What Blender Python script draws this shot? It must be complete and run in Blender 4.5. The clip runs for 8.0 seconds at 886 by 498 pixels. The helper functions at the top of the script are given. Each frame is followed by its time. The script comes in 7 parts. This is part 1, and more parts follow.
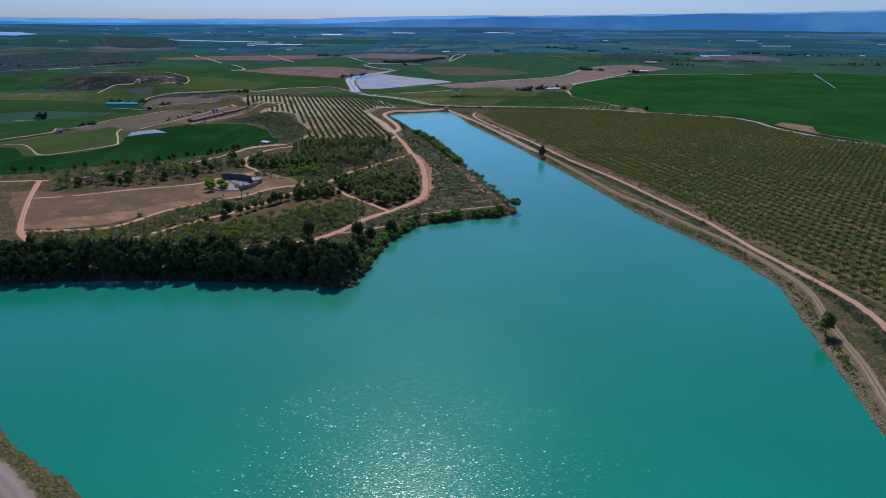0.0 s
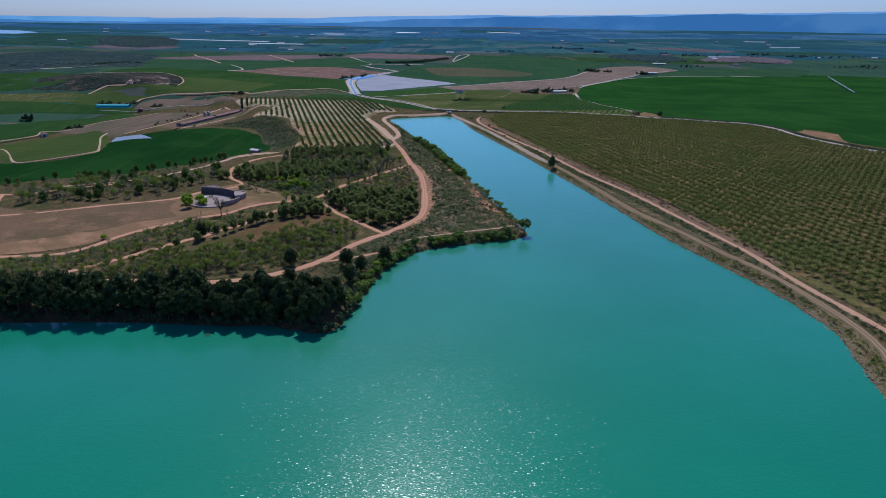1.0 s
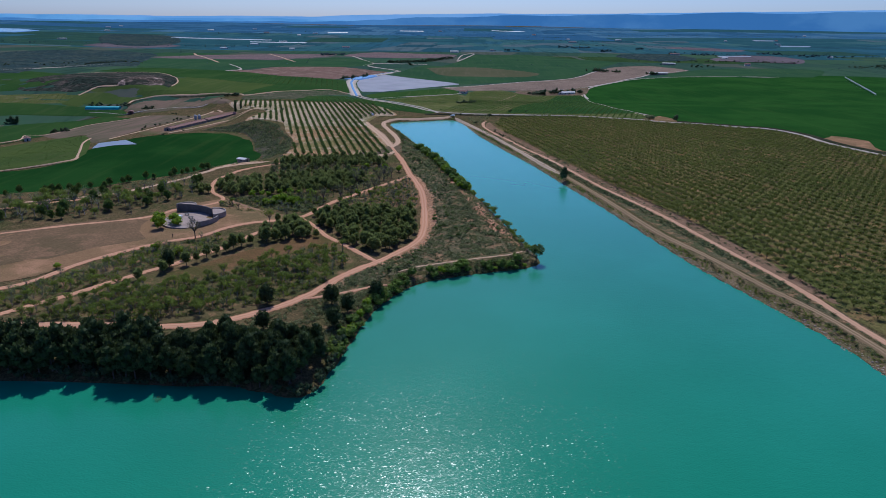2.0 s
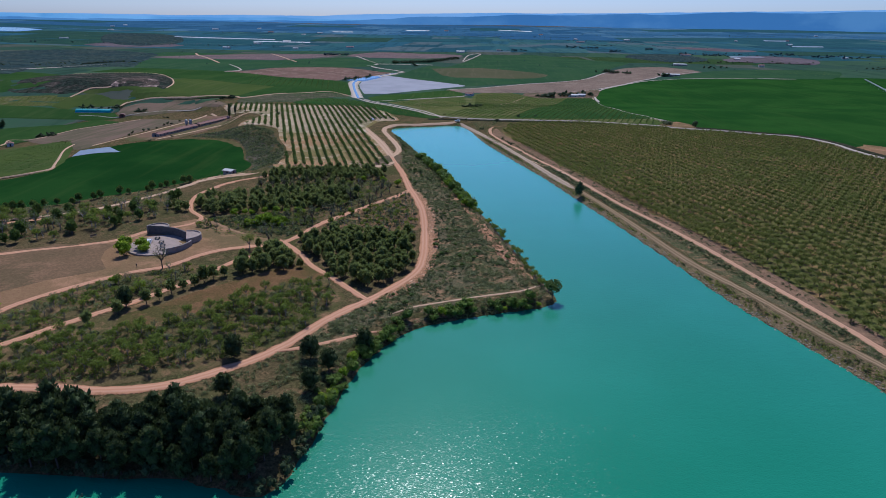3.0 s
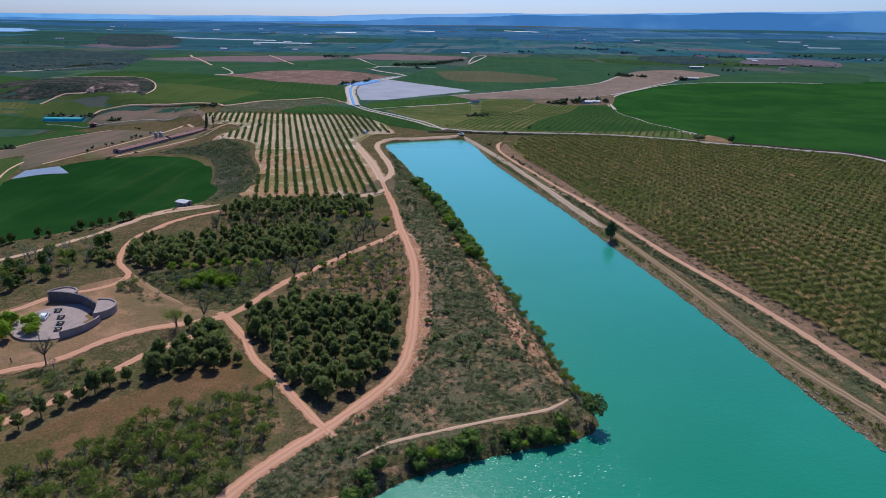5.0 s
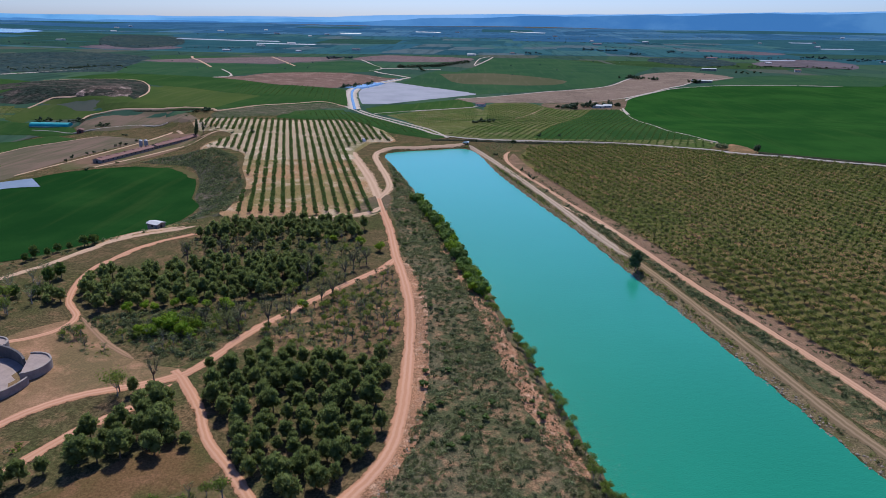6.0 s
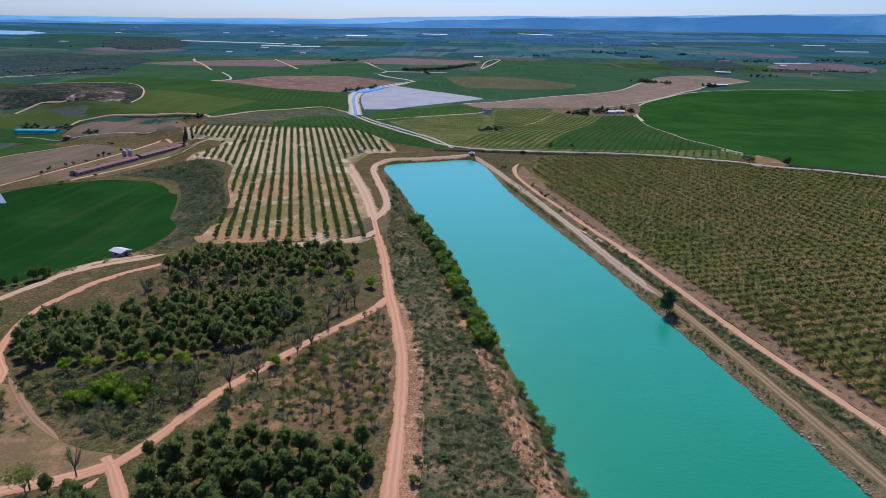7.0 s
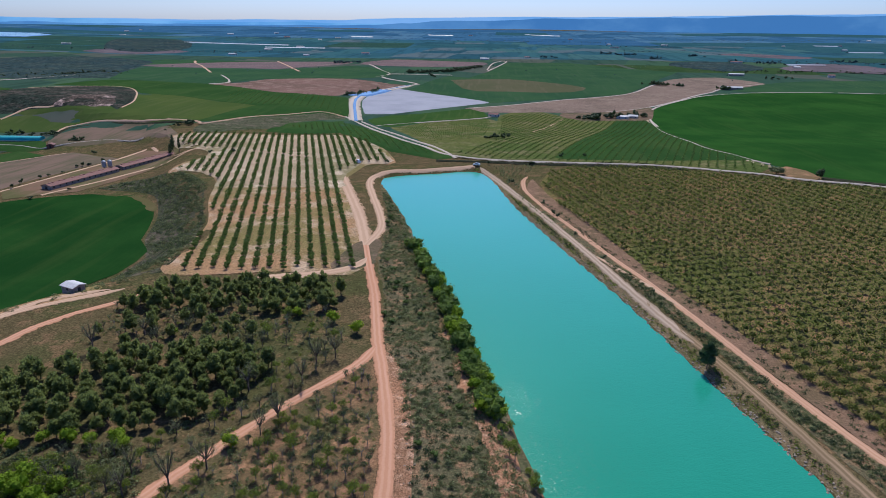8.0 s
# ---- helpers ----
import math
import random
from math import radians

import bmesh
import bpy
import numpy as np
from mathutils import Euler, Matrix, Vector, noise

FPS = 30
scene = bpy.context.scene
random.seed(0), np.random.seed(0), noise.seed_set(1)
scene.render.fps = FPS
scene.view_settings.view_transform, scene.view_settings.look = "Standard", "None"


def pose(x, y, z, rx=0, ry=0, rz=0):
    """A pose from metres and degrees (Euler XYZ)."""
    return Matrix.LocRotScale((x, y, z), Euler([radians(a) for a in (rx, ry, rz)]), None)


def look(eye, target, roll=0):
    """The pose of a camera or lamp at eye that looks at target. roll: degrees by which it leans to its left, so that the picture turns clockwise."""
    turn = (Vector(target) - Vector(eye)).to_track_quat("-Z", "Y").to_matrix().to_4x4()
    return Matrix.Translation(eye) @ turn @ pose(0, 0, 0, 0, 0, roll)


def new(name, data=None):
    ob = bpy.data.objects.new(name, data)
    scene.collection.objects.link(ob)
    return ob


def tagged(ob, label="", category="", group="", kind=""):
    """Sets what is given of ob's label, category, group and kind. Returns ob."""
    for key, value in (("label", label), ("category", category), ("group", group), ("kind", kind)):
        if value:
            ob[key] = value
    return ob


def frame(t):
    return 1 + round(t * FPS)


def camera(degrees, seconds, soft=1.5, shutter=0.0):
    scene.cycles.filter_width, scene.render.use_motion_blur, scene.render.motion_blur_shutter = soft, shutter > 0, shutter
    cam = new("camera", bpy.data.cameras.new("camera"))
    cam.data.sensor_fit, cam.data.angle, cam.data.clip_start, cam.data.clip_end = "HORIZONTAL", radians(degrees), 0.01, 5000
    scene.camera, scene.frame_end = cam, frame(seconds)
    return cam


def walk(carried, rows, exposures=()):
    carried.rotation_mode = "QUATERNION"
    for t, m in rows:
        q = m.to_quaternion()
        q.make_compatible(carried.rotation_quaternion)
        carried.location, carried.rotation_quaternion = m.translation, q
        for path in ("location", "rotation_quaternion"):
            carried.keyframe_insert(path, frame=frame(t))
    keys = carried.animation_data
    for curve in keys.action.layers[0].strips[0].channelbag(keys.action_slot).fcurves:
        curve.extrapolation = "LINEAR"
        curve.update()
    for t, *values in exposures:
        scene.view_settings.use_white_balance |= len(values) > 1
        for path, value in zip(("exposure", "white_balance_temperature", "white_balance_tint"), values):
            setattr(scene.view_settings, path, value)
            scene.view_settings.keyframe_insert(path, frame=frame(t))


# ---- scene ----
cam = camera(69.2, 8.0, 0.75)
EXPOSURES = [(0.0, -0.2, 5430), (1.5, -0.18, 5460), (3.5, 0.02, 5630), (4.5, 0.08, 5700), (6.5, 0.2, 5840), (8.0, 0.21, 5870)]
PATH = [
    (0, (-1.486, -1.666, 80.927), (-1.473, 0.221, 80.263), 0.5),
    (0.5, (-1.037, 14.377, 81.002), (-1.028, 16.263, 80.338), 0.7),
    (1, (-0.531, 30.454, 81.107), (-0.527, 32.341, 80.442), 0.7),
    (1.5, (-0.051, 46.725, 81.199), (-0.053, 48.61, 80.532), 0.7),
    (3, (1.288, 95.832, 81.576), (1.263, 97.716, 80.905), 0.8),
    (3.5, (1.738, 112.031, 81.58), (1.703, 113.914, 80.909), 0.8),
    (4, (2.165, 128.158, 81.539), (2.126, 130.042, 80.869), 0.8),
    (4.5, (2.523, 144.319, 81.497), (2.486, 146.203, 80.827), 0.8),
    (6, (3.464, 193.118, 81.352), (3.406, 195.002, 80.684), 0.8),
    (6.5, (3.766, 209.386, 81.326), (3.7, 211.271, 80.661), 0.8),
    (7, (4.057, 225.543, 81.304), (3.979, 227.428, 80.641), 0.8),
    (7.5, (4.38, 241.495, 81.296), (4.293, 243.38, 80.633), 0.8),
    (8, (4.701, 257.345, 81.287), (4.604, 259.231, 80.626), 0.7),
]
walk(cam, [(t, look(eye, target, roll)) for t, eye, target, roll in PATH], [(t, stops, kelvin, 10.0) for t, stops, kelvin in EXPOSURES])

# ---- light ----
SUN_AZ, SUN_EL = -3.0, 51.0          # degrees: left of straight ahead, above the horizon
SUN_POWER, SKY_POWER = 3.9, 0.088
world = bpy.data.worlds.new("sky")
scene.world = world
world.use_nodes = True
wn = world.node_tree.nodes
sky = wn.new("ShaderNodeTexSky")
sky.sky_type, sky.sun_disc = "NISHITA", False
sky.sun_elevation, sky.sun_rotation = radians(SUN_EL), radians(SUN_AZ)
sky.air_density, sky.dust_density, sky.ozone_density, sky.altitude = 1.0, 0.8, 5.0, 300
clear = wn.new("ShaderNodeMix")
clear.data_type, clear.blend_type = "RGBA", "MULTIPLY"
clear.inputs["Factor"].default_value = 1.0
clear.inputs["B"].default_value = (0.82, 0.92, 1.28, 1.0)
world.node_tree.links.new(sky.outputs[0], clear.inputs["A"])
world.node_tree.links.new(clear.outputs["Result"], wn["Background"].inputs[0])
wn["Background"].inputs[1].default_value = SKY_POWER
sun = new("sun", bpy.data.lights.new("sun", "SUN"))
sun.data.energy, sun.data.angle, sun.data.color = SUN_POWER, radians(0.6), (1.0, 0.94, 0.84)
sun_way = Vector((math.sin(radians(SUN_AZ)) * math.cos(radians(SUN_EL)), math.cos(radians(SUN_AZ)) * math.cos(radians(SUN_EL)), math.sin(radians(SUN_EL))))
sun.matrix_world = look(sun_way * 100, (0, 0, 0))


# ---- materials ----
class Nodes:
    """A small wrapper that builds node materials."""

    def __init__(self, name):
        self.m = bpy.data.materials.new(name)
        self.m.use_nodes = True
        self.t = self.m.node_tree
        self.b = self.t.nodes["Principled BSDF"]
        self.co = self.t.nodes.new("ShaderNodeTexCoord").outputs["Object"]

    def link(self, a, b):
        self.t.links.new(a, b)

    def put(self, socket, value):
        if isinstance(value, bpy.types.NodeSocket):
            self.link(value, socket)
        elif isinstance(value, tuple) and len(value) == 3:
            socket.default_value = (*value, 1.0)
        else:
            socket.default_value = value

    def noise(self, scale, detail=4.0, rough=0.55, co=None, stretch=None):
        n = self.t.nodes.new("ShaderNodeTexNoise")
        n.inputs["Scale"].default_value, n.inputs["Detail"].default_value, n.inputs["Roughness"].default_value = scale, detail, rough
        co = co or self.co
        if stretch:
            m = self.t.nodes.new("ShaderNodeMapping")
            m.inputs["Rotation"].default_value = (0, 0, radians(stretch[2]))
            m.inputs["Scale"].default_value = (stretch[0], stretch[1], 1)
            self.link(co, m.inputs[0])
            co = m.outputs[0]
        self.link(co, n.inputs["Vector"])
        return n.outputs["Fac"]

    def ramp(self, value, low, high):
        r = self.t.nodes.new("ShaderNodeMapRange")
        r.interpolation_type = "SMOOTHSTEP"
        self.put(r.inputs["Value"], value)
        r.inputs["From Min"].default_value, r.inputs["From Max"].default_value = low, high
        return r.outputs[0]

    def math(self, op, a, b=0.0):
        n = self.t.nodes.new("ShaderNodeMath")
        n.operation = op
        self.put(n.inputs[0], a)
        self.put(n.inputs[1], b)
        return n.outputs[0]

    def mix(self, fac, a, b):
        n = self.t.nodes.new("ShaderNodeMix")
        n.data_type = "RGBA"
        self.put(n.inputs["Factor"], fac)
        self.put(n.inputs["A"], a)
        self.put(n.inputs["B"], b)
        return n.outputs["Result"]

    def bump(self, height, strength, distance):
        n = self.t.nodes.new("ShaderNodeBump")
        n.inputs["Strength"].default_value, n.inputs["Distance"].default_value = strength, distance
        self.link(height, n.inputs["Height"])
        self.link(n.outputs[0], self.b.inputs["Normal"])

    def done(self, colour, rough=0.9, metal=0.0, specular=0.3):
        self.put(self.b.inputs["Base Color"], colour)
        self.put(self.b.inputs["Roughness"], rough)
        self.b.inputs["Metallic"].default_value = metal
        self.b.inputs["Specular IOR Level"].default_value = specular
        return self.m


def earth(name, a, b, c, big=0.02, mid=0.25, fine=2.2, grain=0.5, relief=0.25, lo=0.42, hi=0.62):
    """Bare or grown ground: two colours in large patches, a third in small ones, fine grain."""
    n = Nodes(name)
    col = n.mix(n.ramp(n.noise(big, 5), lo, hi), a, b)
    col = n.mix(n.ramp(n.noise(mid, 6, 0.65), 0.48, 0.66), col, c)
    g = n.noise(fine, 6, 0.72)
    dark = n.mix(n.ramp(g, 0.3, 0.72), (0.3, 0.3, 0.3), (1.6, 1.6, 1.6))
    mul = n.t.nodes.new("ShaderNodeMix")
    mul.data_type, mul.blend_type = "RGBA", "MULTIPLY"
    mul.inputs["Factor"].default_value = grain
    n.link(col, mul.inputs["A"])
    n.link(dark, mul.inputs["B"])
    weeds = n.math("MULTIPLY", n.ramp(n.noise(fine * 1.7, 3, 0.8), 0.52, 0.62), 0.55 * grain)
    col = n.mix(weeds, mul.outputs["Result"], (0.42 * b[0], 0.5 * b[1], 0.45 * b[2]))
    pale = n.math("MULTIPLY", n.ramp(n.noise(fine * 2.6, 2, 0.7), 0.6, 0.68), 0.5 * grain)
    col = n.mix(pale, col, tuple(min(0.75, 1.5 * v) for v in c))
    n.bump(g, relief, 0.4)
    return n.done(col, 1.0, 0, 0.0)


def crop(name, a, b, line, pitch=0.0, angle=0.0, strength=0.35, big=0.012):
    """A sown field: soft patches of two greens, faint drill or swath lines along one direction."""
    n = Nodes(name)
    col = n.mix(n.ramp(n.noise(big, 5, 0.6), 0.38, 0.64), a, b)
    streak = n.noise(0.16, 3, 0.5, stretch=(1.0, 0.06, angle))
    col = n.mix(n.math("MULTIPLY", n.ramp(streak, 0.5, 0.72), strength), col, line)
    if pitch:
        w = n.t.nodes.new("ShaderNodeTexWave")
        w.inputs["Scale"].default_value = 6.2832 / pitch / 20.0 * 1.0
        w.inputs["Distortion"].default_value = 0.4
        m = n.t.nodes.new("ShaderNodeMapping")
        m.inputs["Rotation"].default_value = (0, 0, radians(angle))
        n.link(n.co, m.inputs[0])
        n.link(m.outputs[0], w.inputs[0])
        col = n.mix(n.math("MULTIPLY", n.ramp(w.outputs["Fac"], 0.55, 0.85), 0.6), col, line)
    g = n.noise(1.6, 5, 0.7)
    col = n.mix(n.math("MULTIPLY", g, 0.45), col, tuple(0.35 * v for v in a))
    n.bump(g, 0.3, 0.3)
    return n.done(col, 1.0, 0, 0.0)


def farmed(name, greens, size, angle, veil):
    """A wide plain of many small fields: blocks of several greens with patchy growth and drill lines; bluish tones hold
    painted haze.
    """
    n = Nodes(name)
    m = n.t.nodes.new("ShaderNodeMapping")
    m.inputs["Rotation"].default_value = (0, 0, radians(angle))
    m.inputs["Scale"].default_value = (1.0 / size, 0.62 / size, 1)
    n.link(n.co, m.inputs[0])
    cells = n.t.nodes.new("ShaderNodeTexVoronoi")
    cells.distance = "CHEBYCHEV"
    cells.voronoi_dimensions = "2D"
    cells.inputs["Scale"].default_value, cells.inputs["Randomness"].default_value = 1.0, 0.75
    n.link(m.outputs[0], cells.inputs["Vector"])
    sep = n.t.nodes.new("ShaderNodeSeparateColor")
    n.link(cells.outputs["Color"], sep.inputs[0])
    pick = sep.outputs[0]
    col = greens[0]
    for k, g in enumerate(greens[1:]):
        low = (k + 1) / len(greens)
        col = n.mix(n.math("GREATER_THAN", pick, low), col, g)
    patchy = n.ramp(n.noise(2.2 / size, 5, 0.65), 0.35, 0.7)
    col = n.mix(n.math("MULTIPLY", patchy, 0.45), col, veil)
    streak = n.ramp(n.noise(0.05, 3, 0.6, stretch=(1.0, 0.08, angle)), 0.5, 0.66)
    col = n.mix(n.math("MULTIPLY", streak, 0.4), col, tuple(0.5 * v for v in greens[0]))
    return n.done(col, 1.0, 0, 0.0)


def foliage(name, a, b, through_light=0.3, spread=0.5):
    """Leaves: colour differs from tree to tree and from clump to clump; some light passes through."""
    n = Nodes(name)
    info = n.t.nodes.new("ShaderNodeObjectInfo").outputs["Random"]
    geo = n.t.nodes.new("ShaderNodeNewGeometry").outputs["Random Per Island"]
    v = n.math("ADD", n.math("MULTIPLY", info, spread), n.math("MULTIPLY", geo, 1 - spread))
    col = n.mix(v, a, b)
    col = n.mix(n.ramp(n.noise(0.9, 3), 0.45, 0.7), col, tuple(0.6 * k for k in a))
    n.done(col, 0.75, 0, 0.2)
    tr = n.t.nodes.new("ShaderNodeBsdfTranslucent")
    n.link(col, tr.inputs["Color"])
    add = n.t.nodes.new("ShaderNodeMixShader")
    add.inputs[0].default_value = through_light
    n.link(n.b.outputs[0], add.inputs[1])
    n.link(tr.outputs[0], add.inputs[2])
    n.link(add.outputs[0], n.t.nodes["Material Output"].inputs["Surface"])
    return n.m


def plain(name, a, b, scale=1.0, rough=0.7, metal=0.0, relief=0.1, specular=0.4):
    """A made surface with slight stains."""
    n = Nodes(name)
    g = n.noise(scale, 6, 0.65)
    n.bump(g, relief, 0.05)
    return n.done(n.mix(n.ramp(g, 0.35, 0.7), a, b), rough, metal, specular)


def rutted(name, bare, rut, verge):
    """A dirt track: two paler wheel lines, a darker crown and ragged verges. u runs across, v along in metres."""
    n = Nodes(name)
    uv = n.t.nodes.new("ShaderNodeUVMap")
    sep = n.t.nodes.new("ShaderNodeSeparateXYZ")
    n.link(uv.outputs[0], sep.inputs[0])
    wob = n.math("MULTIPLY", n.math("SUBTRACT", n.noise(0.35, 4, 0.6), 0.5), 0.35)
    u = n.math("ABSOLUTE", n.math("ADD", sep.outputs[0], wob))
    line = n.ramp(n.math("ABSOLUTE", n.math("SUBTRACT", u, 0.32)), 0.24, 0.05)
    col = n.mix(n.math("MULTIPLY", line, 0.5), bare, rut)
    edge = n.math("ADD", u, n.math("MULTIPLY", n.math("SUBTRACT", n.noise(0.7, 6, 0.75), 0.5), 1.2))
    edge = n.math("ADD", edge, n.math("MULTIPLY", n.math("SUBTRACT", n.noise(0.11, 3, 0.6), 0.5), 0.9))
    col = n.mix(n.ramp(edge, 0.62, 0.86), col, verge)
    big = n.noise(0.03, 3)
    col = n.mix(n.math("MULTIPLY", n.ramp(big, 0.4, 0.65), 0.35), col, bare)
    g = n.noise(2.5, 5, 0.7)
    col = n.mix(n.math("MULTIPLY", g, 0.35), col, tuple(0.55 * k for k in bare))
    n.bump(g, 0.25, 0.3)
    n.done(col, 1.0, 0, 0.0)
    n.link(n.ramp(edge, 1.0, 0.8), n.b.inputs["Alpha"])
    return n.m


def lake_water(name, deep, pale, far_pale):
    """Turquoise water: a matt body colour that pales along y, a soft sky reflection and small wind facets that catch
    the sun.
    """
    n = Nodes(name)
    col = n.mix(n.ramp(n.noise(0.012, 4, 0.55), 0.35, 0.7), deep, pale)
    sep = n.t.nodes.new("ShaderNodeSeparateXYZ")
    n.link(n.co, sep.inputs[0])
    # paler and bluer towards the far end
    col = n.mix(n.ramp(sep.outputs[1], 240, 640), col, far_pale)
    gust = n.ramp(n.noise(0.035, 3, 0.6, stretch=(1.0, 2.2, 20)), 0.3, 0.7)
    small = n.noise(1.9, 1.5, 0.55, stretch=(1.0, 1.6, 12))
    large = n.noise(0.5, 0, 0.5, stretch=(1.0, 1.8, -10))

    def near(place, low, high):
        v = n.t.nodes.new("ShaderNodeVectorMath")
        v.operation = "DISTANCE"
        n.link(n.co, v.inputs[0])
        v.inputs[1].default_value = place
        return n.ramp(v.outputs["Value"], low, high)

    shelter = n.math("ADD", n.math("MULTIPLY", near((-14, 240, 0), 8, 60), 0.75), 0.25)
    lull = n.math("ADD", n.math("MULTIPLY", n.ramp(sep.outputs[1], 340, 295), 0.35), 0.65)
    squalls = n.math("ADD", n.math("MULTIPLY", near((14, 386, 0), 11, 3), 1.2), n.math("MULTIPLY", near((20, 250, 0), 14, 4), 0.6))
    wind = n.math("MULTIPLY", n.math("MULTIPLY", shelter, lull), n.math("ADD", squalls, 1.0))
    wind = n.math("MULTIPLY", wind, n.math("ADD", n.math("MULTIPLY", gust, 0.4), 0.75))
    ripple = n.math("MULTIPLY", n.math("ADD", small, n.math("MULTIPLY", large, 0.6)), shelter)
    bump = n.t.nodes.new("ShaderNodeBump")
    bump.inputs["Strength"].default_value, bump.inputs["Distance"].default_value = 1.0, 0.03
    n.link(ripple, bump.inputs["Height"])
    calm = n.t.nodes.new("ShaderNodeBump")
    calm.inputs["Strength"].default_value, calm.inputs["Distance"].default_value = 0.8, 0.11
    n.link(ripple, calm.inputs["Height"])
    body = n.t.nodes.new("ShaderNodeBsdfDiffuse")
    n.link(col, body.inputs["Color"])
    n.link(calm.outputs[0], body.inputs["Normal"])
    gloss = n.t.nodes.new("ShaderNodeBsdfGlossy")
    gloss.inputs["Roughness"].default_value = 0.16
    n.link(bump.outputs[0], gloss.inputs["Normal"])
    facing = n.t.nodes.new("ShaderNodeLayerWeight")
    facing.inputs["Blend"].default_value = 0.5
    gloss_share = n.math("MULTIPLY", n.math("POWER", facing.outputs["Facing"], 3.7), 0.95)
    both = n.t.nodes.new("ShaderNodeMixShader")
    n.link(gloss_share, both.inputs[0])
    n.link(body.outputs[0], both.inputs[1])
    n.link(gloss.outputs[0], both.inputs[2])

    # wind facets: every small patch of water leans its own way
    lean = []
    for scale, turn in ((3.1, 8), (3.7, -25)):
        m = n.t.nodes.new("ShaderNodeMapping")
        m.inputs["Rotation"].default_value = (0, 0, radians(turn))
        m.inputs["Scale"].default_value = (0.8, 1.5, 1)
        n.link(n.co, m.inputs[0])
        cell = n.t.nodes.new("ShaderNodeTexVoronoi")
        cell.voronoi_dimensions = "2D"
        cell.inputs["Scale"].default_value = scale
        n.link(m.outputs[0], cell.inputs["Vector"])
        c = n.t.nodes.new("ShaderNodeSeparateColor")
        n.link(cell.outputs["Color"], c.inputs[0])
        total = n.math("ADD", n.math("ADD", c.outputs[0], c.outputs[1]), c.outputs[2])
        lean.append(n.math("MULTIPLY", n.math("MULTIPLY", n.math("SUBTRACT", total, 1.5), 0.142), wind))
    tilt = n.t.nodes.new("ShaderNodeCombineXYZ")
    n.link(lean[0], tilt.inputs[0])
    n.link(lean[1], tilt.inputs[1])
    tilt.inputs[2].default_value = 1.0
    unit = n.t.nodes.new("ShaderNodeVectorMath")
    unit.operation = "NORMALIZE"
    n.link(tilt.outputs[0], unit.inputs[0])
    facet = n.t.nodes.new("ShaderNodeBsdfGlossy")
    facet.inputs["Roughness"].default_value = 0.19
    n.link(unit.outputs[0], facet.inputs["Normal"])
    shine = n.t.nodes.new("ShaderNodeMixShader")
    shine.inputs[0].default_value = 0.0062
    n.link(both.outputs[0], shine.inputs[1])
    n.link(facet.outputs[0], shine.inputs[2])
    n.link(shine.outputs[0], n.t.nodes["Material Output"].inputs["Surface"])
    n.t.nodes.remove(n.b)
    return n.m


SCRUB_GROUND = earth("scrub_ground", (0.105, 0.08, 0.039), (0.075, 0.074, 0.029), (0.165, 0.105, 0.055), 0.03, 0.2, 1.6, 0.8)
SCRUB_FLOOR = earth("scrub_floor", (0.125, 0.108, 0.06), (0.085, 0.09, 0.042), (0.28, 0.165, 0.092), 0.05, 0.3, 2.2, 0.85, 0.6)
RED_EARTH = earth("red_earth", (0.235, 0.14, 0.075), (0.16, 0.115, 0.056), (0.33, 0.185, 0.105), 0.035, 0.09, 2.0, 0.35)
DRY_GRASS = earth("dry_reddish_grass", (0.148, 0.086, 0.04), (0.088, 0.076, 0.028), (0.18, 0.1, 0.05), 0.06, 0.2, 2.0, 0.5)
ROCKY_EARTH = earth("rocky_red_earth", (0.42, 0.21, 0.115), (0.3, 0.16, 0.09), (0.54, 0.33, 0.21), 0.08, 0.5, 2.6, 0.9, 0.9)
ROCKY_MARGIN = earth("margin_earth", (0.2, 0.125, 0.08), (0.15, 0.105, 0.06), (0.27, 0.16, 0.1), 0.06, 0.3, 2.0, 0.5)
ORCHARD_FLOOR = earth("orchard_floor", (0.152, 0.118, 0.048), (0.108, 0.112, 0.035), (0.235, 0.142, 0.068), 0.012, 0.09, 1.4, 0.5)
ROW_FLOOR = earth("row_floor", (0.34, 0.2, 0.105), (0.2, 0.16, 0.065), (0.46, 0.33, 0.22), 0.02, 0.06, 1.1, 0.6)
TAN_FIELD = earth("tan_field", (0.16, 0.108, 0.072), (0.1, 0.09, 0.05), (0.21, 0.14, 0.098), 0.02, 0.1, 1.2, 0.5)
PINK_FIELD = earth("pink_field", (0.19, 0.115, 0.09), (0.155, 0.1, 0.075), (0.26, 0.17, 0.135), 0.01, 0.06, 0.8, 0.35)
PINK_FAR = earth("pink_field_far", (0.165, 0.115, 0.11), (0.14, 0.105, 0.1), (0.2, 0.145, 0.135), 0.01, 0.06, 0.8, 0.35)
GRAVEL_BANK = earth("gravel_bank", (0.225, 0.158, 0.09), (0.15, 0.115, 0.06), (0.115, 0.108, 0.042), 0.05, 0.35, 2.4, 0.7, 0.5)
CEREAL = crop("cereal", (0.018, 0.064, 0.014), (0.03, 0.09, 0.018), (0.06, 0.105, 0.026), 0, 70, 0.22)
LUSH = crop("lush_cereal", (0.012, 0.046, 0.011), (0.021, 0.066, 0.015), (0.055, 0.088, 0.024), 0, 74, 0.3, 0.02)
CEREAL_PALE = crop("cereal_pale", (0.04, 0.085, 0.022), (0.058, 0.105, 0.026), (0.1, 0.12, 0.045), 0, 15, 0.5)
# far fields: a slight haze tint is put into this green
HAZED_GREEN = crop("hazed_green", (0.036, 0.084, 0.04), (0.048, 0.1, 0.043), (0.068, 0.106, 0.055), 0, 15, 0.45)
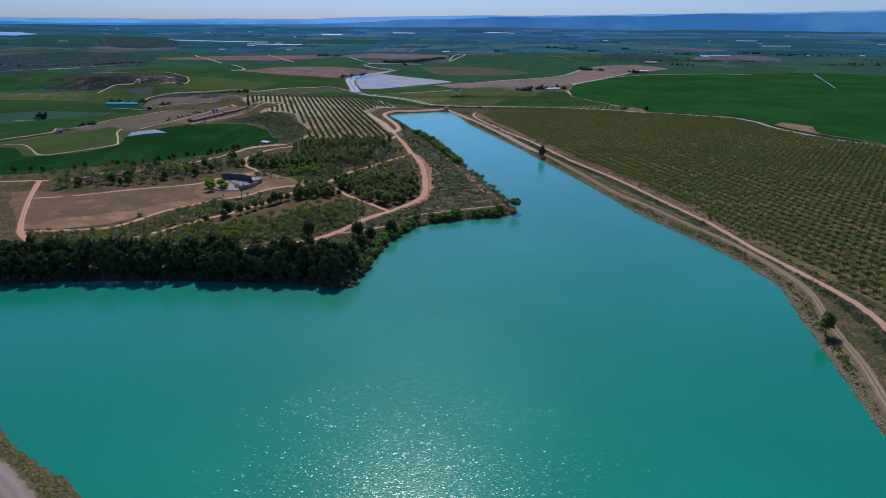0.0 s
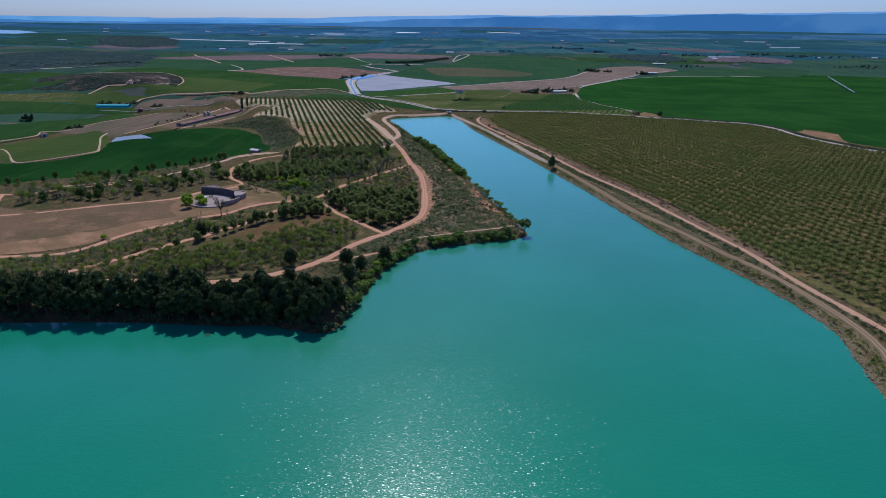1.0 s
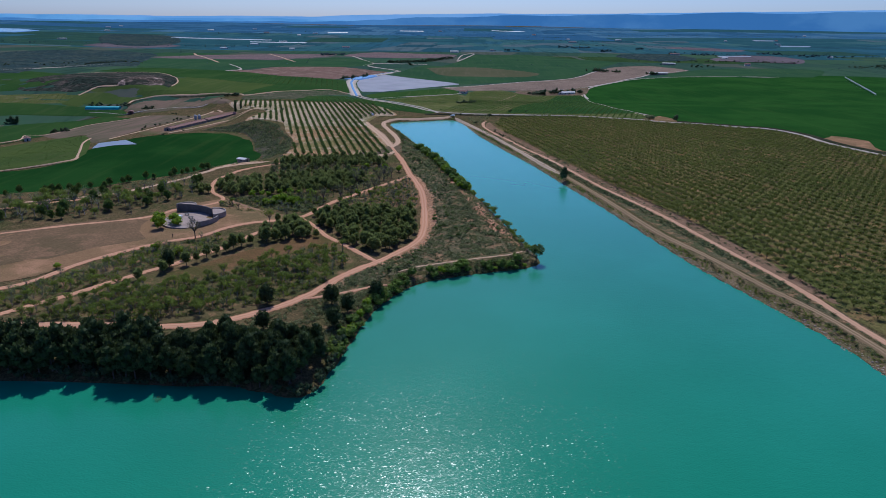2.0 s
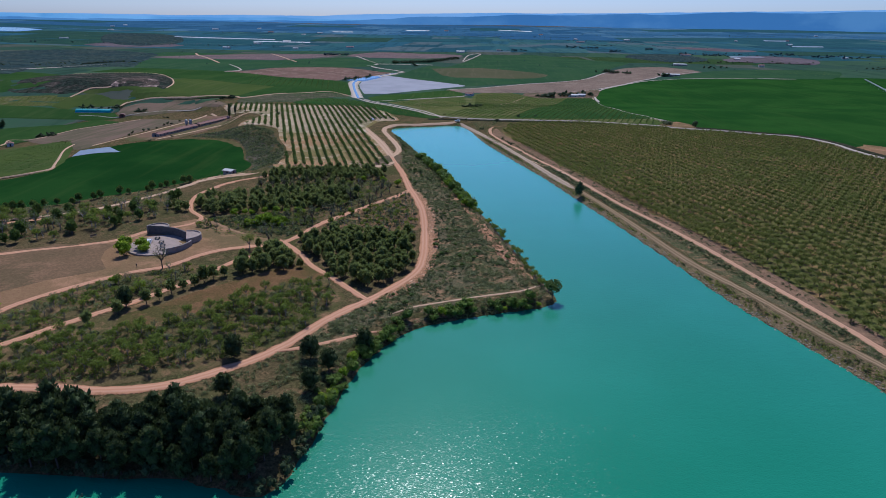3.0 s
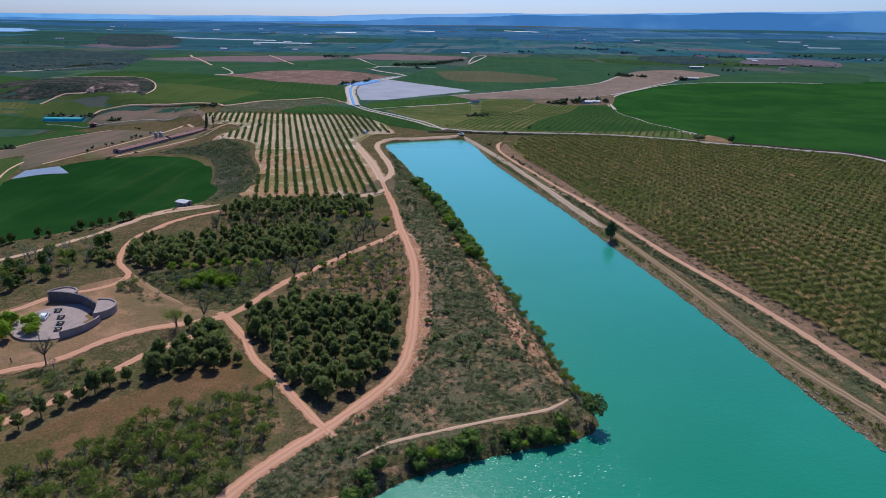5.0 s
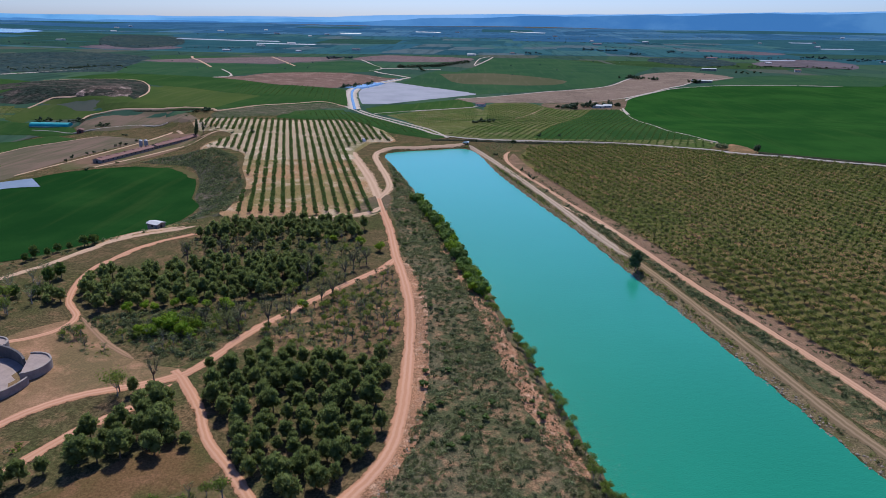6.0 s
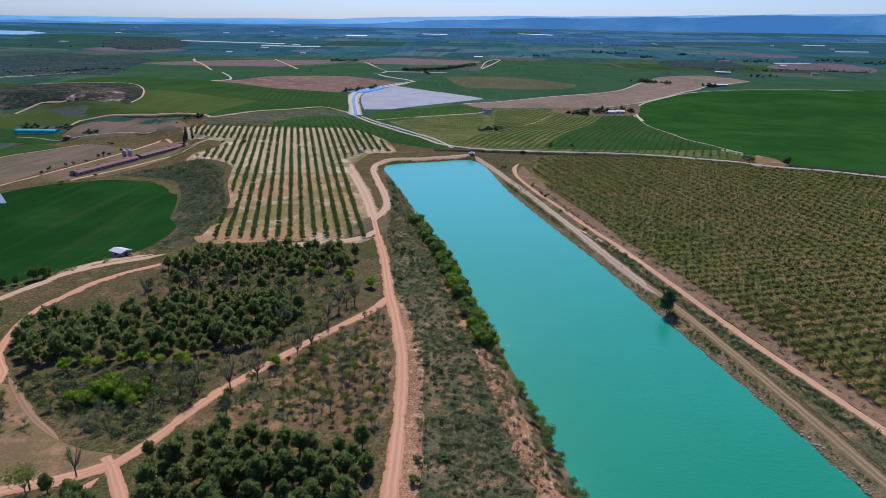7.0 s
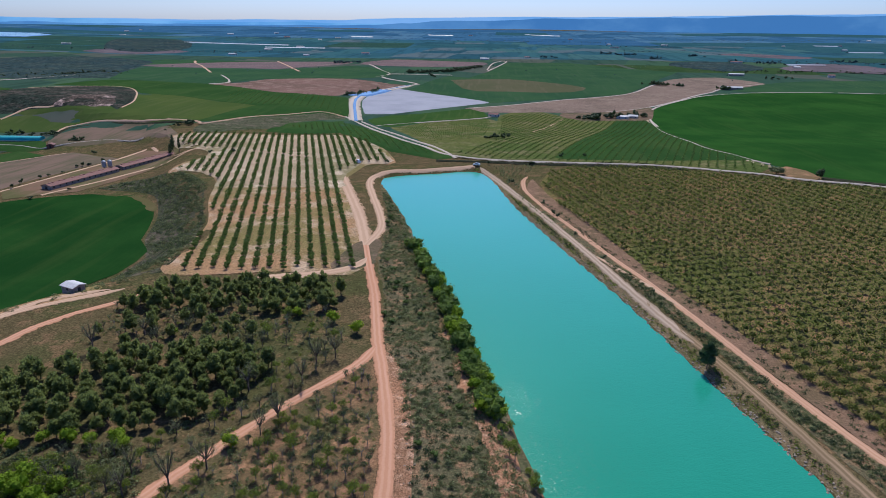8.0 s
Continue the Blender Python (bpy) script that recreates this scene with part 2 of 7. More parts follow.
HILL_VINES = crop("hill_vines", (0.06, 0.092, 0.026), (0.082, 0.11, 0.03), (0.105, 0.118, 0.045), 0, -10, 0.5)
DEEP_VINES = crop("deep_vines", (0.03, 0.072, 0.02), (0.044, 0.088, 0.024), (0.07, 0.1, 0.035), 0, -19.5, 0.4)
VINE_EARTH = earth("vineyard_earth", (0.105, 0.112, 0.036), (0.074, 0.1, 0.028), (0.165, 0.145, 0.07), 0.02, 0.07, 0.5, 0.5)
VINE_GREEN = crop("vine_green", (0.048, 0.08, 0.02), (0.065, 0.098, 0.025), (0.11, 0.12, 0.05), 0, 15, 0.5)
DARK_CROP = crop("dark_crop", (0.034, 0.068, 0.025), (0.048, 0.086, 0.03), (0.085, 0.1, 0.045), 0, -30, 0.4)
BROWN_FIELD = earth("brown_field", (0.21, 0.15, 0.115), (0.17, 0.125, 0.095), (0.25, 0.185, 0.14), 0.012, 0.05, 0.5, 0.4)
MAUVE_FIELD = earth("mauve_field", (0.13, 0.105, 0.115), (0.1, 0.085, 0.09), (0.16, 0.125, 0.125), 0.01, 0.05, 0.8, 0.3)
# these seven far tones carry distance haze as blue in the base colour
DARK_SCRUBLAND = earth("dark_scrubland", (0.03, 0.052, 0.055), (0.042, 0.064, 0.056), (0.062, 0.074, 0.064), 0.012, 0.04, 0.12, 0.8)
HAZED_CROP = crop("hazed_blue_crop", (0.028, 0.085, 0.1), (0.04, 0.105, 0.115), (0.055, 0.12, 0.125), 0, 40, 0.4)
HAZED_WOODS = crop("hazed_woods", (0.034, 0.1, 0.18), (0.046, 0.12, 0.205), (0.065, 0.145, 0.22), 0, 80, 0.5)
HAZED_TEAL_CROP = crop("hazed_teal_crop", (0.028, 0.07, 0.056), (0.04, 0.088, 0.06), (0.06, 0.105, 0.072), 0, 20, 0.4)
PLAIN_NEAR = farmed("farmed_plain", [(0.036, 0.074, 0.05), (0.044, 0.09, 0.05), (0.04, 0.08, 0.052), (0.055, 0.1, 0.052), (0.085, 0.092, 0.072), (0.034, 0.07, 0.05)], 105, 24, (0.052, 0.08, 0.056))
PLAIN_MIDDLE = farmed("hazed_plain_middle", [(0.03, 0.084, 0.1), (0.04, 0.105, 0.11), (0.055, 0.12, 0.11), (0.034, 0.098, 0.128), (0.095, 0.125, 0.13), (0.024, 0.068, 0.085)], 115, 12, (0.038, 0.096, 0.118))
PLAIN_FAR = farmed("hazed_plain_far", [(0.036, 0.1, 0.165), (0.048, 0.12, 0.19), (0.04, 0.105, 0.17), (0.075, 0.15, 0.21), (0.028, 0.08, 0.14)], 150, 5, (0.05, 0.125, 0.2))
DRY_PALE = crop("dry_pale_crop", (0.098, 0.1, 0.052), (0.12, 0.11, 0.062), (0.155, 0.135, 0.088), 0, 10, 0.5)
OLIVE_CROP = crop("olive_crop", (0.0938, 0.0896, 0.035), (0.125, 0.106, 0.045), (0.175, 0.134, 0.07), 0, 10, 0.5)
TRACK = rutted("dirt_track", (0.5, 0.255, 0.15), (0.66, 0.4, 0.27), (0.29, 0.15, 0.08))
BANK_TRACK = rutted("bank_track", (0.47, 0.265, 0.16), (0.63, 0.41, 0.28), (0.26, 0.16, 0.095))
PALE_TRACK = rutted("pale_track", (0.48, 0.31, 0.2), (0.66, 0.47, 0.33), (0.25, 0.17, 0.09))
DAM_ROAD = rutted("dam_gravel", (0.26, 0.195, 0.15), (0.36, 0.28, 0.225), (0.17, 0.13, 0.075))
ROAD = rutted("pale_road", (0.46, 0.38, 0.31), (0.62, 0.54, 0.47), (0.2, 0.165, 0.1))
FADED_TRACK = rutted("faded_track", (0.26, 0.155, 0.088), (0.46, 0.29, 0.19), (0.2, 0.125, 0.075))
PALE_RUTS = rutted("pale_ruts", (0.36, 0.26, 0.18), (0.68, 0.53, 0.4), (0.17, 0.13, 0.07))
WORN_TRACK = rutted("worn_track", (0.21, 0.145, 0.082), (0.52, 0.355, 0.225), (0.17, 0.13, 0.07))
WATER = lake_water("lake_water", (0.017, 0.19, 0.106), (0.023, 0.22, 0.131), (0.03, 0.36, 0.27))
CANAL_WATER = plain("canal_water", (0.06, 0.125, 0.17), (0.08, 0.15, 0.2), 0.05, 0.08, 0, 0.02)
LINER = plain("grey_liner", (0.31, 0.305, 0.33), (0.255, 0.255, 0.28), 0.03, 0.9, 0, 0.1, 0.1)
POND_LINER = plain("pond_liner", (0.17, 0.21, 0.26), (0.13, 0.17, 0.22), 0.1, 0.5, 0, 0.05)
CONCRETE = plain("concrete", (0.33, 0.275, 0.24), (0.23, 0.195, 0.17), 0.6, 0.9, 0, 0.2, 0.2)
DARK_WALL = plain("dark_wall", (0.13, 0.118, 0.112), (0.09, 0.083, 0.08), 0.6, 0.9, 0, 0.2, 0.2)
PAVING = plain("pale_paving", (0.35, 0.265, 0.225), (0.27, 0.205, 0.175), 0.5, 0.9, 0, 0.15, 0.2)
WHITE_WALL = plain("white_render", (0.6, 0.57, 0.53), (0.47, 0.44, 0.4), 0.8, 0.85, 0, 0.1, 0.2)
TILE_RED = plain("red_tiles", (0.21, 0.085, 0.066), (0.15, 0.07, 0.056), 1.2, 0.85, 0, 0.3)
ROOF_PALE = plain("fibre_cement_roof", (0.52, 0.5, 0.48), (0.4, 0.39, 0.38), 0.8, 0.7)
TEAL = plain("teal_sheeting", (0.02, 0.30, 0.30), (0.03, 0.36, 0.36), 0.4, 0.5)
STEEL = plain("galvanised_steel", (0.36, 0.37, 0.39), (0.28, 0.29, 0.31), 2.0, 0.5, 0.5)
DARK = plain("dark_opening", (0.02, 0.02, 0.022), (0.03, 0.03, 0.03), 2.0, 0.6)
RUBBER = plain("tyre_rubber", (0.02, 0.02, 0.02), (0.03, 0.03, 0.03), 4.0, 0.8)
CAR_WHITE = plain("car_paint_white", (0.75, 0.75, 0.76), (0.72, 0.72, 0.73), 3.0, 0.25, 0, 0.0)
GLASS = plain("dark_glass", (0.02, 0.025, 0.03), (0.02, 0.025, 0.03), 3.0, 0.08, 0, 0.0, 0.6)
ROCK = plain("pale_rock", (0.3, 0.235, 0.175), (0.2, 0.155, 0.115), 1.5, 0.9, 0, 0.4)
BARK = plain("bark", (0.075, 0.055, 0.045), (0.12, 0.095, 0.08), 3.0, 0.9, 0, 0.4)
GREY_BARK = plain("grey_bark", (0.24, 0.215, 0.195), (0.17, 0.15, 0.135), 3.0, 0.9, 0, 0.3)
PINE_LEAF = foliage("pine_needles", (0.145, 0.185, 0.054), (0.275, 0.305, 0.09), 0.6, 0.5)
ALMOND_LEAF = foliage("almond_leaves", (0.118, 0.144, 0.032), (0.182, 0.204, 0.047), 0.7, 0.5)
ROW_LEAF = foliage("row_tree_leaves", (0.08, 0.132, 0.027), (0.135, 0.19, 0.042), 0.45, 0.5)
YOUNG_LEAF = foliage("young_tree_leaves", (0.135, 0.185, 0.034), (0.23, 0.28, 0.046), 0.6, 0.6)
BRIGHT_LEAF = foliage("bright_spring_leaves", (0.21, 0.32, 0.02), (0.31, 0.4, 0.026), 0.55, 0.6)
FRESH_LEAF = foliage("fresh_green_leaves", (0.11, 0.175, 0.036), (0.22, 0.3, 0.05), 0.55, 0.6)
SHRUB_LEAF = foliage("grey_green_shrub", (0.14, 0.168, 0.066), (0.27, 0.285, 0.125), 0.45, 0.3)
# leaves of far trees: distance haze is put into the bluish colour
HAZED_LEAF = foliage("hazed_trees", (0.038, 0.085, 0.085), (0.058, 0.11, 0.105), 0.35, 0.4)
# shore pines: the shade of their backlit side is put into these darker needles
SHADED_WOOD_LEAF = foliage("shaded_wood_needles", (0.043, 0.066, 0.022), (0.09, 0.117, 0.037), 0.3, 0.5)
HEDGE_LEAF = foliage("dark_hedge", (0.055, 0.085, 0.036), (0.105, 0.138, 0.056), 0.42, 0.4)
HAZE_LEAF = foliage("first_leaves", (0.2, 0.21, 0.055), (0.28, 0.29, 0.08), 0.5, 0.3)
TWIG = foliage("bare_twigs", (0.16, 0.165, 0.07), (0.235, 0.24, 0.105), 0.1, 0.5)


# ---- plan: helpers ----
def smooth(points, closed=False, step=3.0):
    """A Catmull-Rom line through a few plan points."""
    p = [Vector((*q[:2], 0)) for q in points]
    n = len(p)
    out = []
    for i in range(n if closed else n - 1):
        if closed:
            a, b, c, d = p[i - 1], p[i], p[(i + 1) % n], p[(i + 2) % n]
        else:
            a, b, c, d = p[max(i - 1, 0)], p[i], p[i + 1], p[min(i + 2, n - 1)]
        k = max(1, int((c - b).length / step))
        for j in range(k):
            t = j / k
            v = 0.5 * (2 * b + (c - a) * t + (2 * a - 5 * b + 4 * c - d) * t * t + (3 * b - a - 3 * c + d) * t ** 3)
            out.append((v.x, v.y))
    if not closed:
        out.append((p[-1].x, p[-1].y))
    return out


def inside(poly, x, y):
    """Which of the points x, y (arrays) lie in the polygon."""
    x, y = np.asarray(x, float), np.asarray(y, float)
    hit = np.zeros(x.shape, bool)
    for (ax, ay), (bx, by) in zip(poly, poly[1:] + poly[:1]):
        if ay != by:
            hit ^= ((ay > y) != (by > y)) & (x < (bx - ax) * (y - ay) / (by - ay) + ax)
    return hit


def distance(line, x, y, closed=False):
    """Distance of points to a line of plan points."""
    x, y = np.asarray(x, float), np.asarray(y, float)
    best = np.full(x.shape, 1e9)
    for (ax, ay), (bx, by) in zip(line, line[1:] + (line[:1] if closed else [])):
        dx, dy = bx - ax, by - ay
        t = np.clip(((x - ax) * dx + (y - ay) * dy) / max(dx * dx + dy * dy, 1e-9), 0, 1)
        best = np.minimum(best, np.hypot(x - ax - t * dx, y - ay - t * dy))
    return best


def step01(v, low, high):
    t = np.clip((v - low) / (high - low), 0, 1)
    return t * t * (3 - 2 * t)


# shore of the reservoir, clockwise from its far right corner
SHORE = smooth([
    (8, 622), (24, 548), (38.5, 492), (51, 447), (62, 399), (71, 362), (80.5, 318), (89, 278), (99, 246), (107, 218), (109.8, 193),
    (106, 176), (99.8, 148), (95, 126), (89, 100), (80, 60), (40, 20), (-30, 50), (-65, 92.5), (-76, 100.5), (-87, 108), (-105, 120), (-160, 128), (-240, 140), (-250, 176),
    (-160, 189), (-113, 194), (-79, 194), (-62, 192.5), (-49, 193), (-31.5, 189), (-27, 200), (-24.5, 213), (-21, 232), (-16, 245), (-9, 256),
    (3, 263), (17, 268.5), (30, 273), (35, 277), (34.5, 285), (29, 309), (20.3, 346), (11, 389), (5.6, 412), (-2.6, 445), (-9, 466), (-16, 489), (-22.6, 514), (-31, 544), (-38.4, 569), (-46.5, 598),
    (-42, 609), (-18, 619)], True, 4.0)
VALLEY = smooth([(-134, 431), (-115, 456), (-111, 482), (-124, 515), (-138, 548), (-160, 578), (-180, 612), (-187, 650), (-204, 690), (-240, 710), (-320, 820), (-800, 900), (-800, 250), (-300, 345), (-205, 368), (-165, 392)], True, 16.0)
HILL = (-430, 905)


def height(x, y):
    """The lie of the land in metres above the water."""
    x, y = np.asarray(x, float), np.asarray(y, float)
    d = distance(SHORE, x, y, True) * np.where(inside(SHORE, x, y), -1, 1)
    z = 2.3 + (0.35 * np.sin(x / 23 + 1.3) * np.cos(y / 31) + 0.25 * np.sin((x + y) / 11.0)) * (1 - step01(np.hypot(x, y - 330), 260, 330))
    v = distance(VALLEY, x, y, True) * np.where(inside(VALLEY, x, y), -1, 1)
    z = z - 7.0 * step01(-v, -14, 10)
    z = z - 19.0 * step01(-x, 225, 385) * step01(y, 260, 420) * (1 - step01(y, 690, 900))
    z = z - 11.0 * step01(y, 690, 880) * (1 - step01(y, 1120, 1330)) * step01(x, -210, -110) * (1 - step01(x, 300, 560))
    r = np.hypot(x, y)
    far = step01(r, 700, 1500)
    z = z * (1 - 0.6 * far) + far * 4 * (np.sin(x / 310 + 0.4) * np.cos(y / 420 + 1) - 0.3)
    z = z + 58 * (np.clip(r - 1800, 0, None) / 3100) ** 1.3
    z = z + 7 * np.exp(-(((x - HILL[0]) / 75) ** 2 + ((y - HILL[1]) / 75) ** 2) ** 2)
    bank = step01(d, 0.0, 7.0)
    low = -0.25 + 0.6 * step01(d, 0, 2.6)
    z = np.where(d > 0, low * (1 - bank) + z * bank, -0.25 - 2.2 * step01(-d, 0, 9))
    return z


def spread(*stretches):
    out = []
    for a, b, s in stretches:
        out += list(np.arange(a, b, s))
    return np.array(out + [stretches[-1][1]])


GX = spread((-4900, -400, 60), (-400, -200, 10), (-200, 140, 2.3), (140, 400, 10), (400, 4900, 60))
GY = spread((-600, 60, 30), (60, 640, 2.3), (640, 1000, 10), (1000, 4920, 60))
MX, MY = np.meshgrid(GX, GY)
GZ = height(MX, MY)


def ground(x, y):
    """Height of the built ground sheet at plan points."""
    x, y = np.asarray(x, float), np.asarray(y, float)
    i = np.clip(np.searchsorted(GX, x) - 1, 0, len(GX) - 2)
    j = np.clip(np.searchsorted(GY, y) - 1, 0, len(GY) - 2)
    u, v = (x - GX[i]) / (GX[i + 1] - GX[i]), (y - GY[j]) / (GY[j + 1] - GY[j])
    return GZ[j, i] * (1 - u) * (1 - v) + GZ[j, i + 1] * u * (1 - v) + GZ[j + 1, i] * (1 - u) * v + GZ[j + 1, i + 1] * u * v


def build_mesh(name, verts, faces, mats, index=None, shade=False):
    """A mesh from arrays; all faces have the same number of corners."""
    verts, faces = np.asarray(verts, np.float32), np.asarray(faces, np.int32)
    me = bpy.data.meshes.new(name)
    k = faces.shape[1]
    me.vertices.add(len(verts))
    me.vertices.foreach_set("co", verts.ravel())
    me.loops.add(faces.size)
    me.loops.foreach_set("vertex_index", faces.ravel())
    me.polygons.add(len(faces))
    me.polygons.foreach_set("loop_start", np.arange(0, faces.size, k, dtype=np.int32))
    if index is not None:
        me.polygons.foreach_set("material_index", np.asarray(index, np.int32))
    for m in mats:
        me.materials.append(m)
    me.update(calc_edges=True)
    me.polygons.foreach_set("use_smooth", np.full(len(faces), shade))
    return me


def part(name, bm, material, parent, label=""):
    """Link a bmesh as one mesh object under a thing or a part."""
    me = bpy.data.meshes.new(name)
    bm.to_mesh(me)
    bm.free()
    me.materials.append(material)
    ob = new(name, me)
    ob.parent = parent
    if label:
        tagged(ob, label)
    return ob


def thing(name, x, y, z=None, turn=0.0, label="", category="", group=""):
    ob = new(name)
    ob.empty_display_size = 0.5
    ob.matrix_basis = pose(x, y, float(ground(x, y)) if z is None else z, 0, 0, turn)
    return tagged(ob, label, category, group)


def box(bm, x0, y0, z0, x1, y1, z1, bevel=0.0):
    r = bmesh.ops.create_cube(bm, size=1, matrix=Matrix.Translation(((x0 + x1) / 2, (y0 + y1) / 2, (z0 + z1) / 2)) @ Matrix.Diagonal((x1 - x0, y1 - y0, z1 - z0, 1)))
    if bevel:
        es = list({e for v in r["verts"] for e in v.link_edges})
        bmesh.ops.bevel(bm, geom=es, offset=bevel, segments=2, affect="EDGES", profile=0.5)
    return bm


def sheet(name, poly, lift, material, label="", category="", step=12.0, ragged=0.0):
    """A patch of ground cover draped on the land."""
    if ragged:
        poly = [(x + ragged * noise.noise((x / 6, y / 6, 3)), y + ragged * noise.noise((x / 6, y / 6, 9))) for x, y in poly]
    bm = bmesh.new()
    f = bm.faces.new([bm.verts.new((x, y, 0)) for x, y in poly])
    bmesh.ops.triangulate(bm, faces=[f])
    xs, ys = [p[0] for p in poly], [p[1] for p in poly]
    for axis, lo, hi in ((0, min(xs), max(xs)), (1, min(ys), max(ys))):
        for c in np.arange(math.floor(lo / step) * step + step, hi, step):
            co, no = [0, 0, 0], [0, 0, 0]
            co[axis], no[axis] = float(c), 1
            bmesh.ops.bisect_plane(bm, geom=bm.verts[:] + bm.edges[:] + bm.faces[:], plane_co=co, plane_no=no)
    co = np.array([v.co[:2] for v in bm.verts])
    zz = ground(co[:, 0], co[:, 1]) + lift
    for v, z in zip(bm.verts, zz):
        v.co.z = float(z)
    if lift > 0.5:
        rim = [e for e in bm.edges if e.is_boundary]
        mid = {}
        for e in rim:
            f = e.link_faces[0]
            a, b = e.verts
            out = Vector((b.co.y - a.co.y, a.co.x - b.co.x, 0)).normalized()
            if out.dot(e.verts[0].co - f.calc_center_median()) < 0:
                out = -out
            for v in e.verts:
                mid[v] = mid.get(v, Vector((0, 0, 0))) + out
        low = {}
        for v, out in mid.items():
            p = v.co + out.normalized() * lift * 6
            low[v] = bm.verts.new((p.x, p.y, float(ground(p.x, p.y)) + 0.05))
        for e in rim:
            a, b = e.verts
            bm.faces.new((a, b, low[b], low[a]))
    bmesh.ops.recalc_face_normals(bm, faces=bm.faces[:])
    if sum(f.normal.z for f in bm.faces) < 0:
        bmesh.ops.reverse_faces(bm, faces=bm.faces[:])
    ob = part(name, bm, material, None)
    return tagged(ob, label, category or name.split("_")[-1], kind="structure")


def ribbon(name, points, width, lift, material, label="", category="track", step=2.5, ragged=0.3, taper=False):
    """A road or bank strip along a line, five columns across, with ragged edges."""
    line = smooth(points, False, step)
    n = len(line)
    verts, uvs, along = [], [], 0.0
    for i, (x, y) in enumerate(line):
        ax, ay = line[max(i - 1, 0)]
        bx, by = line[min(i + 1, n - 1)]
        d = math.hypot(bx - ax, by - ay) or 1
        nx, ny = (by - ay) / d, -(bx - ax) / d
        if i:
            along += math.hypot(x - line[i - 1][0], y - line[i - 1][1])
        for u in (-1, -0.5, 0, 0.5, 1):
            w = width * 0.66 * u * (min(1.0, 0.12 + min(i, n - 1 - i) * step / 7.0) if taper else 1.0) * (1 + (ragged * noise.noise((along / 5, u * 3, width)) if abs(u) == 1 else 0))
            verts.append((x + nx * w, y + ny * w))
            uvs.append((u, along))
    v = np.array(verts)
    z = ground(v[:, 0], v[:, 1]) + lift * np.tile([0.2, 0.85, 1.0, 0.85, 0.2], n)
    faces = [(i * 5 + k, i * 5 + k + 1, i * 5 + k + 6, i * 5 + k + 5) for i in range(n - 1) for k in range(4)]
    me = build_mesh(name, np.column_stack([v, z]), faces, [material], None, True)
    uv = me.uv_layers.new(name="across")
    flat = np.array(uvs)[np.asarray(faces).ravel()]
    uv.data.foreach_set("uv", flat.astype(np.float32).ravel())
    return tagged(new(name, me), label, category, kind="structure")


# ---- land and water ----
nx, ny = len(GX), len(GY)
quads = (np.arange(ny - 1)[:, None] * nx + np.arange(nx - 1)[None, :]).ravel()
land = new("ground", build_mesh("ground", np.column_stack([MX.ravel(), MY.ravel(), GZ.ravel()]), np.column_stack([quads, quads + 1, quads + nx + 1, quads + nx]), [SCRUB_GROUND], None, True))
tagged(land, "dry brown earth with grey-green scrub and weeds", "ground", kind="structure")

bm = bmesh.new()
wide = []
for i, (x, y) in enumerate(SHORE):
    (ax, ay), (bx, by) = SHORE[i - 1], SHORE[(i + 1) % len(SHORE)]
    d = math.hypot(bx - ax, by - ay)
    wide.append((x - (by - ay) / d * 1.9, y + (bx - ax) / d * 1.9))
f = bm.faces.new([bm.verts.new((x, y, 0.0)) for x, y in wide])
bmesh.ops.triangulate(bm, faces=[f])
bmesh.ops.recalc_face_normals(bm, faces=bm.faces[:])
if sum(g.normal.z for g in bm.faces) < 0:
    bmesh.ops.reverse_faces(bm, faces=bm.faces[:])
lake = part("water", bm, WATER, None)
tagged(lake, "turquoise reservoir water with fine ripples and sun glints", "water", kind="structure")


def ridge(name, radius, low, tops, material, seed, rough):
    """A line of far hills all round, as high as tops say by bearing in degrees."""
    bearings = np.arange(-180, 180.01, 0.4)
    h = np.interp(bearings, [t[0] for t in tops], [t[1] for t in tops])
    h = h + [rough * (noise.noise((b / 5, seed, 0)) + 0.5 * noise.noise((b / 1.7, seed, 4)) + 0.25 * noise.noise((b / 0.6, seed, 8))) for b in bearings]
    s, c = np.sin(np.radians(bearings)), np.cos(np.radians(bearings))
    rows = [(radius - 90, low), (radius - 30, None), (radius, 1.0)]
    verts = []
    for k, (r, f) in enumerate(rows):
        z = np.full(len(h), low) if k == 0 else (low + (h - low) * (0.6 if k == 1 else 1.0))
        verts.append(np.column_stack([r * s, r * c + 130, z]))
    m = len(bearings)
    q = np.concatenate([np.arange(m - 1) + k * m for k in range(2)])
    me = build_mesh(name, np.concatenate(verts), np.column_stack([q, q + 1, q + m + 1, q + m]), [material], None, True)
    return tagged(new(name, me), "blue hazy hills along the horizon", "hills", kind="structure")


# hills glow blue: the air haze before them is put into the emission
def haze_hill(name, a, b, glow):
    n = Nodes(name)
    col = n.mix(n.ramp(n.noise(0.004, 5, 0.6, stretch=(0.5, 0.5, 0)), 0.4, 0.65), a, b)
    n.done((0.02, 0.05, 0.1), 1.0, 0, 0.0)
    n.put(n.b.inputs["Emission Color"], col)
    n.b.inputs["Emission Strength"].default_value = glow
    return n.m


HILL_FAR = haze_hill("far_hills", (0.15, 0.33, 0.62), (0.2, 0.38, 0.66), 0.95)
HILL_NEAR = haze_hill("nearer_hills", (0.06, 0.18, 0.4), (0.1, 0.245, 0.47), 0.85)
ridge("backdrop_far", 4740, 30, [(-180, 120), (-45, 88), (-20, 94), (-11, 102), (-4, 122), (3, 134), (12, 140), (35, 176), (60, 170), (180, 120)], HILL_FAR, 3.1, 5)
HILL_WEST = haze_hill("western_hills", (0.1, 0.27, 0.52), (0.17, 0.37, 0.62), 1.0)
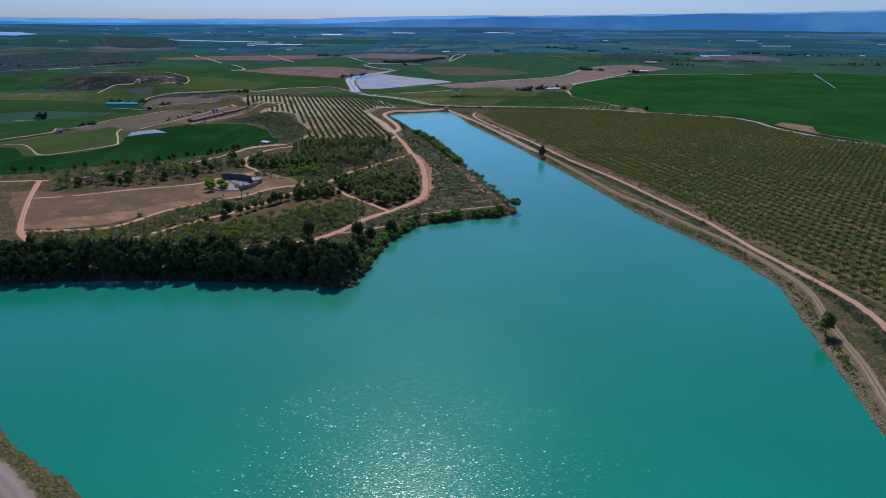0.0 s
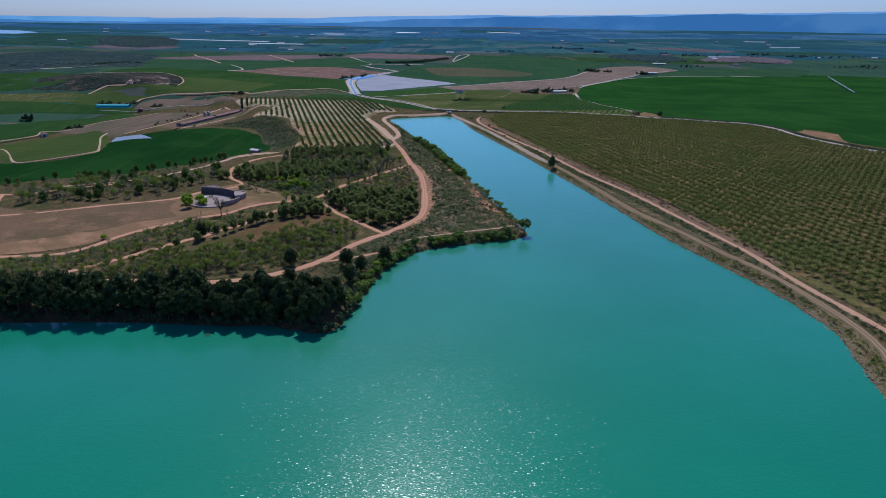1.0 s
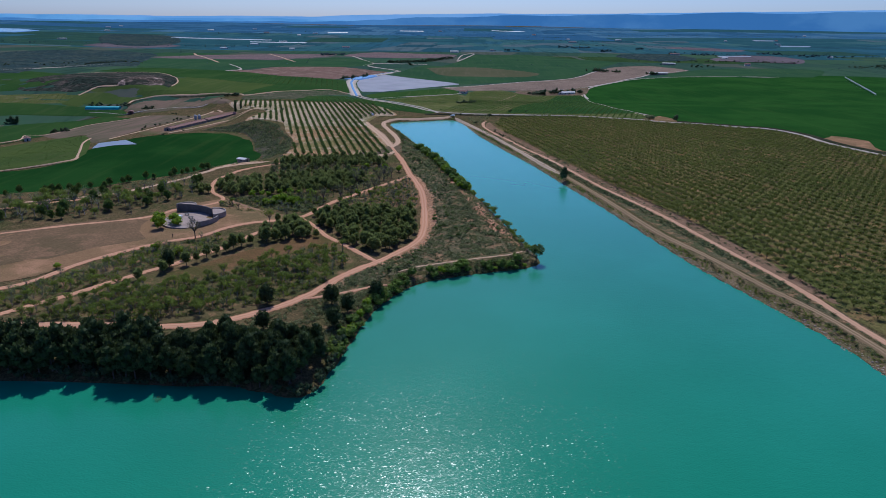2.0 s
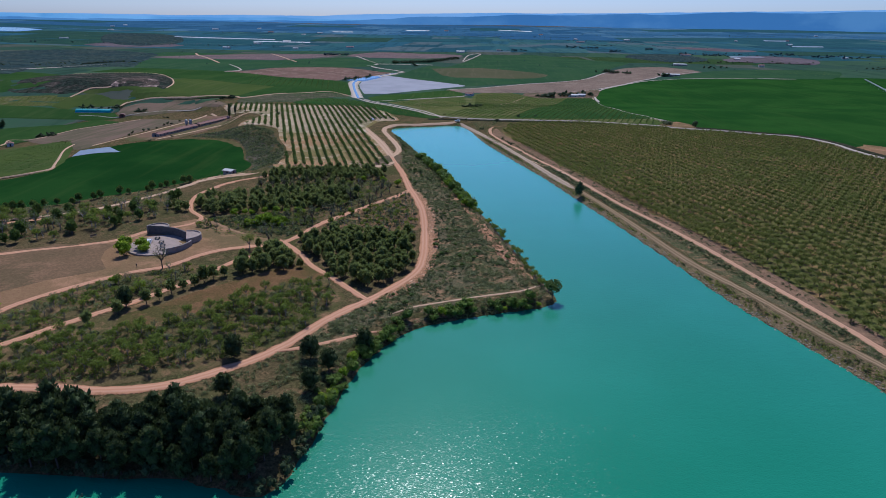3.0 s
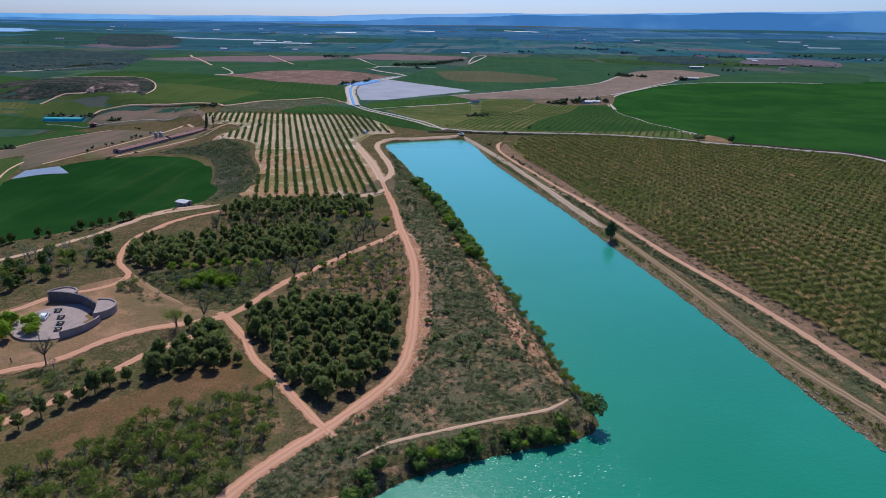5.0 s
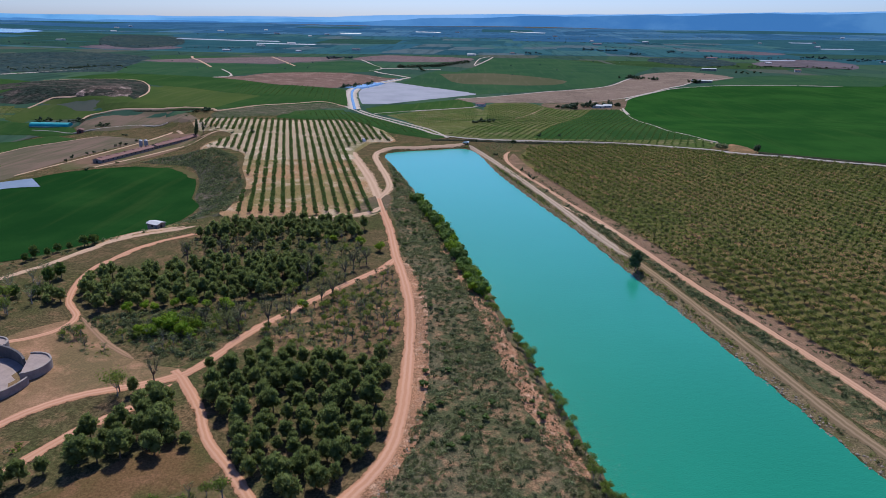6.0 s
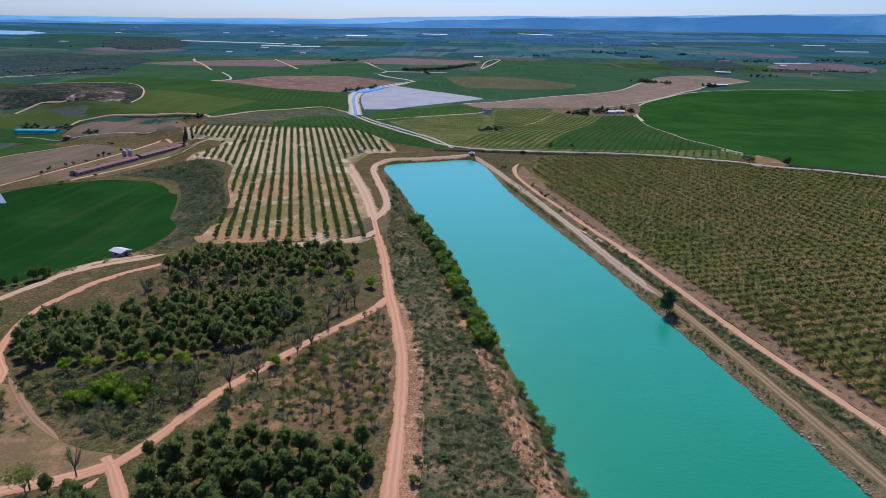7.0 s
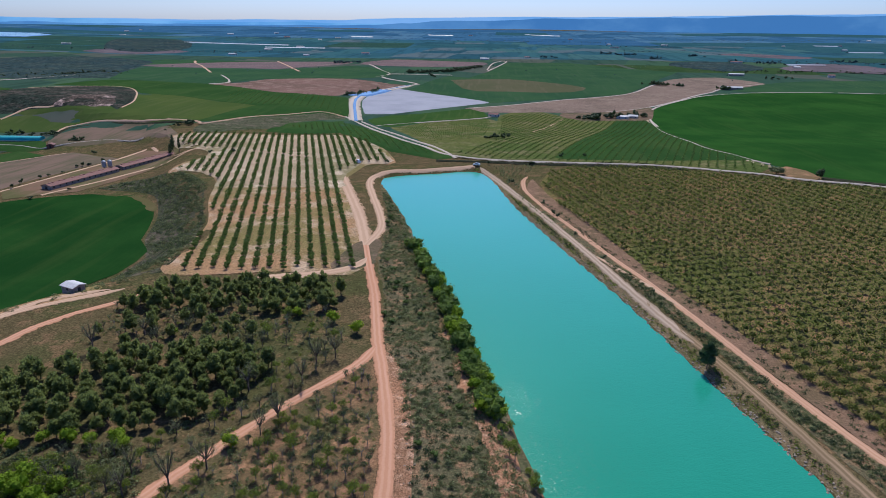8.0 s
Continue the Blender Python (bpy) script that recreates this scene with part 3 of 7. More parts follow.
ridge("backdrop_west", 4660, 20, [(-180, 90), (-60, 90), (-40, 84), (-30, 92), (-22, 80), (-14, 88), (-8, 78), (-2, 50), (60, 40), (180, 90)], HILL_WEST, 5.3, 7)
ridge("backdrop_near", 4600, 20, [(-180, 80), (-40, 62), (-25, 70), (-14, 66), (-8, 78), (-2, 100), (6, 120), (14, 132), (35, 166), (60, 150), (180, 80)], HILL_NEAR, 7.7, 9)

# ---- fields ----
ORCHARD = [(38, 590), (46, 620), (62, 634), (106, 637), (127, 632), (149, 624), (180, 607), (211, 596), (238, 582), (255, 572), (263, 550), (264, 526), (267, 507), (283, 468), (330, 400), (150, 140), (130, 150), (130, 175), (125, 203), (117, 232), (112, 274),
           (101, 322), (83, 388), (69, 440), (57, 480), (42, 545)]
sheet("orchard_floor", ORCHARD, 0.12, ORCHARD_FLOOR, "olive-brown orchard floor of grass and red earth", "orchard floor", 14)
sheet("pivot_field", smooth([(186, 942), (197, 984), (219, 1038), (255, 1095), (302, 1156), (350, 1186), (400, 1197), (474, 1193), (534, 1178), (640, 1230), (760, 1180), (790, 1034), (600, 760), (440, 480), (345, 430), (312, 476), (296, 505), (290, 535), (280, 566), (262, 594), (240, 607), (222, 616), (206, 623), (197, 636), (188, 652), (181, 672), (174, 690), (168, 710), (168, 745), (172, 815), (177, 898)], True, 25), 0.85, CEREAL,
      "large bright green round cereal field", "field", 40)
sheet("brown_field", smooth([(-7, 989), (40, 1023), (114, 1091), (189, 1150), (223, 1188), (258, 1251), (284, 1298), (325, 1376), (375, 1419), (413, 1431), (440, 1387), (453, 1328), (413, 1271), (361, 1252), (338, 1214), (300, 1172), (251, 1107), (207, 1041), (173, 1004), (147, 986), (99, 968), (75, 974), (37, 963), (7, 963)], True, 25), 0.90, BROWN_FIELD, "bare grey-brown ploughed field", "field", 40)
sheet("vineyard_floor", smooth([(23, 859), (28, 935), (40, 959), (74, 969), (94, 928), (108, 910), (173, 920), (173, 893), (170, 798), (160, 707), (174, 676), (180, 652), (166, 634), (128, 645), (105, 650), (75, 650), (41, 651), (7, 655), (-30, 688), (12, 745)], True, 18), 0.6, VINE_EARTH, "green vineyard of close rows", "vineyard", 25)
sheet("green_strip", [(-101, 887), (-85, 917), (-55, 935), (-24, 967), (-2, 987), (8, 963), (13, 920), (-21, 895), (-52, 876), (-77, 835), (-88, 852)], 0.80, CEREAL_PALE, "strip of short green grass", "field", 25)
sheet("liner_field", [(-111, 926), (-130, 1027), (-132, 1067), (-107, 1169), (-37, 1108), (19, 1052), (-55, 971), (-87, 934)], 0.95, LINER, "field under pale grey plastic sheeting", "field", 40)
sheet("row_orchard_floor", smooth([(-97, 449), (-104, 482), (-106, 506), (-120, 542), (-130, 576), (-146, 598), (-168, 602), (-168, 622), (-163, 650), (-178, 668), (-200, 686), (-216, 708), (-212, 729), (-180, 732), (-141, 735), (-98, 745), (-71, 713), (-44, 637), (-62, 629), (-66, 590), (-50, 530), (-33, 459), (-60, 455)], True, 6), 0.15, ROW_FLOOR,
      "pale sandy earth between orchard rows", "orchard floor", 14)
PALE_FLOOR = earth("pale_row_floor", (0.4, 0.295, 0.195), (0.24, 0.2, 0.105), (0.54, 0.42, 0.3), 0.02, 0.08, 1.1, 0.5)
sheet("row_orchard_upper", smooth([(-126, 566), (-130, 578), (-146, 598), (-166, 604), (-166, 622), (-163, 650), (-178, 668), (-200, 686), (-214, 708), (-210, 727), (-180, 730), (-141, 733), (-99, 743), (-73, 711), (-46, 638), (-63, 629), (-67, 592), (-64, 574), (-95, 571)], True, 6), 0.22, PALE_FLOOR, "pale cream earth of the upper orchard", "orchard floor", 10, 3.0)
sheet("dark_orchard_floor", [(-157, 752), (-162, 786), (-157, 810), (-144, 847), (-123, 869), (-99, 829), (-55, 725), (-11, 657), (-19, 653), (-49, 674), (-79, 721), (-104, 771), (-129, 750)], 0.6, DEEP_VINES, "dark green young orchard", "field", 20)
sheet("valley_field", smooth([(-380, 551), (-364, 547), (-308, 471), (-268, 443), (-246, 446), (-235, 458), (-242, 479), (-248, 507), (-236, 545), (-222, 560), (-209, 568), (-196, 573), (-181, 570), (-175, 573), (-162, 565), (-150, 548), (-144, 535), (-138, 518), (-133.5, 503), (-124, 490), (-122.5, 478), (-123.5, 466), (-128, 456), (-136, 438), (-142, 425), (-168, 408), (-190, 380), (-212, 352), (-240, 336), (-330, 322), (-420, 420), (-402, 520)], True, 10), 0.15, LUSH,
      "lush dark green cereal field below the slope", "field", 8)
sheet("vine_plot", [(-399, 550), (-392, 570), (-376, 584), (-363, 608), (-340, 615), (-310, 616), (-245, 486), (-238, 460), (-254, 454), (-291, 461), (-341, 523), (-366, 555), (-385, 559)], 0.8, HILL_VINES, "olive-green plot of low vines", "field", 8)
sheet("meadow", [(-412, 569), (-403, 587), (-383, 632), (-374, 662), (-362, 709), (-324, 718), (-358, 742), (-380, 727), (-421, 710), (-432, 702), (-453, 679), (-475, 662)], 0.85, DEEP_VINES, "green meadow beside the farm track", "field", 8)
FALLOW = crop("fallow_bands", (0.2, 0.138, 0.1), (0.13, 0.112, 0.07), (0.085, 0.094, 0.045), 0, 76, 0.7, 0.03)
YARD = crop("farm_yard", (0.21, 0.13, 0.085), (0.11, 0.11, 0.045), (0.26, 0.18, 0.125), 0, 76, 0.8, 0.04)
sheet("fallow_field", [(-372, 658), (-356, 703), (-321, 712), (-297, 711), (-254, 671), (-236, 662), (-254, 606), (-262, 563), (-260, 541), (-291, 585)], 0.8, FALLOW, "fallow tan stubble field", "field", 8)
sheet("fallow_field_upper", smooth([(-345, 772), (-353, 791), (-346, 808), (-317, 812), (-272, 795), (-238, 744), (-220, 713), (-261, 744), (-306, 750)], True, 15), 1.05, FALLOW, "dry grassy tan field", "field", 10)
sheet("poultry_yard", [(-247, 576), (-233, 558), (-222, 567), (-206, 577), (-198, 605), (-190, 645), (-198, 684), (-225, 690), (-229, 657), (-238, 612)], 0.2, YARD, "bare reddish farm yard", "yard", 14)
sheet("hillside_vines", smooth([(-433, 830), (-419, 850), (-396, 853), (-348, 867), (-336, 855), (-340, 894), (-370, 964), (-359, 986), (-315, 960), (-269, 924), (-219, 898), (-227, 844), (-232, 788), (-285, 811), (-337, 829), (-353, 828), (-365, 805), (-392, 799), (-412, 798), (-411, 785), (-432, 797)], True, 25), 0.85, HILL_VINES, "sunlit olive-green vineyard", "vineyard", 12)
sheet("hill_scrub", smooth([(-539, 995), (-533, 1017), (-511, 1037), (-471, 1053), (-435, 1046), (-404, 1017), (-371, 960), (-345, 903), (-338, 868), (-339, 859), (-352, 873), (-370, 861), (-394, 854), (-423, 851), (-439, 839), (-464, 845), (-518, 857), (-535, 900), (-548, 960)], True, 10), 0.95, earth("hill_scrub", (0.042, 0.044, 0.034), (0.03, 0.04, 0.03), (0.1, 0.08, 0.065), 0.02, 0.06, 0.25, 0.9), "dark scrubby low hill", "hill", 20)
sheet("hill_scar", smooth([(-397, 855), (-397, 870), (-398, 891), (-392, 909), (-375, 915), (-362, 896), (-354, 880), (-353, 870), (-368, 860), (-373, 868), (-365, 877), (-376, 886), (-391, 880), (-391, 864)], True, 5), 1.3, earth("hill_scar", (0.1, 0.075, 0.06), (0.05, 0.048, 0.038), (0.36, 0.26, 0.22), 0.06, 0.07, 0.2, 0.9), "bare pale earth cutting on the hill", "bare earth", 10, 3)
sheet("pink_field", smooth([(-350, 1111), (-318, 1147), (-306, 1205), (-271, 1232), (-190, 1253), (-125, 1217), (-103, 1210), (-118, 1195), (-138, 1141), (-160, 1078), (-170, 1038), (-199, 1018), (-246, 1042), (-307, 1093)], True, 30), 0.95, PINK_FIELD, "pinkish bare ploughed field", "field", 50)
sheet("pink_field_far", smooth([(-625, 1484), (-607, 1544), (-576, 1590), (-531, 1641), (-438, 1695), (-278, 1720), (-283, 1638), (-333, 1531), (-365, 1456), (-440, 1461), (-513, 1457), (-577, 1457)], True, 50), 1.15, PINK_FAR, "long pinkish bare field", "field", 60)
sheet("green_field_west", smooth([(-531, 1067), (-504, 1151), (-468, 1145), (-353, 1115), (-304, 1085), (-235, 1027), (-174, 1026), (-154, 1035), (-127, 901), (-145, 900), (-180, 923), (-220, 903), (-317, 965), (-378, 984), (-406, 1023), (-475, 1060)], True, 30), 0.90, DEEP_VINES, "green vineyard slope", "vineyard", 40)
sheet("green_field_north", [(-90, 1154), (-75, 1227), (-70, 1254), (-45, 1353), (-12, 1326), (25, 1479), (69, 1758), (198, 1781), (247, 1697), (292, 1624), (376, 1540), (307, 1394), (258, 1271), (200, 1169), (116, 1113), (19, 1047), (-37, 1108)], 0.95, HAZED_GREEN, "wide green field", "field", 60)
sheet("vineyard_deep", [(143, 912), (172, 916), (173, 893), (170, 798), (167, 707), (179, 668), (112, 659), (60, 658), (55, 661)], 0.8, DEEP_VINES, "deep green vineyard of close rows", "vineyard", 20)
sheet("vineyard_west", [(-72, 830), (-47, 873), (13, 912), (23, 894), (20, 845), (13, 747), (-13, 699), (-27, 693)], 0.62, VINE_EARTH, "thin olive vineyard beside the canal road", "vineyard", 20)
sheet("farm_tan", smooth([(98, 964), (136, 974), (171, 997), (203, 1030), (179, 929), (144, 920), (109, 914), (97, 933)], True, 15), 1.0, TAN_FIELD, "bare tan earth round the farm", "bare earth", 25)
sheet("dark_wedge", [(-228, 788), (-225, 840), (-217, 894), (-179, 919), (-153, 921), (-148, 909), (-175, 848), (-199, 811)], 1.0, DEEP_VINES, "dark green wedge of crops", "field", 25)
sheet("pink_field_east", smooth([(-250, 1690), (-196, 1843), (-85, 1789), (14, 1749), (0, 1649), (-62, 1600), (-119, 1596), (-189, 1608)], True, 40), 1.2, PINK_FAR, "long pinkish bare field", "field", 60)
sheet("pink_plot", [(-464, 663), (-462, 678), (-463, 699), (-440, 717), (-436, 705), (-456, 682)], 0.4, PINK_FIELD, "small pinkish bare plot", "field", 8)
sheet("dark_plot", [(-513, 719), (-498, 735), (-456, 751), (-378, 751), (-343, 748), (-363, 775), (-395, 781), (-465, 792), (-534, 793), (-559, 791)], 0.9, DEEP_VINES, "dark green field below the hill", "field", 10)
sheet("west_orchard", [(-577, 819), (-554, 827), (-514, 830), (-451, 833), (-430, 842), (-433, 800), (-473, 795), (-530, 788), (-554, 783)], 0.6, VINE_EARTH, "young orchard of pale rows below the hill", "orchard floor", 10)
sheet("west_dark", [(-610, 826), (-562, 840), (-522, 857), (-486, 881), (-528, 997), (-621, 1043), (-665, 1002), (-700, 956)], 0.7, DEEP_VINES, "dark green field beside the hill", "field", 30)
sheet("olive_field_north", [(-37, 1283), (-17, 1190), (3, 1165), (46, 1167), (92, 1163), (132, 1175), (151, 1200), (158, 1224), (134, 1257), (94, 1286), (51, 1311), (7, 1301)], 1.25, DRY_PALE, "olive-brown fallow patch", "field", 50)
sheet("valley_scrub", smooth([(-198, 584), (-186, 606), (-158, 598), (-136, 575), (-122, 540), (-108, 506), (-103, 480), (-99, 450), (-118, 450), (-122, 466), (-121, 482), (-132, 503), (-143, 537), (-160, 569), (-176, 580)], True, 8), 0.1, earth("valley_scrub", (0.06, 0.062, 0.038), (0.045, 0.055, 0.028), (0.15, 0.115, 0.085), 0.03, 0.1, 0.9, 0.9), "grey-green scrub slope", "scrub", 10)

# the plains turn bluer with distance: haze put into their colours
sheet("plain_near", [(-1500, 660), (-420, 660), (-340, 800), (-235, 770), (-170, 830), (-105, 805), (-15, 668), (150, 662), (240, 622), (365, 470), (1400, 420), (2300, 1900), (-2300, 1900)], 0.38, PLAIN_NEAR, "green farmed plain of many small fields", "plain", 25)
sheet("plain_middle", [(-2300, 1850), (2300, 1850), (3300, 3100), (-3300, 3100)], 0.3, PLAIN_MIDDLE, "farmed plain far off with blue-green haze in its colour", "plain", 60)
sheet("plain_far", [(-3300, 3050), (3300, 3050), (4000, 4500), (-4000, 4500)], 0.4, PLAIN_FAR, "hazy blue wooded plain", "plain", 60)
sheet("plain_west", [(-1500, 150), (-420, 330), (-400, 560), (-360, 680), (-1500, 680)], 0.3, DARK_CROP, "dark green farmed plain", "plain", 12)

rng = random.Random(5)
# farther patches take bluer crops, as haze painted into the fields
PATCH = [HAZED_GREEN, HAZED_TEAL_CROP, HAZED_GREEN, DARK_CROP, HAZED_TEAL_CROP]
MID_PATCH = [HAZED_TEAL_CROP, HAZED_CROP, HAZED_TEAL_CROP, HAZED_CROP]
FAR_PATCH = [HAZED_CROP, HAZED_WOODS, HAZED_CROP, HAZED_WOODS]
LABELS = {HAZED_GREEN: "dull green field in the plain", CEREAL_PALE: "green cereal field in the plain", DARK_CROP: "dark green field in the plain", VINE_GREEN: "olive-green vineyard in the plain", OLIVE_CROP: "dry olive-brown field in the plain",
          HAZED_CROP: "far field in the plain with blue haze in its colour", HAZED_TEAL_CROP: "green field in the plain with a teal haze tint", HAZED_WOODS: "hazy blue-green woods in the plain", CEREAL: "bright green field in the plain", TAN_FIELD: "bare tan field in the plain"}
y = 980.0
while y < 4300:
    deep = 70 + y * 0.075 + rng.uniform(0, 60)
    x = -0.9 * y - 200
    while x < 0.85 * y + 200:
        w = rng.uniform(0.06, 0.2) * y + 60
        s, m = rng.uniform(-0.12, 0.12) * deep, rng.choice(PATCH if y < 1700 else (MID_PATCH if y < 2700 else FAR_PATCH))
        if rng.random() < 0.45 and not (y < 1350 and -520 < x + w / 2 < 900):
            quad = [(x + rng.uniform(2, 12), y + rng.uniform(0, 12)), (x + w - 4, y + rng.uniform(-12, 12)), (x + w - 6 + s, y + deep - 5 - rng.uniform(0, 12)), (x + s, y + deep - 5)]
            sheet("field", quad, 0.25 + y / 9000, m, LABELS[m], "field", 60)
        x += w
    y += deep

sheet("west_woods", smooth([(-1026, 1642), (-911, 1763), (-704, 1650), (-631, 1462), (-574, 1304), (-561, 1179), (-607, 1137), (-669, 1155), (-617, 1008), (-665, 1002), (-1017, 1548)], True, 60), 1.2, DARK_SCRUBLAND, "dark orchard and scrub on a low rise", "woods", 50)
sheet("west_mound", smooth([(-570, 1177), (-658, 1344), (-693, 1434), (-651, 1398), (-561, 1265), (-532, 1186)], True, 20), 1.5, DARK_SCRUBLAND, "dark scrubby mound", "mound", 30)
sheet("green_middle", smooth([(-549, 1241), (-595, 1433), (-499, 1424), (-353, 1417), (-303, 1502), (-254, 1582), (-185, 1501), (-148, 1389), (-151, 1311), (-208, 1256), (-312, 1225), (-358, 1127), (-475, 1158), (-514, 1169)], True, 50), 1.1, HAZED_GREEN, "broad green field", "field", 50)
sheet("vine_field_east", smooth([(449, 1309), (533, 1371), (681, 1398), (721, 1357), (615, 1189), (561, 1189), (478, 1200), (404, 1206), (370, 1221)], True, 50), 1.2, HAZED_GREEN, "olive-green vineyard behind the round field", "vineyard", 50)
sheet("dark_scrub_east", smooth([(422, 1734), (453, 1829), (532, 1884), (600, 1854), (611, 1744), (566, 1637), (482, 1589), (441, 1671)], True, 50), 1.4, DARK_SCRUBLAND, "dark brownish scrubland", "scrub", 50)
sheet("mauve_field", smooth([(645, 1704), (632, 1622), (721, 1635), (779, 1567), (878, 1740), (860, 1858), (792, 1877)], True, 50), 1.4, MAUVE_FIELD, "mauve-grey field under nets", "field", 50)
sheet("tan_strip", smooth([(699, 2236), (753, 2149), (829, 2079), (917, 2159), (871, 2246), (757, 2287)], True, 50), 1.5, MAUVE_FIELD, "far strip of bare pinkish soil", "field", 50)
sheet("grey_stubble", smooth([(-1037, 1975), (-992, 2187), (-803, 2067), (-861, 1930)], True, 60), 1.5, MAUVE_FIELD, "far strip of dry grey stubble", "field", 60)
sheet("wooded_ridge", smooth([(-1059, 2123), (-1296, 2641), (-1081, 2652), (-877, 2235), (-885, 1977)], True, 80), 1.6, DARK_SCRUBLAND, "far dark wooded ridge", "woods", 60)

# ---- roads and tracks ----
DUST = "dusty reddish dirt track with pale wheel lines"
ribbon("track_lakeside", [(-215, 196), (-160, 209), (-120, 218.5), (-91, 220.5), (-76, 219.7), (-63, 222.2), (-50.3, 232), (-41, 242.5), (-33, 257), (-21, 275.5), (-11, 293), (-8.6, 308), (-9, 332), (-11.3, 364), (-16.4, 392), (-20, 408),
                          (-25.3, 437), (-30.5, 459), (-36, 484)], 3.0, 0.24, TRACK, DUST)
ribbon("track_rim", [(-36, 484), (-33.5, 505), (-36, 522), (-44, 554), (-50.6, 582), (-51.5, 600), (-44, 614), (-26, 620.5), (3, 633)], 3.6, 0.25, PALE_TRACK, DUST)
ribbon("track_orchard_side", [(-36, 484), (-43, 513), (-50.5, 539), (-60, 570), (-69, 600), (-74, 617)], 5.4, 0.22, PALE_TRACK, DUST)
ribbon("track_orchard_end", [(-33, 470), (-37, 460), (-50, 453), (-66, 449)], 5.0, 0.26, PALE_TRACK, DUST, taper=True)
ribbon("track_diagonal", [(-19.5, 407), (-22, 397), (-26, 389.5), (-33.5, 379.5), (-37.5, 373.5), (-41.5, 367), (-46, 358), (-50, 350), (-53.5, 342), (-57, 332), (-60.7, 324), (-69, 316)], 2.6, 0.22, TRACK, DUST, taper=True)
ribbon("track_plaza_south", [(-58, 326), (-67, 319.4), (-78.7, 313.3), (-86, 307), (-94, 296), (-104, 290.3), (-113, 279.8), (-124, 265), (-136, 244), (-165, 238)], 2.8, 0.23, TRACK, DUST, taper=True)
ribbon("track_grove", [(-160, 209), (-146, 214), (-129.7, 219), (-116.4, 235.7), (-94.6, 262.5), (-88.9, 271.7), (-80, 284.7), (-73, 299.5), (-66, 309), (-62, 319)], 2.6, 0.21, TRACK, DUST, taper=True)
ribbon("track_link", [(-64, 325), (-60, 320.5), (-52, 309.5), (-46.4, 299.3), (-40, 292), (-33, 283.5), (-25, 273.5), (-21, 269)], 2.2, 0.25, TRACK, DUST)
ribbon("track_plaza_fork", [(-76, 329.5), (-81, 333), (-87, 337.5), (-95, 345), (-102, 352)], 1.9, 0.21, FADED_TRACK, "faint wheel lines across the picnic ground", "track", 2.0, 0.5, taper=True)
ribbon("track_plaza_north", [(-118, 330), (-114, 335), (-109, 337.5), (-104.5, 342), (-103, 347), (-104, 353), (-112, 362.7), (-117.5, 378), (-118.3, 391.5), (-113, 402)], 2.0, 0.22, TRACK, DUST, taper=True)
ribbon("track_plaza_edge", [(-112, 336), (-118, 331), (-126, 321), (-155, 305), (-190, 287)], 3.0, 0.21, TRACK, DUST, taper=True)
ribbon("track_slope", [(-190, 338), (-152, 362), (-138, 385), (-131, 404), (-124, 417), (-114.5, 427.5), (-104, 437)], 2.6, 0.22, PALE_TRACK, DUST, taper=True)
ribbon("track_upper", [(-118.3, 388), (-114.5, 404), (-110.8, 412.4), (-106.4, 420), (-98.3, 430), (-94, 438)], 2.4, 0.23, TRACK, DUST, taper=True)
ribbon("track_shed", [(-131, 400), (-128.8, 408), (-126, 416.5), (-122.6, 425), (-116, 431), (-108, 436)], 3.0, 0.25, PALE_TRACK, DUST, taper=True)
ribbon("track_west", [(-208, 324), (-188, 281), (-165, 238), (-147, 217.7), (-160, 209)], 2.6, 0.26, TRACK, DUST)
ribbon("track_west_end", [(-240, 316), (-208, 324), (-198, 325), (-165, 348)], 2.4, 0.23, TRACK, DUST)
ribbon("track_shore", [(-43, 239), (-32, 243), (-25, 247), (-17, 252.5)], 1.6, 0.25, TRACK, DUST, taper=True)
ribbon("track_point", [(-16, 262), (-9.5, 268), (1, 272.5), (15, 277.5), (24, 281), (30, 287)], 1.0, 0.2, PALE_TRACK, DUST, taper=True)
ribbon("track_bank_far", [(7, 630), (15, 607), (30.5, 545), (44.5, 492), (54, 452), (59.5, 430), (64, 414)], 2.7, 0.21, PALE_RUTS,
       "worn pale bank track with two wheel lines", taper=True)
ribbon("track_bank_inner", [(56, 444), (59.5, 430), (65.5, 410), (70.5, 390), (77, 357), (86.5, 310), (95, 280), (102, 256), (112, 226), (115.5, 190), (108.5, 160), (104, 140), (96, 112), (88, 70)], 2.2, 0.2, WORN_TRACK,
       "worn brownish bank track with two wheel lines", taper=True)
ribbon("track_bank_outer", [(33, 606), (30, 596), (29.5, 578), (33, 558), (37.5, 538), (43.5, 518), (50, 495), (56, 474), (61.5, 456), (67, 434), (74, 408), (81, 382), (91, 345), (100, 310), (107, 280), (112.5, 252), (116, 226), (121, 198), (123.5, 172), (121, 150), (112, 110)], 2.3, 0.22, BANK_TRACK, DUST, taper=True)
sheet("orchard_margin", smooth([(35, 600), (37, 586), (43, 557), (48.5, 538), (56, 505), (63, 474), (70, 449), (78, 420), (88, 386), (104, 324), (116, 272), (119, 240), (114, 250), (106, 288), (98, 322), (82, 384), (73, 416), (64, 448), (57, 474), (50, 500), (43, 522), (38, 540), (33, 560), (31, 580)], True, 4), 0.18, ROCKY_MARGIN, "bare reddish-brown strip along the orchard", "bare earth", 4, 0.6)
ribbon("track_bank_link", [(49, 480), (55, 465), (61, 452), (67, 434)], 1.7, 0.26, PALE_TRACK, DUST, taper=True)
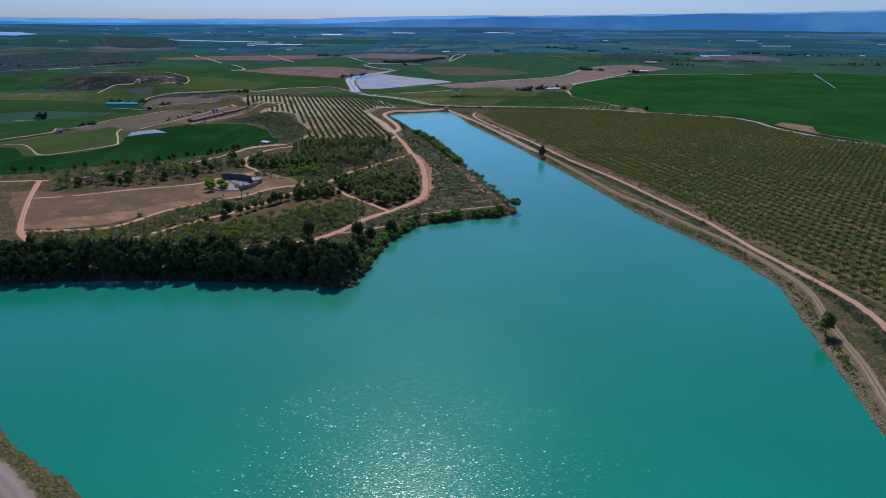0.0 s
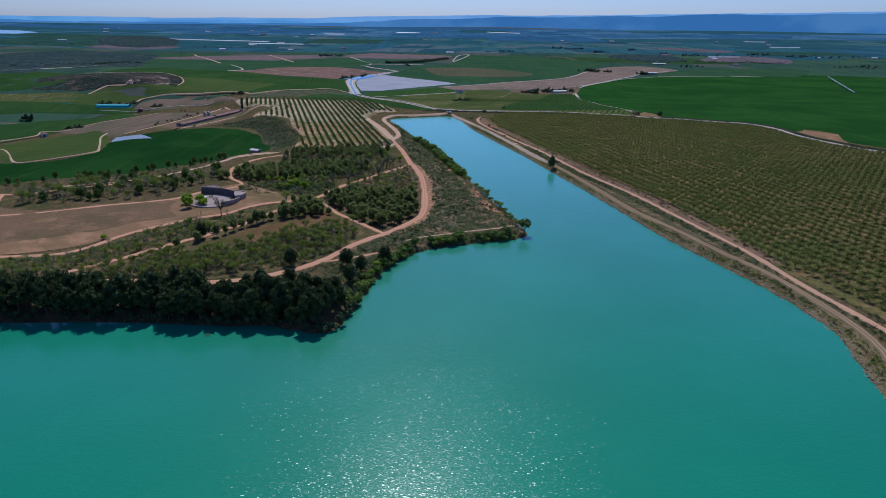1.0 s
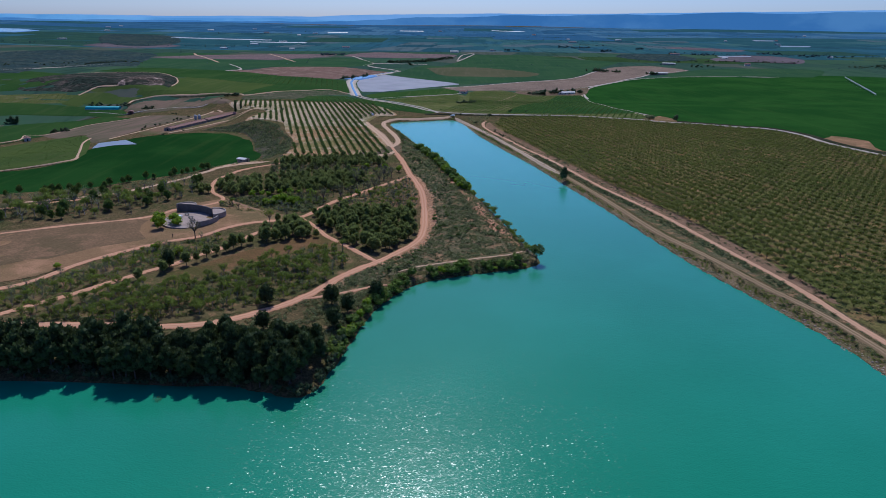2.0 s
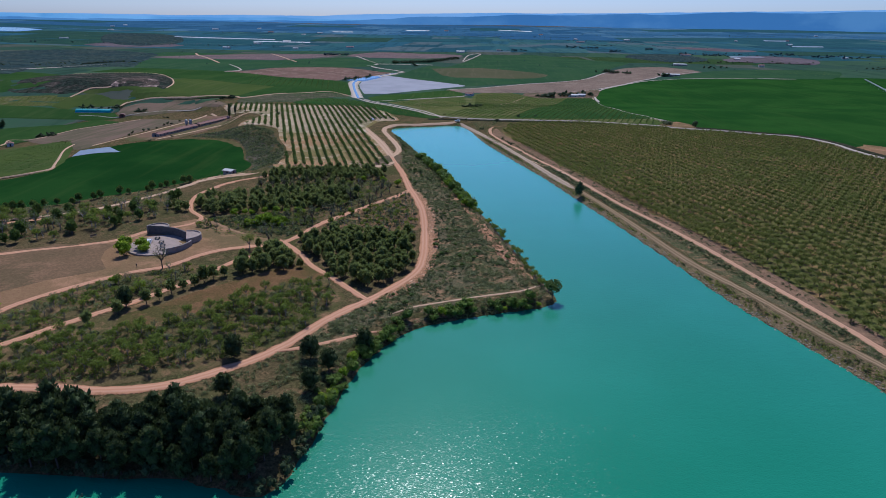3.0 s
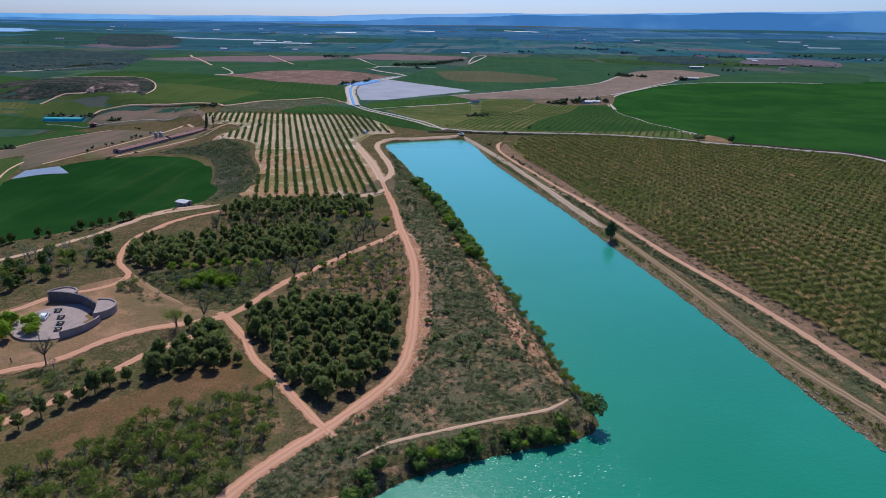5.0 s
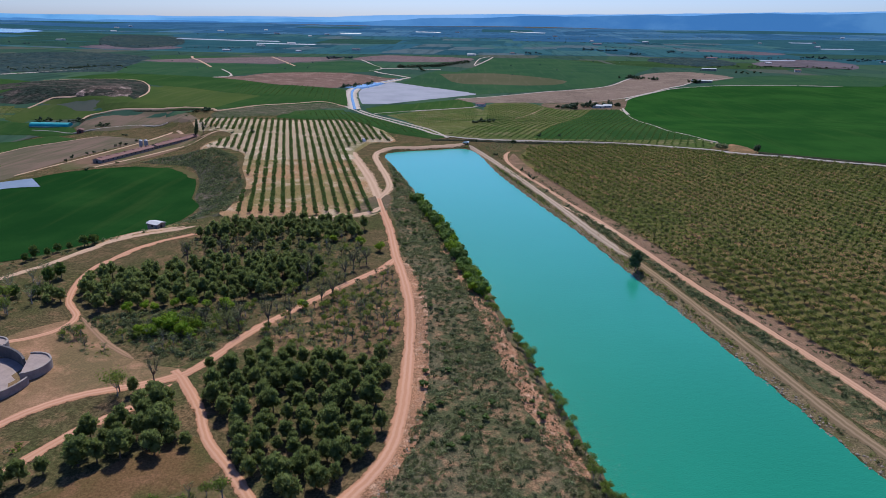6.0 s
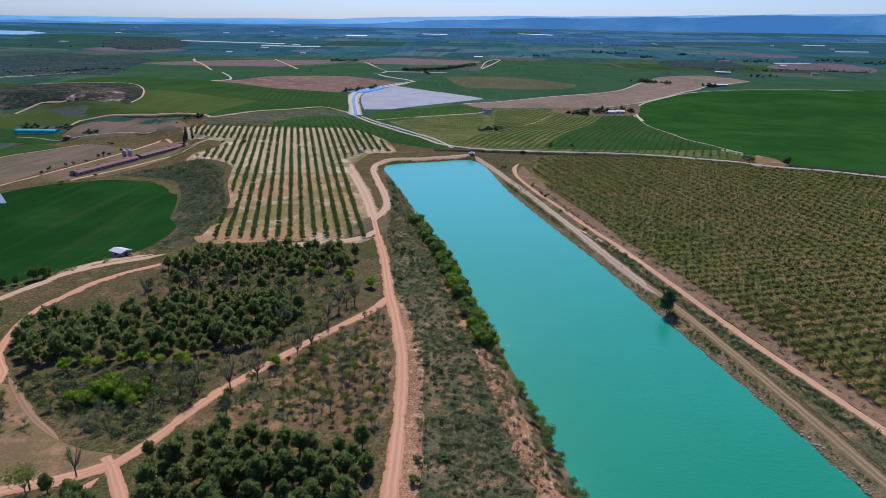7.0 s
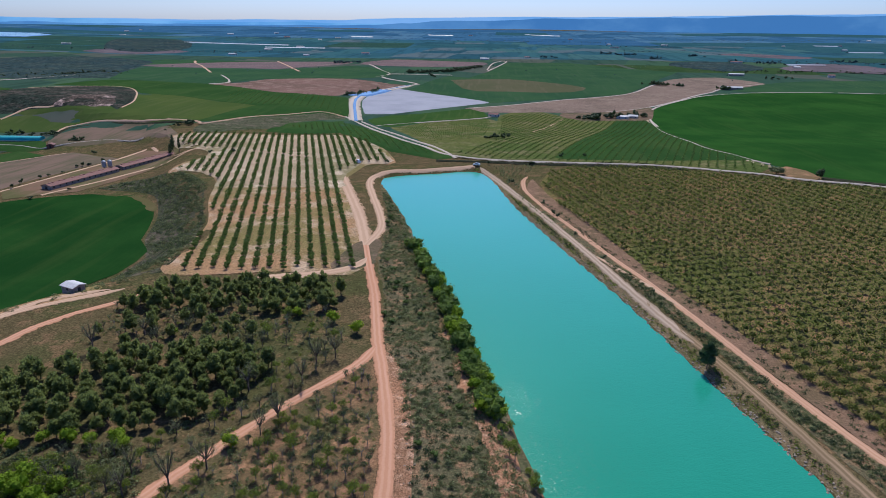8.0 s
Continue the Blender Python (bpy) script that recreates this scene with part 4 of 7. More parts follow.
ribbon("track_dam", [(-150, 122), (-118, 118), (-105, 111), (-92, 102), (-80, 94), (-72, 87), (-64, 80), (-46, 50)], 4.4, 0.22, DAM_ROAD, "pale gravel road on the dam")
ribbon("road_north", [(-127, 898), (-102, 850), (-56, 732), (-30, 688), (-15, 664), (10, 651), (41, 647), (75, 646), (105, 645), (128, 640), (150, 632), (167, 626), (181, 616), (196, 610), (212, 605), (226, 597), (241, 590), (256, 584), (266, 569), (270.5, 551), (270.5, 527), (273, 509), (280, 487), (291, 462), (320, 420), (350, 380)], 2.8, 1.0, ROAD, "pale farm road past the reservoir")
ribbon("road_north_twin", [(-106, 871), (-90, 837), (-47, 730), (-24, 689), (-14, 668), (-8, 652)], 2.4, 1.0, ROAD, DUST)
ribbon("road_west", [(-126, 894), (-152, 904), (-176, 851), (-199, 811), (-218, 773), (-230, 785), (-278, 807), (-335, 825), (-360, 816), (-360, 797)], 3.0, 1.35, PALE_TRACK, DUST)
ribbon("road_poultry", [(-172, 669), (-183, 667), (-197, 668), (-212, 682), (-226, 694), (-230.5, 657), (-239.5, 612), (-248.5, 578), (-262, 540)], 2.4, 0.32, PALE_TRACK, DUST)
ribbon("road_farm_front", [(-180, 668), (-189, 656), (-195, 638), (-200.5, 621), (-207, 600), (-220, 568)], 2.2, 0.34, PALE_TRACK, DUST)
ribbon("road_brown_field", [(-7, 989), (40, 1023), (114, 1094), (189, 1150), (225, 1194), (259, 1258), (280, 1297)], 4.0, 1.05, ROAD, DUST, step=10)
ribbon("road_pivot", [(175, 879), (179, 925), (186, 960), (201, 1009), (229, 1061), (298, 1155), (350, 1186), (401, 1200), (499, 1196), (556, 1181)], 2.8, 1.0, ROAD, DUST, step=8)
ribbon("road_field_edge", [(-87, 843), (-52, 874), (-21, 893), (12, 916), (20, 934)], 2.4, 1.0, ROAD, DUST, step=8)
ribbon("road_basin", [(-98, 1205), (-84, 1225), (-99, 1245), (-123, 1268), (-143, 1293), (-155, 1333), (-147, 1376), (-99, 1383), (-41, 1380)], 5.0, 1.05, ROAD, DUST, step=15)
ribbon("road_woods", [(19, 1521), (34, 1732), (59, 1820), (67, 1800), (41, 1622), (19, 1491)], 3.0, 1.2, ROAD, DUST, step=15)
ribbon("road_pink_west", [(-614, 1681), (-574, 1590), (-521, 1495), (-431, 1316)], 5.0, 1.6, PALE_TRACK, DUST, step=15)
ribbon("road_pink_east", [(-439, 1707), (-376, 1559), (-304, 1385)], 5.0, 1.6, PALE_TRACK, DUST, step=15)
ribbon("road_headland", [(179, 925), (173, 883), (167, 811), (163, 740), (163, 706), (172, 685), (178, 667), (184, 655)], 1.6, 0.9, ROAD, "pale dusty headland of the vineyard", "track", 6, 0.5)
ribbon("road_farm_brown", [(449, 1318), (352, 1232), (336, 1208), (298, 1166), (248, 1094), (206, 1036), (172, 999), (144, 980)], 3.2, 1.1, ROAD, DUST, step=10)
ribbon("road_pink_end", [(-160, 1308), (-147, 1376), (-175, 1471), (-212, 1603), (-242, 1681)], 4.0, 1.2, ROAD, DUST, step=15)
ribbon("road_pink_mid", [(-397, 1272), (-351, 1182), (-338, 1137), (-353, 1115)], 4.0, 1.3, ROAD, DUST, step=12)
ribbon("rim_track", [(-533, 1017), (-511, 1037), (-471, 1053), (-438, 1053), (-407, 1023), (-371, 961), (-343, 900), (-337, 865)], 2.6, 1.1, PALE_TRACK, "pale track round the rim of the hill", "track", 8, 0.6)
ribbon("hill_track", [(-432, 828), (-428, 842), (-421, 853), (-397, 855), (-397, 870)], 3.4, 1.2, PALE_TRACK, "pale track at the foot of the hill", "track", 6, 0.6)
ribbon("road_vine_split", [(90, 916), (50, 808)], 1.8, 0.9, PALE_TRACK, DUST, step=8)
ribbon("west_plain_line", [(-697, 999), (-686, 1036), (-659, 1077), (-619, 1140), (-591, 1228)], 3.0, 1.3, ROAD, "pale farm road across the plain", "road", 15)
ribbon("west_track", [(-389, 535), (-385, 559), (-365, 558), (-335, 521), (-288, 456), (-266, 446), (-237, 460), (-245, 485), (-273, 542), (-282, 569)], 2.0, 1.0, PALE_TRACK, DUST, step=5)
ribbon("west_track_low", [(-410, 566), (-403, 587), (-381, 628), (-388, 652), (-368, 657), (-356, 703), (-321, 712), (-297, 711)], 2.0, 1.05, PALE_TRACK, DUST, step=5)
ribbon("farm_line", [(-387, 763), (-366, 760), (-341, 748), (-329, 755), (-311, 757), (-283, 750), (-241, 719)], 1.4, 1.2, ROAD, DUST, step=6)
ribbon("canal_bank", [(-113, 878), (-124, 933), (-136, 989), (-142, 1046), (-139, 1106), (-118, 1166), (-98, 1205)], 14, 1.1, ROAD, "pale gravel banks of the canal", "bank", 10, 0.1)
ribbon("canal_water", [(-112, 874), (-124, 933), (-135, 990), (-142, 1044), (-139, 1106), (-118, 1166), (-96, 1211)], 4.6, 1.3, CANAL_WATER, "blue irrigation canal", "canal", 10, 0.0)
sheet("canal_basin", [(-153, 1066), (-142, 1062), (-118, 1150), (-130, 1150)], 1.36, CANAL_WATER, "small blue canal basin", "water", 30)
sheet("farm_pond", [(-247.7, 507), (-236.8, 515), (-221, 518), (-238.6, 538), (-255.5, 531)], 0.3, POND_LINER, "small farm pond with a pale grey liner", "pond", 10)
sheet("scrub_floor", smooth([(-36, 246), (-21, 272), (-7, 291), (-4, 312), (-5, 335), (-8, 364), (-13, 392), (-18, 406), (-22, 436), (-29, 466), (-31, 500), (-33, 520), (-42, 566), (-46, 590), (-37, 568), (-29, 544), (-20, 514), (-13, 489), (0, 445), (7.5, 412), (13, 389), (22, 346), (30, 309), (33, 285),
      (29, 275), (15, 270), (2, 265), (-10, 258), (-17, 247), (-23, 232), (-33, 238)], True, 5), 0.06, SCRUB_FLOOR, "grey-green scrub and dry weeds on the peninsula bank", "scrub", 5, 1.2)
sheet("gravel_bank", smooth([(6, 629), (14, 607), (29.5, 545), (43.5, 492), (53, 452), (64.5, 410), (69.5, 390), (76, 357), (85.5, 310), (94, 280), (101, 256), (111, 226), (114.5, 190), (107.5, 160), (103, 140), (95, 112), (90, 104), (95.5, 126), (100.4, 148), (106.6, 176), (110.3, 193), (107.6, 218), (99.6, 246), (89.6, 278), (81.2, 318), (71.7, 362), (62.6, 399), (51.7, 447), (39.1, 492), (24.6, 548), (8.6, 621)], True, 4), 0.07, GRAVEL_BANK, "stony bank with dry weeds along the water", "bank", 4, 0.5)
sheet("bank_verge", smooth([(30, 545), (45, 492), (56, 455), (68, 412), (79, 358), (89, 310), (104, 256), (114, 226), (118, 195), (122, 200), (118, 226), (113, 254), (108, 282), (101, 312), (91, 347), (81, 384), (74, 410), (66, 438), (55, 478), (38, 535)], True, 6), 0.08, SCRUB_FLOOR, "green weeds between the two bank tracks", "scrub", 5, 0.8)
PLANT_FLOOR = earth("plantation_floor", (0.125, 0.092, 0.044), (0.08, 0.078, 0.029), (0.23, 0.135, 0.074), 0.04, 0.18, 1.8, 0.5)
sheet("plantation_floor", smooth([(-124, 217), (-97, 254), (-86, 270), (-66, 284), (-48, 292), (-31, 274), (-37, 253), (-51, 235), (-67, 225), (-92, 219)], True, 5), 0.06, PLANT_FLOOR, "weedy olive-brown plantation floor", "ground", 6, 1.0)
sheet("grove_floor", smooth([(-148, 219), (-130, 223), (-99, 264), (-86, 286), (-80, 296), (-96, 292), (-109, 278), (-121, 262), (-135, 242), (-160, 236)], True, 5), 0.06, PLANT_FLOOR, "weedy olive-brown ground under young trees", "ground", 6, 1.0)
sheet("fork_floor", smooth([(-55, 342), (-38, 374), (-23, 396), (-13, 388), (-11, 345), (-14, 337), (-46, 335)], True, 5), 0.06, earth("fork_earth", (0.15, 0.095, 0.05), (0.09, 0.08, 0.036), (0.3, 0.165, 0.09), 0.05, 0.2, 1.8, 0.6), "weedy olive-brown ground by the fork", "ground", 6, 1.0)
sheet("plaza", smooth([(-190, 286), (-158, 304), (-127, 320), (-118, 333), (-111, 341), (-104, 350), (-87, 338.5), (-69, 326), (-60, 325), (-75, 314), (-87, 306), (-95, 294.5), (-111, 283.5), (-124, 267), (-138, 250), (-165, 242)], True, 6), 0.14, RED_EARTH, "bare reddish-brown earth of the picnic ground", "bare earth", 10, 3.0)
sheet("dry_strip", smooth([(-49, 300), (-39.5, 291), (-46, 282.5), (-59, 273.5), (-72, 259.5), (-85, 249.5), (-91, 256), (-83, 266), (-76, 275), (-64, 285.5)], True, 4), 0.09, DRY_GRASS, "strip of dry reddish grass beside the pines", "dry grass", 6, 1.5)
PLOT = earth("brown_plot", (0.17, 0.108, 0.062), (0.135, 0.094, 0.052), (0.215, 0.13, 0.076), 0.03, 0.1, 1.2, 0.35)
sheet("brown_plot", smooth([(-204, 296), (-196, 303), (-180, 297.5), (-150, 310.5), (-129, 319.5), (-119, 303), (-112, 294), (-131, 278), (-154, 259.5), (-172, 250)], True, 6), 0.18, PLOT, "bare dark brown plot beside the picnic ground", "bare earth", 10, 4.0)
sheet("bare_patch", [(290, 549), (283, 528), (281, 511), (287, 498), (296, 512), (303, 529), (297, 544)], 1.15, RED_EARTH, "bare pinkish earth patch beside the road", "bare earth", 8, 1)
sheet("road_corner", [(181, 619), (183, 633), (190, 646), (195, 637), (190, 619)], 1.12, RED_EARTH, "bare sandy corner of the farm road", "bare earth", 8, 1)
sheet("shed_yard", smooth([(-131, 410), (-128, 420), (-124, 431), (-121, 439), (-112, 440), (-113, 430), (-119, 424), (-125, 413)], True, 4), 0.13, ROW_FLOOR, "pale sandy earth round the shed", "bare earth", 5, 1.5)
sheet("orchard_corner", smooth([(-76, 606), (-66, 634), (-47, 638), (-60, 626), (-66, 596)], True, 5), 0.17, ROW_FLOOR, "pale sandy ground at the orchard corner", "bare earth", 6, 1.5)
sheet("junction_earth", smooth([(-44, 458), (-40, 486), (-32, 492), (-30, 474), (-31, 462)], True, 4), 0.2, TAN_FIELD, "trampled earth at the track junction", "bare earth", 5, 1.5)

DITCH = earth("ditch_weeds", (0.04, 0.042, 0.026), (0.03, 0.034, 0.02), (0.07, 0.065, 0.045), 0.1, 0.3, 1.0, 0.6)
sheet("ditch_scrub", smooth([(-215, 767), (-198, 803), (-176, 845), (-152, 897), (-126, 889), (-144, 857), (-160, 817), (-160, 777), (-186, 752), (-202, 732)], True, 8), 0.75, earth("ditch_scrub", (0.085, 0.085, 0.05), (0.065, 0.078, 0.038), (0.15, 0.125, 0.09), 0.03, 0.1, 0.5, 0.8), "grey-green scrub beside the ditch", "scrub", 12)
ribbon("ditch", [(-355, 786), (-359, 803), (-351, 816), (-320, 818), (-261, 793), (-229, 775)], 3.6, 1.2, DITCH, "dark weedy ditch along the field road", "ditch", 6)
ribbon("verge_field", [(197, 619), (208, 613), (218, 608), (231, 602), (246, 594), (260, 588), (271, 571), (276, 552), (277, 528), (280, 510), (290, 482), (302, 460)], 5.5, 1.06, DITCH, "dark weedy ditch between the road and the cereal", "verge", 4, 1.0)
ribbon("verge_north", [(-20, 645), (11, 644), (41, 641), (75, 640), (105, 639), (128, 634)], 3.5, 0.85, DITCH, "dark weedy verge of the farm road", "verge", 6, 0.6)
sheet("dry_corner", smooth([(-176, 572), (-163, 566), (-152, 554), (-148, 545), (-152, 546), (-160, 557), (-170, 566)], True, 2), 0.22, OLIVE_CROP, "dry reddish corner of the cereal field", "field", 3, 1.6)


# ---- plants ----
bm = bmesh.new()
bmesh.ops.create_icosphere(bm, subdivisions=1, radius=1)
ICO_V = np.array([v.co[:] for v in bm.verts])
ICO_F = np.array([[v.index for v in f.verts] for f in bm.faces])
bm.free()


class Shape:
    """Triangles gathered into one mesh."""

    def __init__(self):
        self.v, self.f, self.n = [], [], 0

    def add(self, v, f):
        self.v.append(np.asarray(v, float))
        self.f.append(np.asarray(f, int) + self.n)
        self.n += len(v)

    def arrays(self):
        return np.concatenate(self.v), np.concatenate(self.f)

    def limb(self, a, b, ra, rb, sides=5, grow=None):
        a, b = np.array(a, float), np.array(b, float)
        d = (b - a) / np.linalg.norm(b - a)
        s = np.cross(d, (0.3, 0.9, 0.1))
        s /= np.linalg.norm(s)
        t = np.cross(d, s)
        k = np.arange(sides) * 2 * np.pi / sides
        ring = np.outer(np.cos(k), s) + np.outer(np.sin(k), t)
        i = np.arange(sides)
        j = (i + 1) % sides
        start = self.n
        self.add(np.concatenate([a + ring * ra, b + ring * rb]), np.concatenate([np.column_stack([i, j, j + sides]), np.column_stack([i, j + sides, i + sides])]))
        if grow is not None:
            self.f.append(np.array([[grow, grow + 1, start]]))

    def lump(self, rnd, c, r, flat=0.8, rough=0.35):
        k = 1 + rough * (rnd.random_sample((len(ICO_V), 1)) - 0.5) * 2
        self.add(np.array(c) + ICO_V * k * r * np.array((1, 1, flat)), ICO_F)

    def leaves(self, rnd, c, r, count, size, flat=0.8, fill=0.25, droop=0.0):
        """Small bent leaf clumps on and in an ellipsoid."""
        d = rnd.normal(size=(count, 3))
        d /= np.linalg.norm(d, axis=1)[:, None]
        k = (1 - fill * rnd.random_sample((count, 1))) * 1.08
        p = np.array(c) + d * k * r * np.array((1, 1, flat))
        nrm = d + rnd.normal(size=(count, 3)) * 0.55 + np.array((0, 0, 0.25 - droop))
        nrm /= np.linalg.norm(nrm, axis=1)[:, None]
        s = np.cross(nrm, rnd.normal(size=(count, 3)))
        s /= np.linalg.norm(s, axis=1)[:, None]
        t = np.cross(nrm, s)
        z = size * (0.6 + 0.8 * rnd.random_sample((count, 1)))
        q = np.stack([p - s * z * 0.5, p + t * z * 0.45 + nrm * z * 0.12, p + s * z * 0.55, p - t * z * 0.4 - nrm * z * 0.08], 1).reshape(-1, 3)
        i = np.arange(count)[:, None] * 4
        self.add(q, np.concatenate([i + np.array([[0, 3, 1]]), i + np.array([[3, 2, 1]])]))

    def tufts(self, rnd, c, r, count, size):
        """Tufts of needles that point outwards and up, on and in a ball."""
        d = rnd.normal(size=(count, 3)) + np.array((0, 0, 0.25))
        d /= np.linalg.norm(d, axis=1)[:, None]
        p = np.array(c) + d * r * (1 - 0.35 * rnd.random_sample((count, 1)))
        ax = d * 0.7 + np.array((0, 0, 0.75)) + rnd.normal(size=(count, 3)) * 0.3
        ax /= np.linalg.norm(ax, axis=1)[:, None]
        s = np.cross(ax, rnd.normal(size=(count, 3)))
        s /= np.linalg.norm(s, axis=1)[:, None]
        z = size * (0.6 + 0.8 * rnd.random_sample((count, 1)))
        q = np.stack([p - ax * z * 0.5, p + s * z * 0.26, p + ax * z * 0.6, p - s * z * 0.26 + d * z * 0.1], 1).reshape(-1, 3)
        i = np.arange(count)[:, None] * 4
        self.add(q, np.concatenate([i + np.array([[0, 1, 3]]), i + np.array([[1, 2, 3]])]))


def plant_meshes(name, trunk, crown, bark, leaf):
    tv, tf = trunk.arrays()
    cv, cf = crown.arrays()
    return (build_mesh("trunk", tv, tf, [bark], None, True), build_mesh("crown", cv, cf, [leaf]), (tv, tf, cv, cf))


def pine(seed, height_m, wide, lumps=10, leaf=PINE_LEAF, count=76, lift=0.59):
    """A pine: short trunk with forked limbs, an egg-shaped crown of clumps with upright tufts of needles."""
    rnd = np.random.RandomState(seed)
    tr, cr = Shape(), Shape()
    fork = height_m * (lift - 0.29)
    tr.limb((0, 0, -0.3), (0.1, 0.05, fork), 0.17, 0.12, 6)
    tr.limb((0.1, 0.05, fork), (0, 0, height_m * 0.8), 0.12, 0.04, 5, 8)
    mid = np.array((0, 0, height_m * lift))
    for k in range(lumps):
        up = 1 - 2 * (k + 0.5) / lumps
        a = k * 2.4 + rnd.uniform(0, 0.5)
        flat = math.sqrt(1 - up * up) * (1 - 0.28 * up)
        c = mid + np.array((math.cos(a) * flat * wide * 0.24, math.sin(a) * flat * wide * 0.24, up * height_m * 0.28)) * rnd.uniform(0.85, 1.15)
        r = wide * rnd.uniform(0.2, 0.27) * (1 - 0.18 * up)
        tr.limb((0.05, 0.02, max(fork, c[2] - height_m * 0.2)), c, 0.07, 0.03, 4, 8)
        cr.lump(rnd, c, r * 0.72, 1.05, 0.25)
        cr.tufts(rnd, c, r * 1.0, count, wide * (0.1 if count > 40 else 0.15))
    return plant_meshes("pine", tr, cr, BARK, leaf)


def open_tree(seed, height_m, wide, limbs=6, count=16, size=0.42, bark=BARK, leaf=ALMOND_LEAF, low=0.28, fill=0.6, core=0.0):
    """A vase-shaped fruit tree: short trunk, limbs that fan out, thin leaves with gaps."""
    rnd = np.random.RandomState(seed)
    tr, cr = Shape(), Shape()
    fork = height_m * low
    tr.limb((0, 0, -0.25), (0.03, 0.02, fork), 0.1, 0.08, 5)
    for k in range(limbs):
        a = k * 2 * math.pi / limbs + rnd.uniform(-0.3, 0.3)
        rad = wide * rnd.uniform(0.2, 0.36)
        e = (math.cos(a) * rad, math.sin(a) * rad, height_m * rnd.uniform(0.62, 0.82))
        tr.limb((0.03, 0.02, fork * 0.95), e, 0.06, 0.02, 3, 7)
        cr.leaves(rnd, (e[0], e[1], e[2] - 0.05 * height_m), wide * 0.27, count, size, 0.85, fill)
    cr.leaves(rnd, (0, 0, height_m * 0.7), wide * 0.3, count, size, 0.7, fill)
    if core:
        cr.lump(rnd, (0, 0, height_m * 0.7), wide * core, 0.62, 0.4)
    return plant_meshes("tree", tr, cr, bark, leaf)


def bare_tree(seed, height_m, wide):
    """A leafless tree: trunk, limbs and many twigs."""
    rnd = np.random.RandomState(seed)
    tr, cr = Shape(), Shape()
    fork = height_m * 0.33
    tr.limb((0, 0, -0.3), (0.05, 0, fork), 0.14, 0.1, 5)
    for k in range(9):
        a = k * 2.4 + rnd.uniform(-0.3, 0.3)
        e = np.array((math.cos(a) * wide * rnd.uniform(0.15, 0.4), math.sin(a) * wide * rnd.uniform(0.15, 0.4), height_m * rnd.uniform(0.6, 0.95)))
        tr.limb((0.05, 0, fork), e, 0.085, 0.03, 4, 7)
        for j in range(20):
            q = e * rnd.uniform(0.65, 1.0)
            cr.limb(q, q + rnd.normal(size=3) * wide * 0.11 + np.array((0, 0, 0.3)), 0.022, 0.008, 3)
        cr.leaves(rnd, e, wide * 0.24, 26, 0.11, 1.0, 0.9)
    return plant_meshes("tree", tr, cr, BARK, TWIG)


def haze_tree(seed, height_m, wide):
    """A spreading tree in first leaf: dark limbs under a thin veil of small leaves."""
    rnd = np.random.RandomState(seed)
    tr, cr = Shape(), Shape()
    fork = height_m * 0.3
    tr.limb((0, 0, -0.3), (0.05, 0, fork), 0.16, 0.12, 6)
    for k in range(10):
        a = k * 2.4 + rnd.uniform(-0.3, 0.3)
        e = np.array((math.cos(a) * wide * rnd.uniform(0.12, 0.36), math.sin(a) * wide * rnd.uniform(0.12, 0.36), height_m * rnd.uniform(0.6, 0.88)))
        tr.limb((0.05, 0, fork), e, 0.08, 0.025, 4, 8)
        cr.leaves(rnd, e, wide * 0.24, 110, 0.1, 0.95, 0.8)
        for j in range(8):
            cr.limb(e * 0.8, e + rnd.normal(size=3) * wide * 0.12, 0.02, 0.008, 3)
    return plant_meshes("tree", tr, cr, BARK, HAZE_LEAF)


def bush(seed, height_m, wide, leaf, lumps=5, count=22):
    rnd = np.random.RandomState(seed)
    tr, cr = Shape(), Shape()
    for k in range(lumps):
        a = k * 2.4 + rnd.uniform(0, 1)
        rad = wide * 0.26 * (k > 0)
        c = (math.cos(a) * rad, math.sin(a) * rad, height_m * rnd.uniform(0.4, 0.66))
        tr.limb((c[0] * 0.2, c[1] * 0.2, -0.2), c, 0.05, 0.02, 3)
        cr.lump(rnd, c, wide * 0.2, height_m / wide, 0.3)
        cr.leaves(rnd, c, wide * 0.29, count, wide * 0.075, height_m / wide, 0.35)
    return plant_meshes("bush", tr, cr, BARK, leaf)


def scatter(poly, gap, rnd, jitter=0.35, angle=15.0):
    """Points in a polygon on a loose staggered grid."""
    xs, ys = [p[0] for p in poly], [p[1] for p in poly]
    cx, cy, size = (min(xs) + max(xs)) / 2, (min(ys) + max(ys)) / 2, math.hypot(max(xs) - min(xs), max(ys) - min(ys)) / 2
    g = np.arange(-size, size, gap)
    u, v = np.meshgrid(g, g * 0.9)
    u = u + (np.arange(len(g))[:, None] % 2) * gap / 2
    u, v = u.ravel() + rnd.uniform(-jitter, jitter, u.size) * gap, v.ravel() + rnd.uniform(-jitter, jitter, v.size) * gap
    a = radians(angle)
    x, y = cx + u * math.cos(a) - v * math.sin(a), cy + u * math.sin(a) + v * math.cos(a)
    k = inside(poly, x, y)
    return x[k], y[k]


def off_tracks(x, y, lines, clear):
    keep = np.ones(len(x), bool)
    for line in lines:
        keep &= distance(line, x, y) > clear
    return x[keep], y[keep]


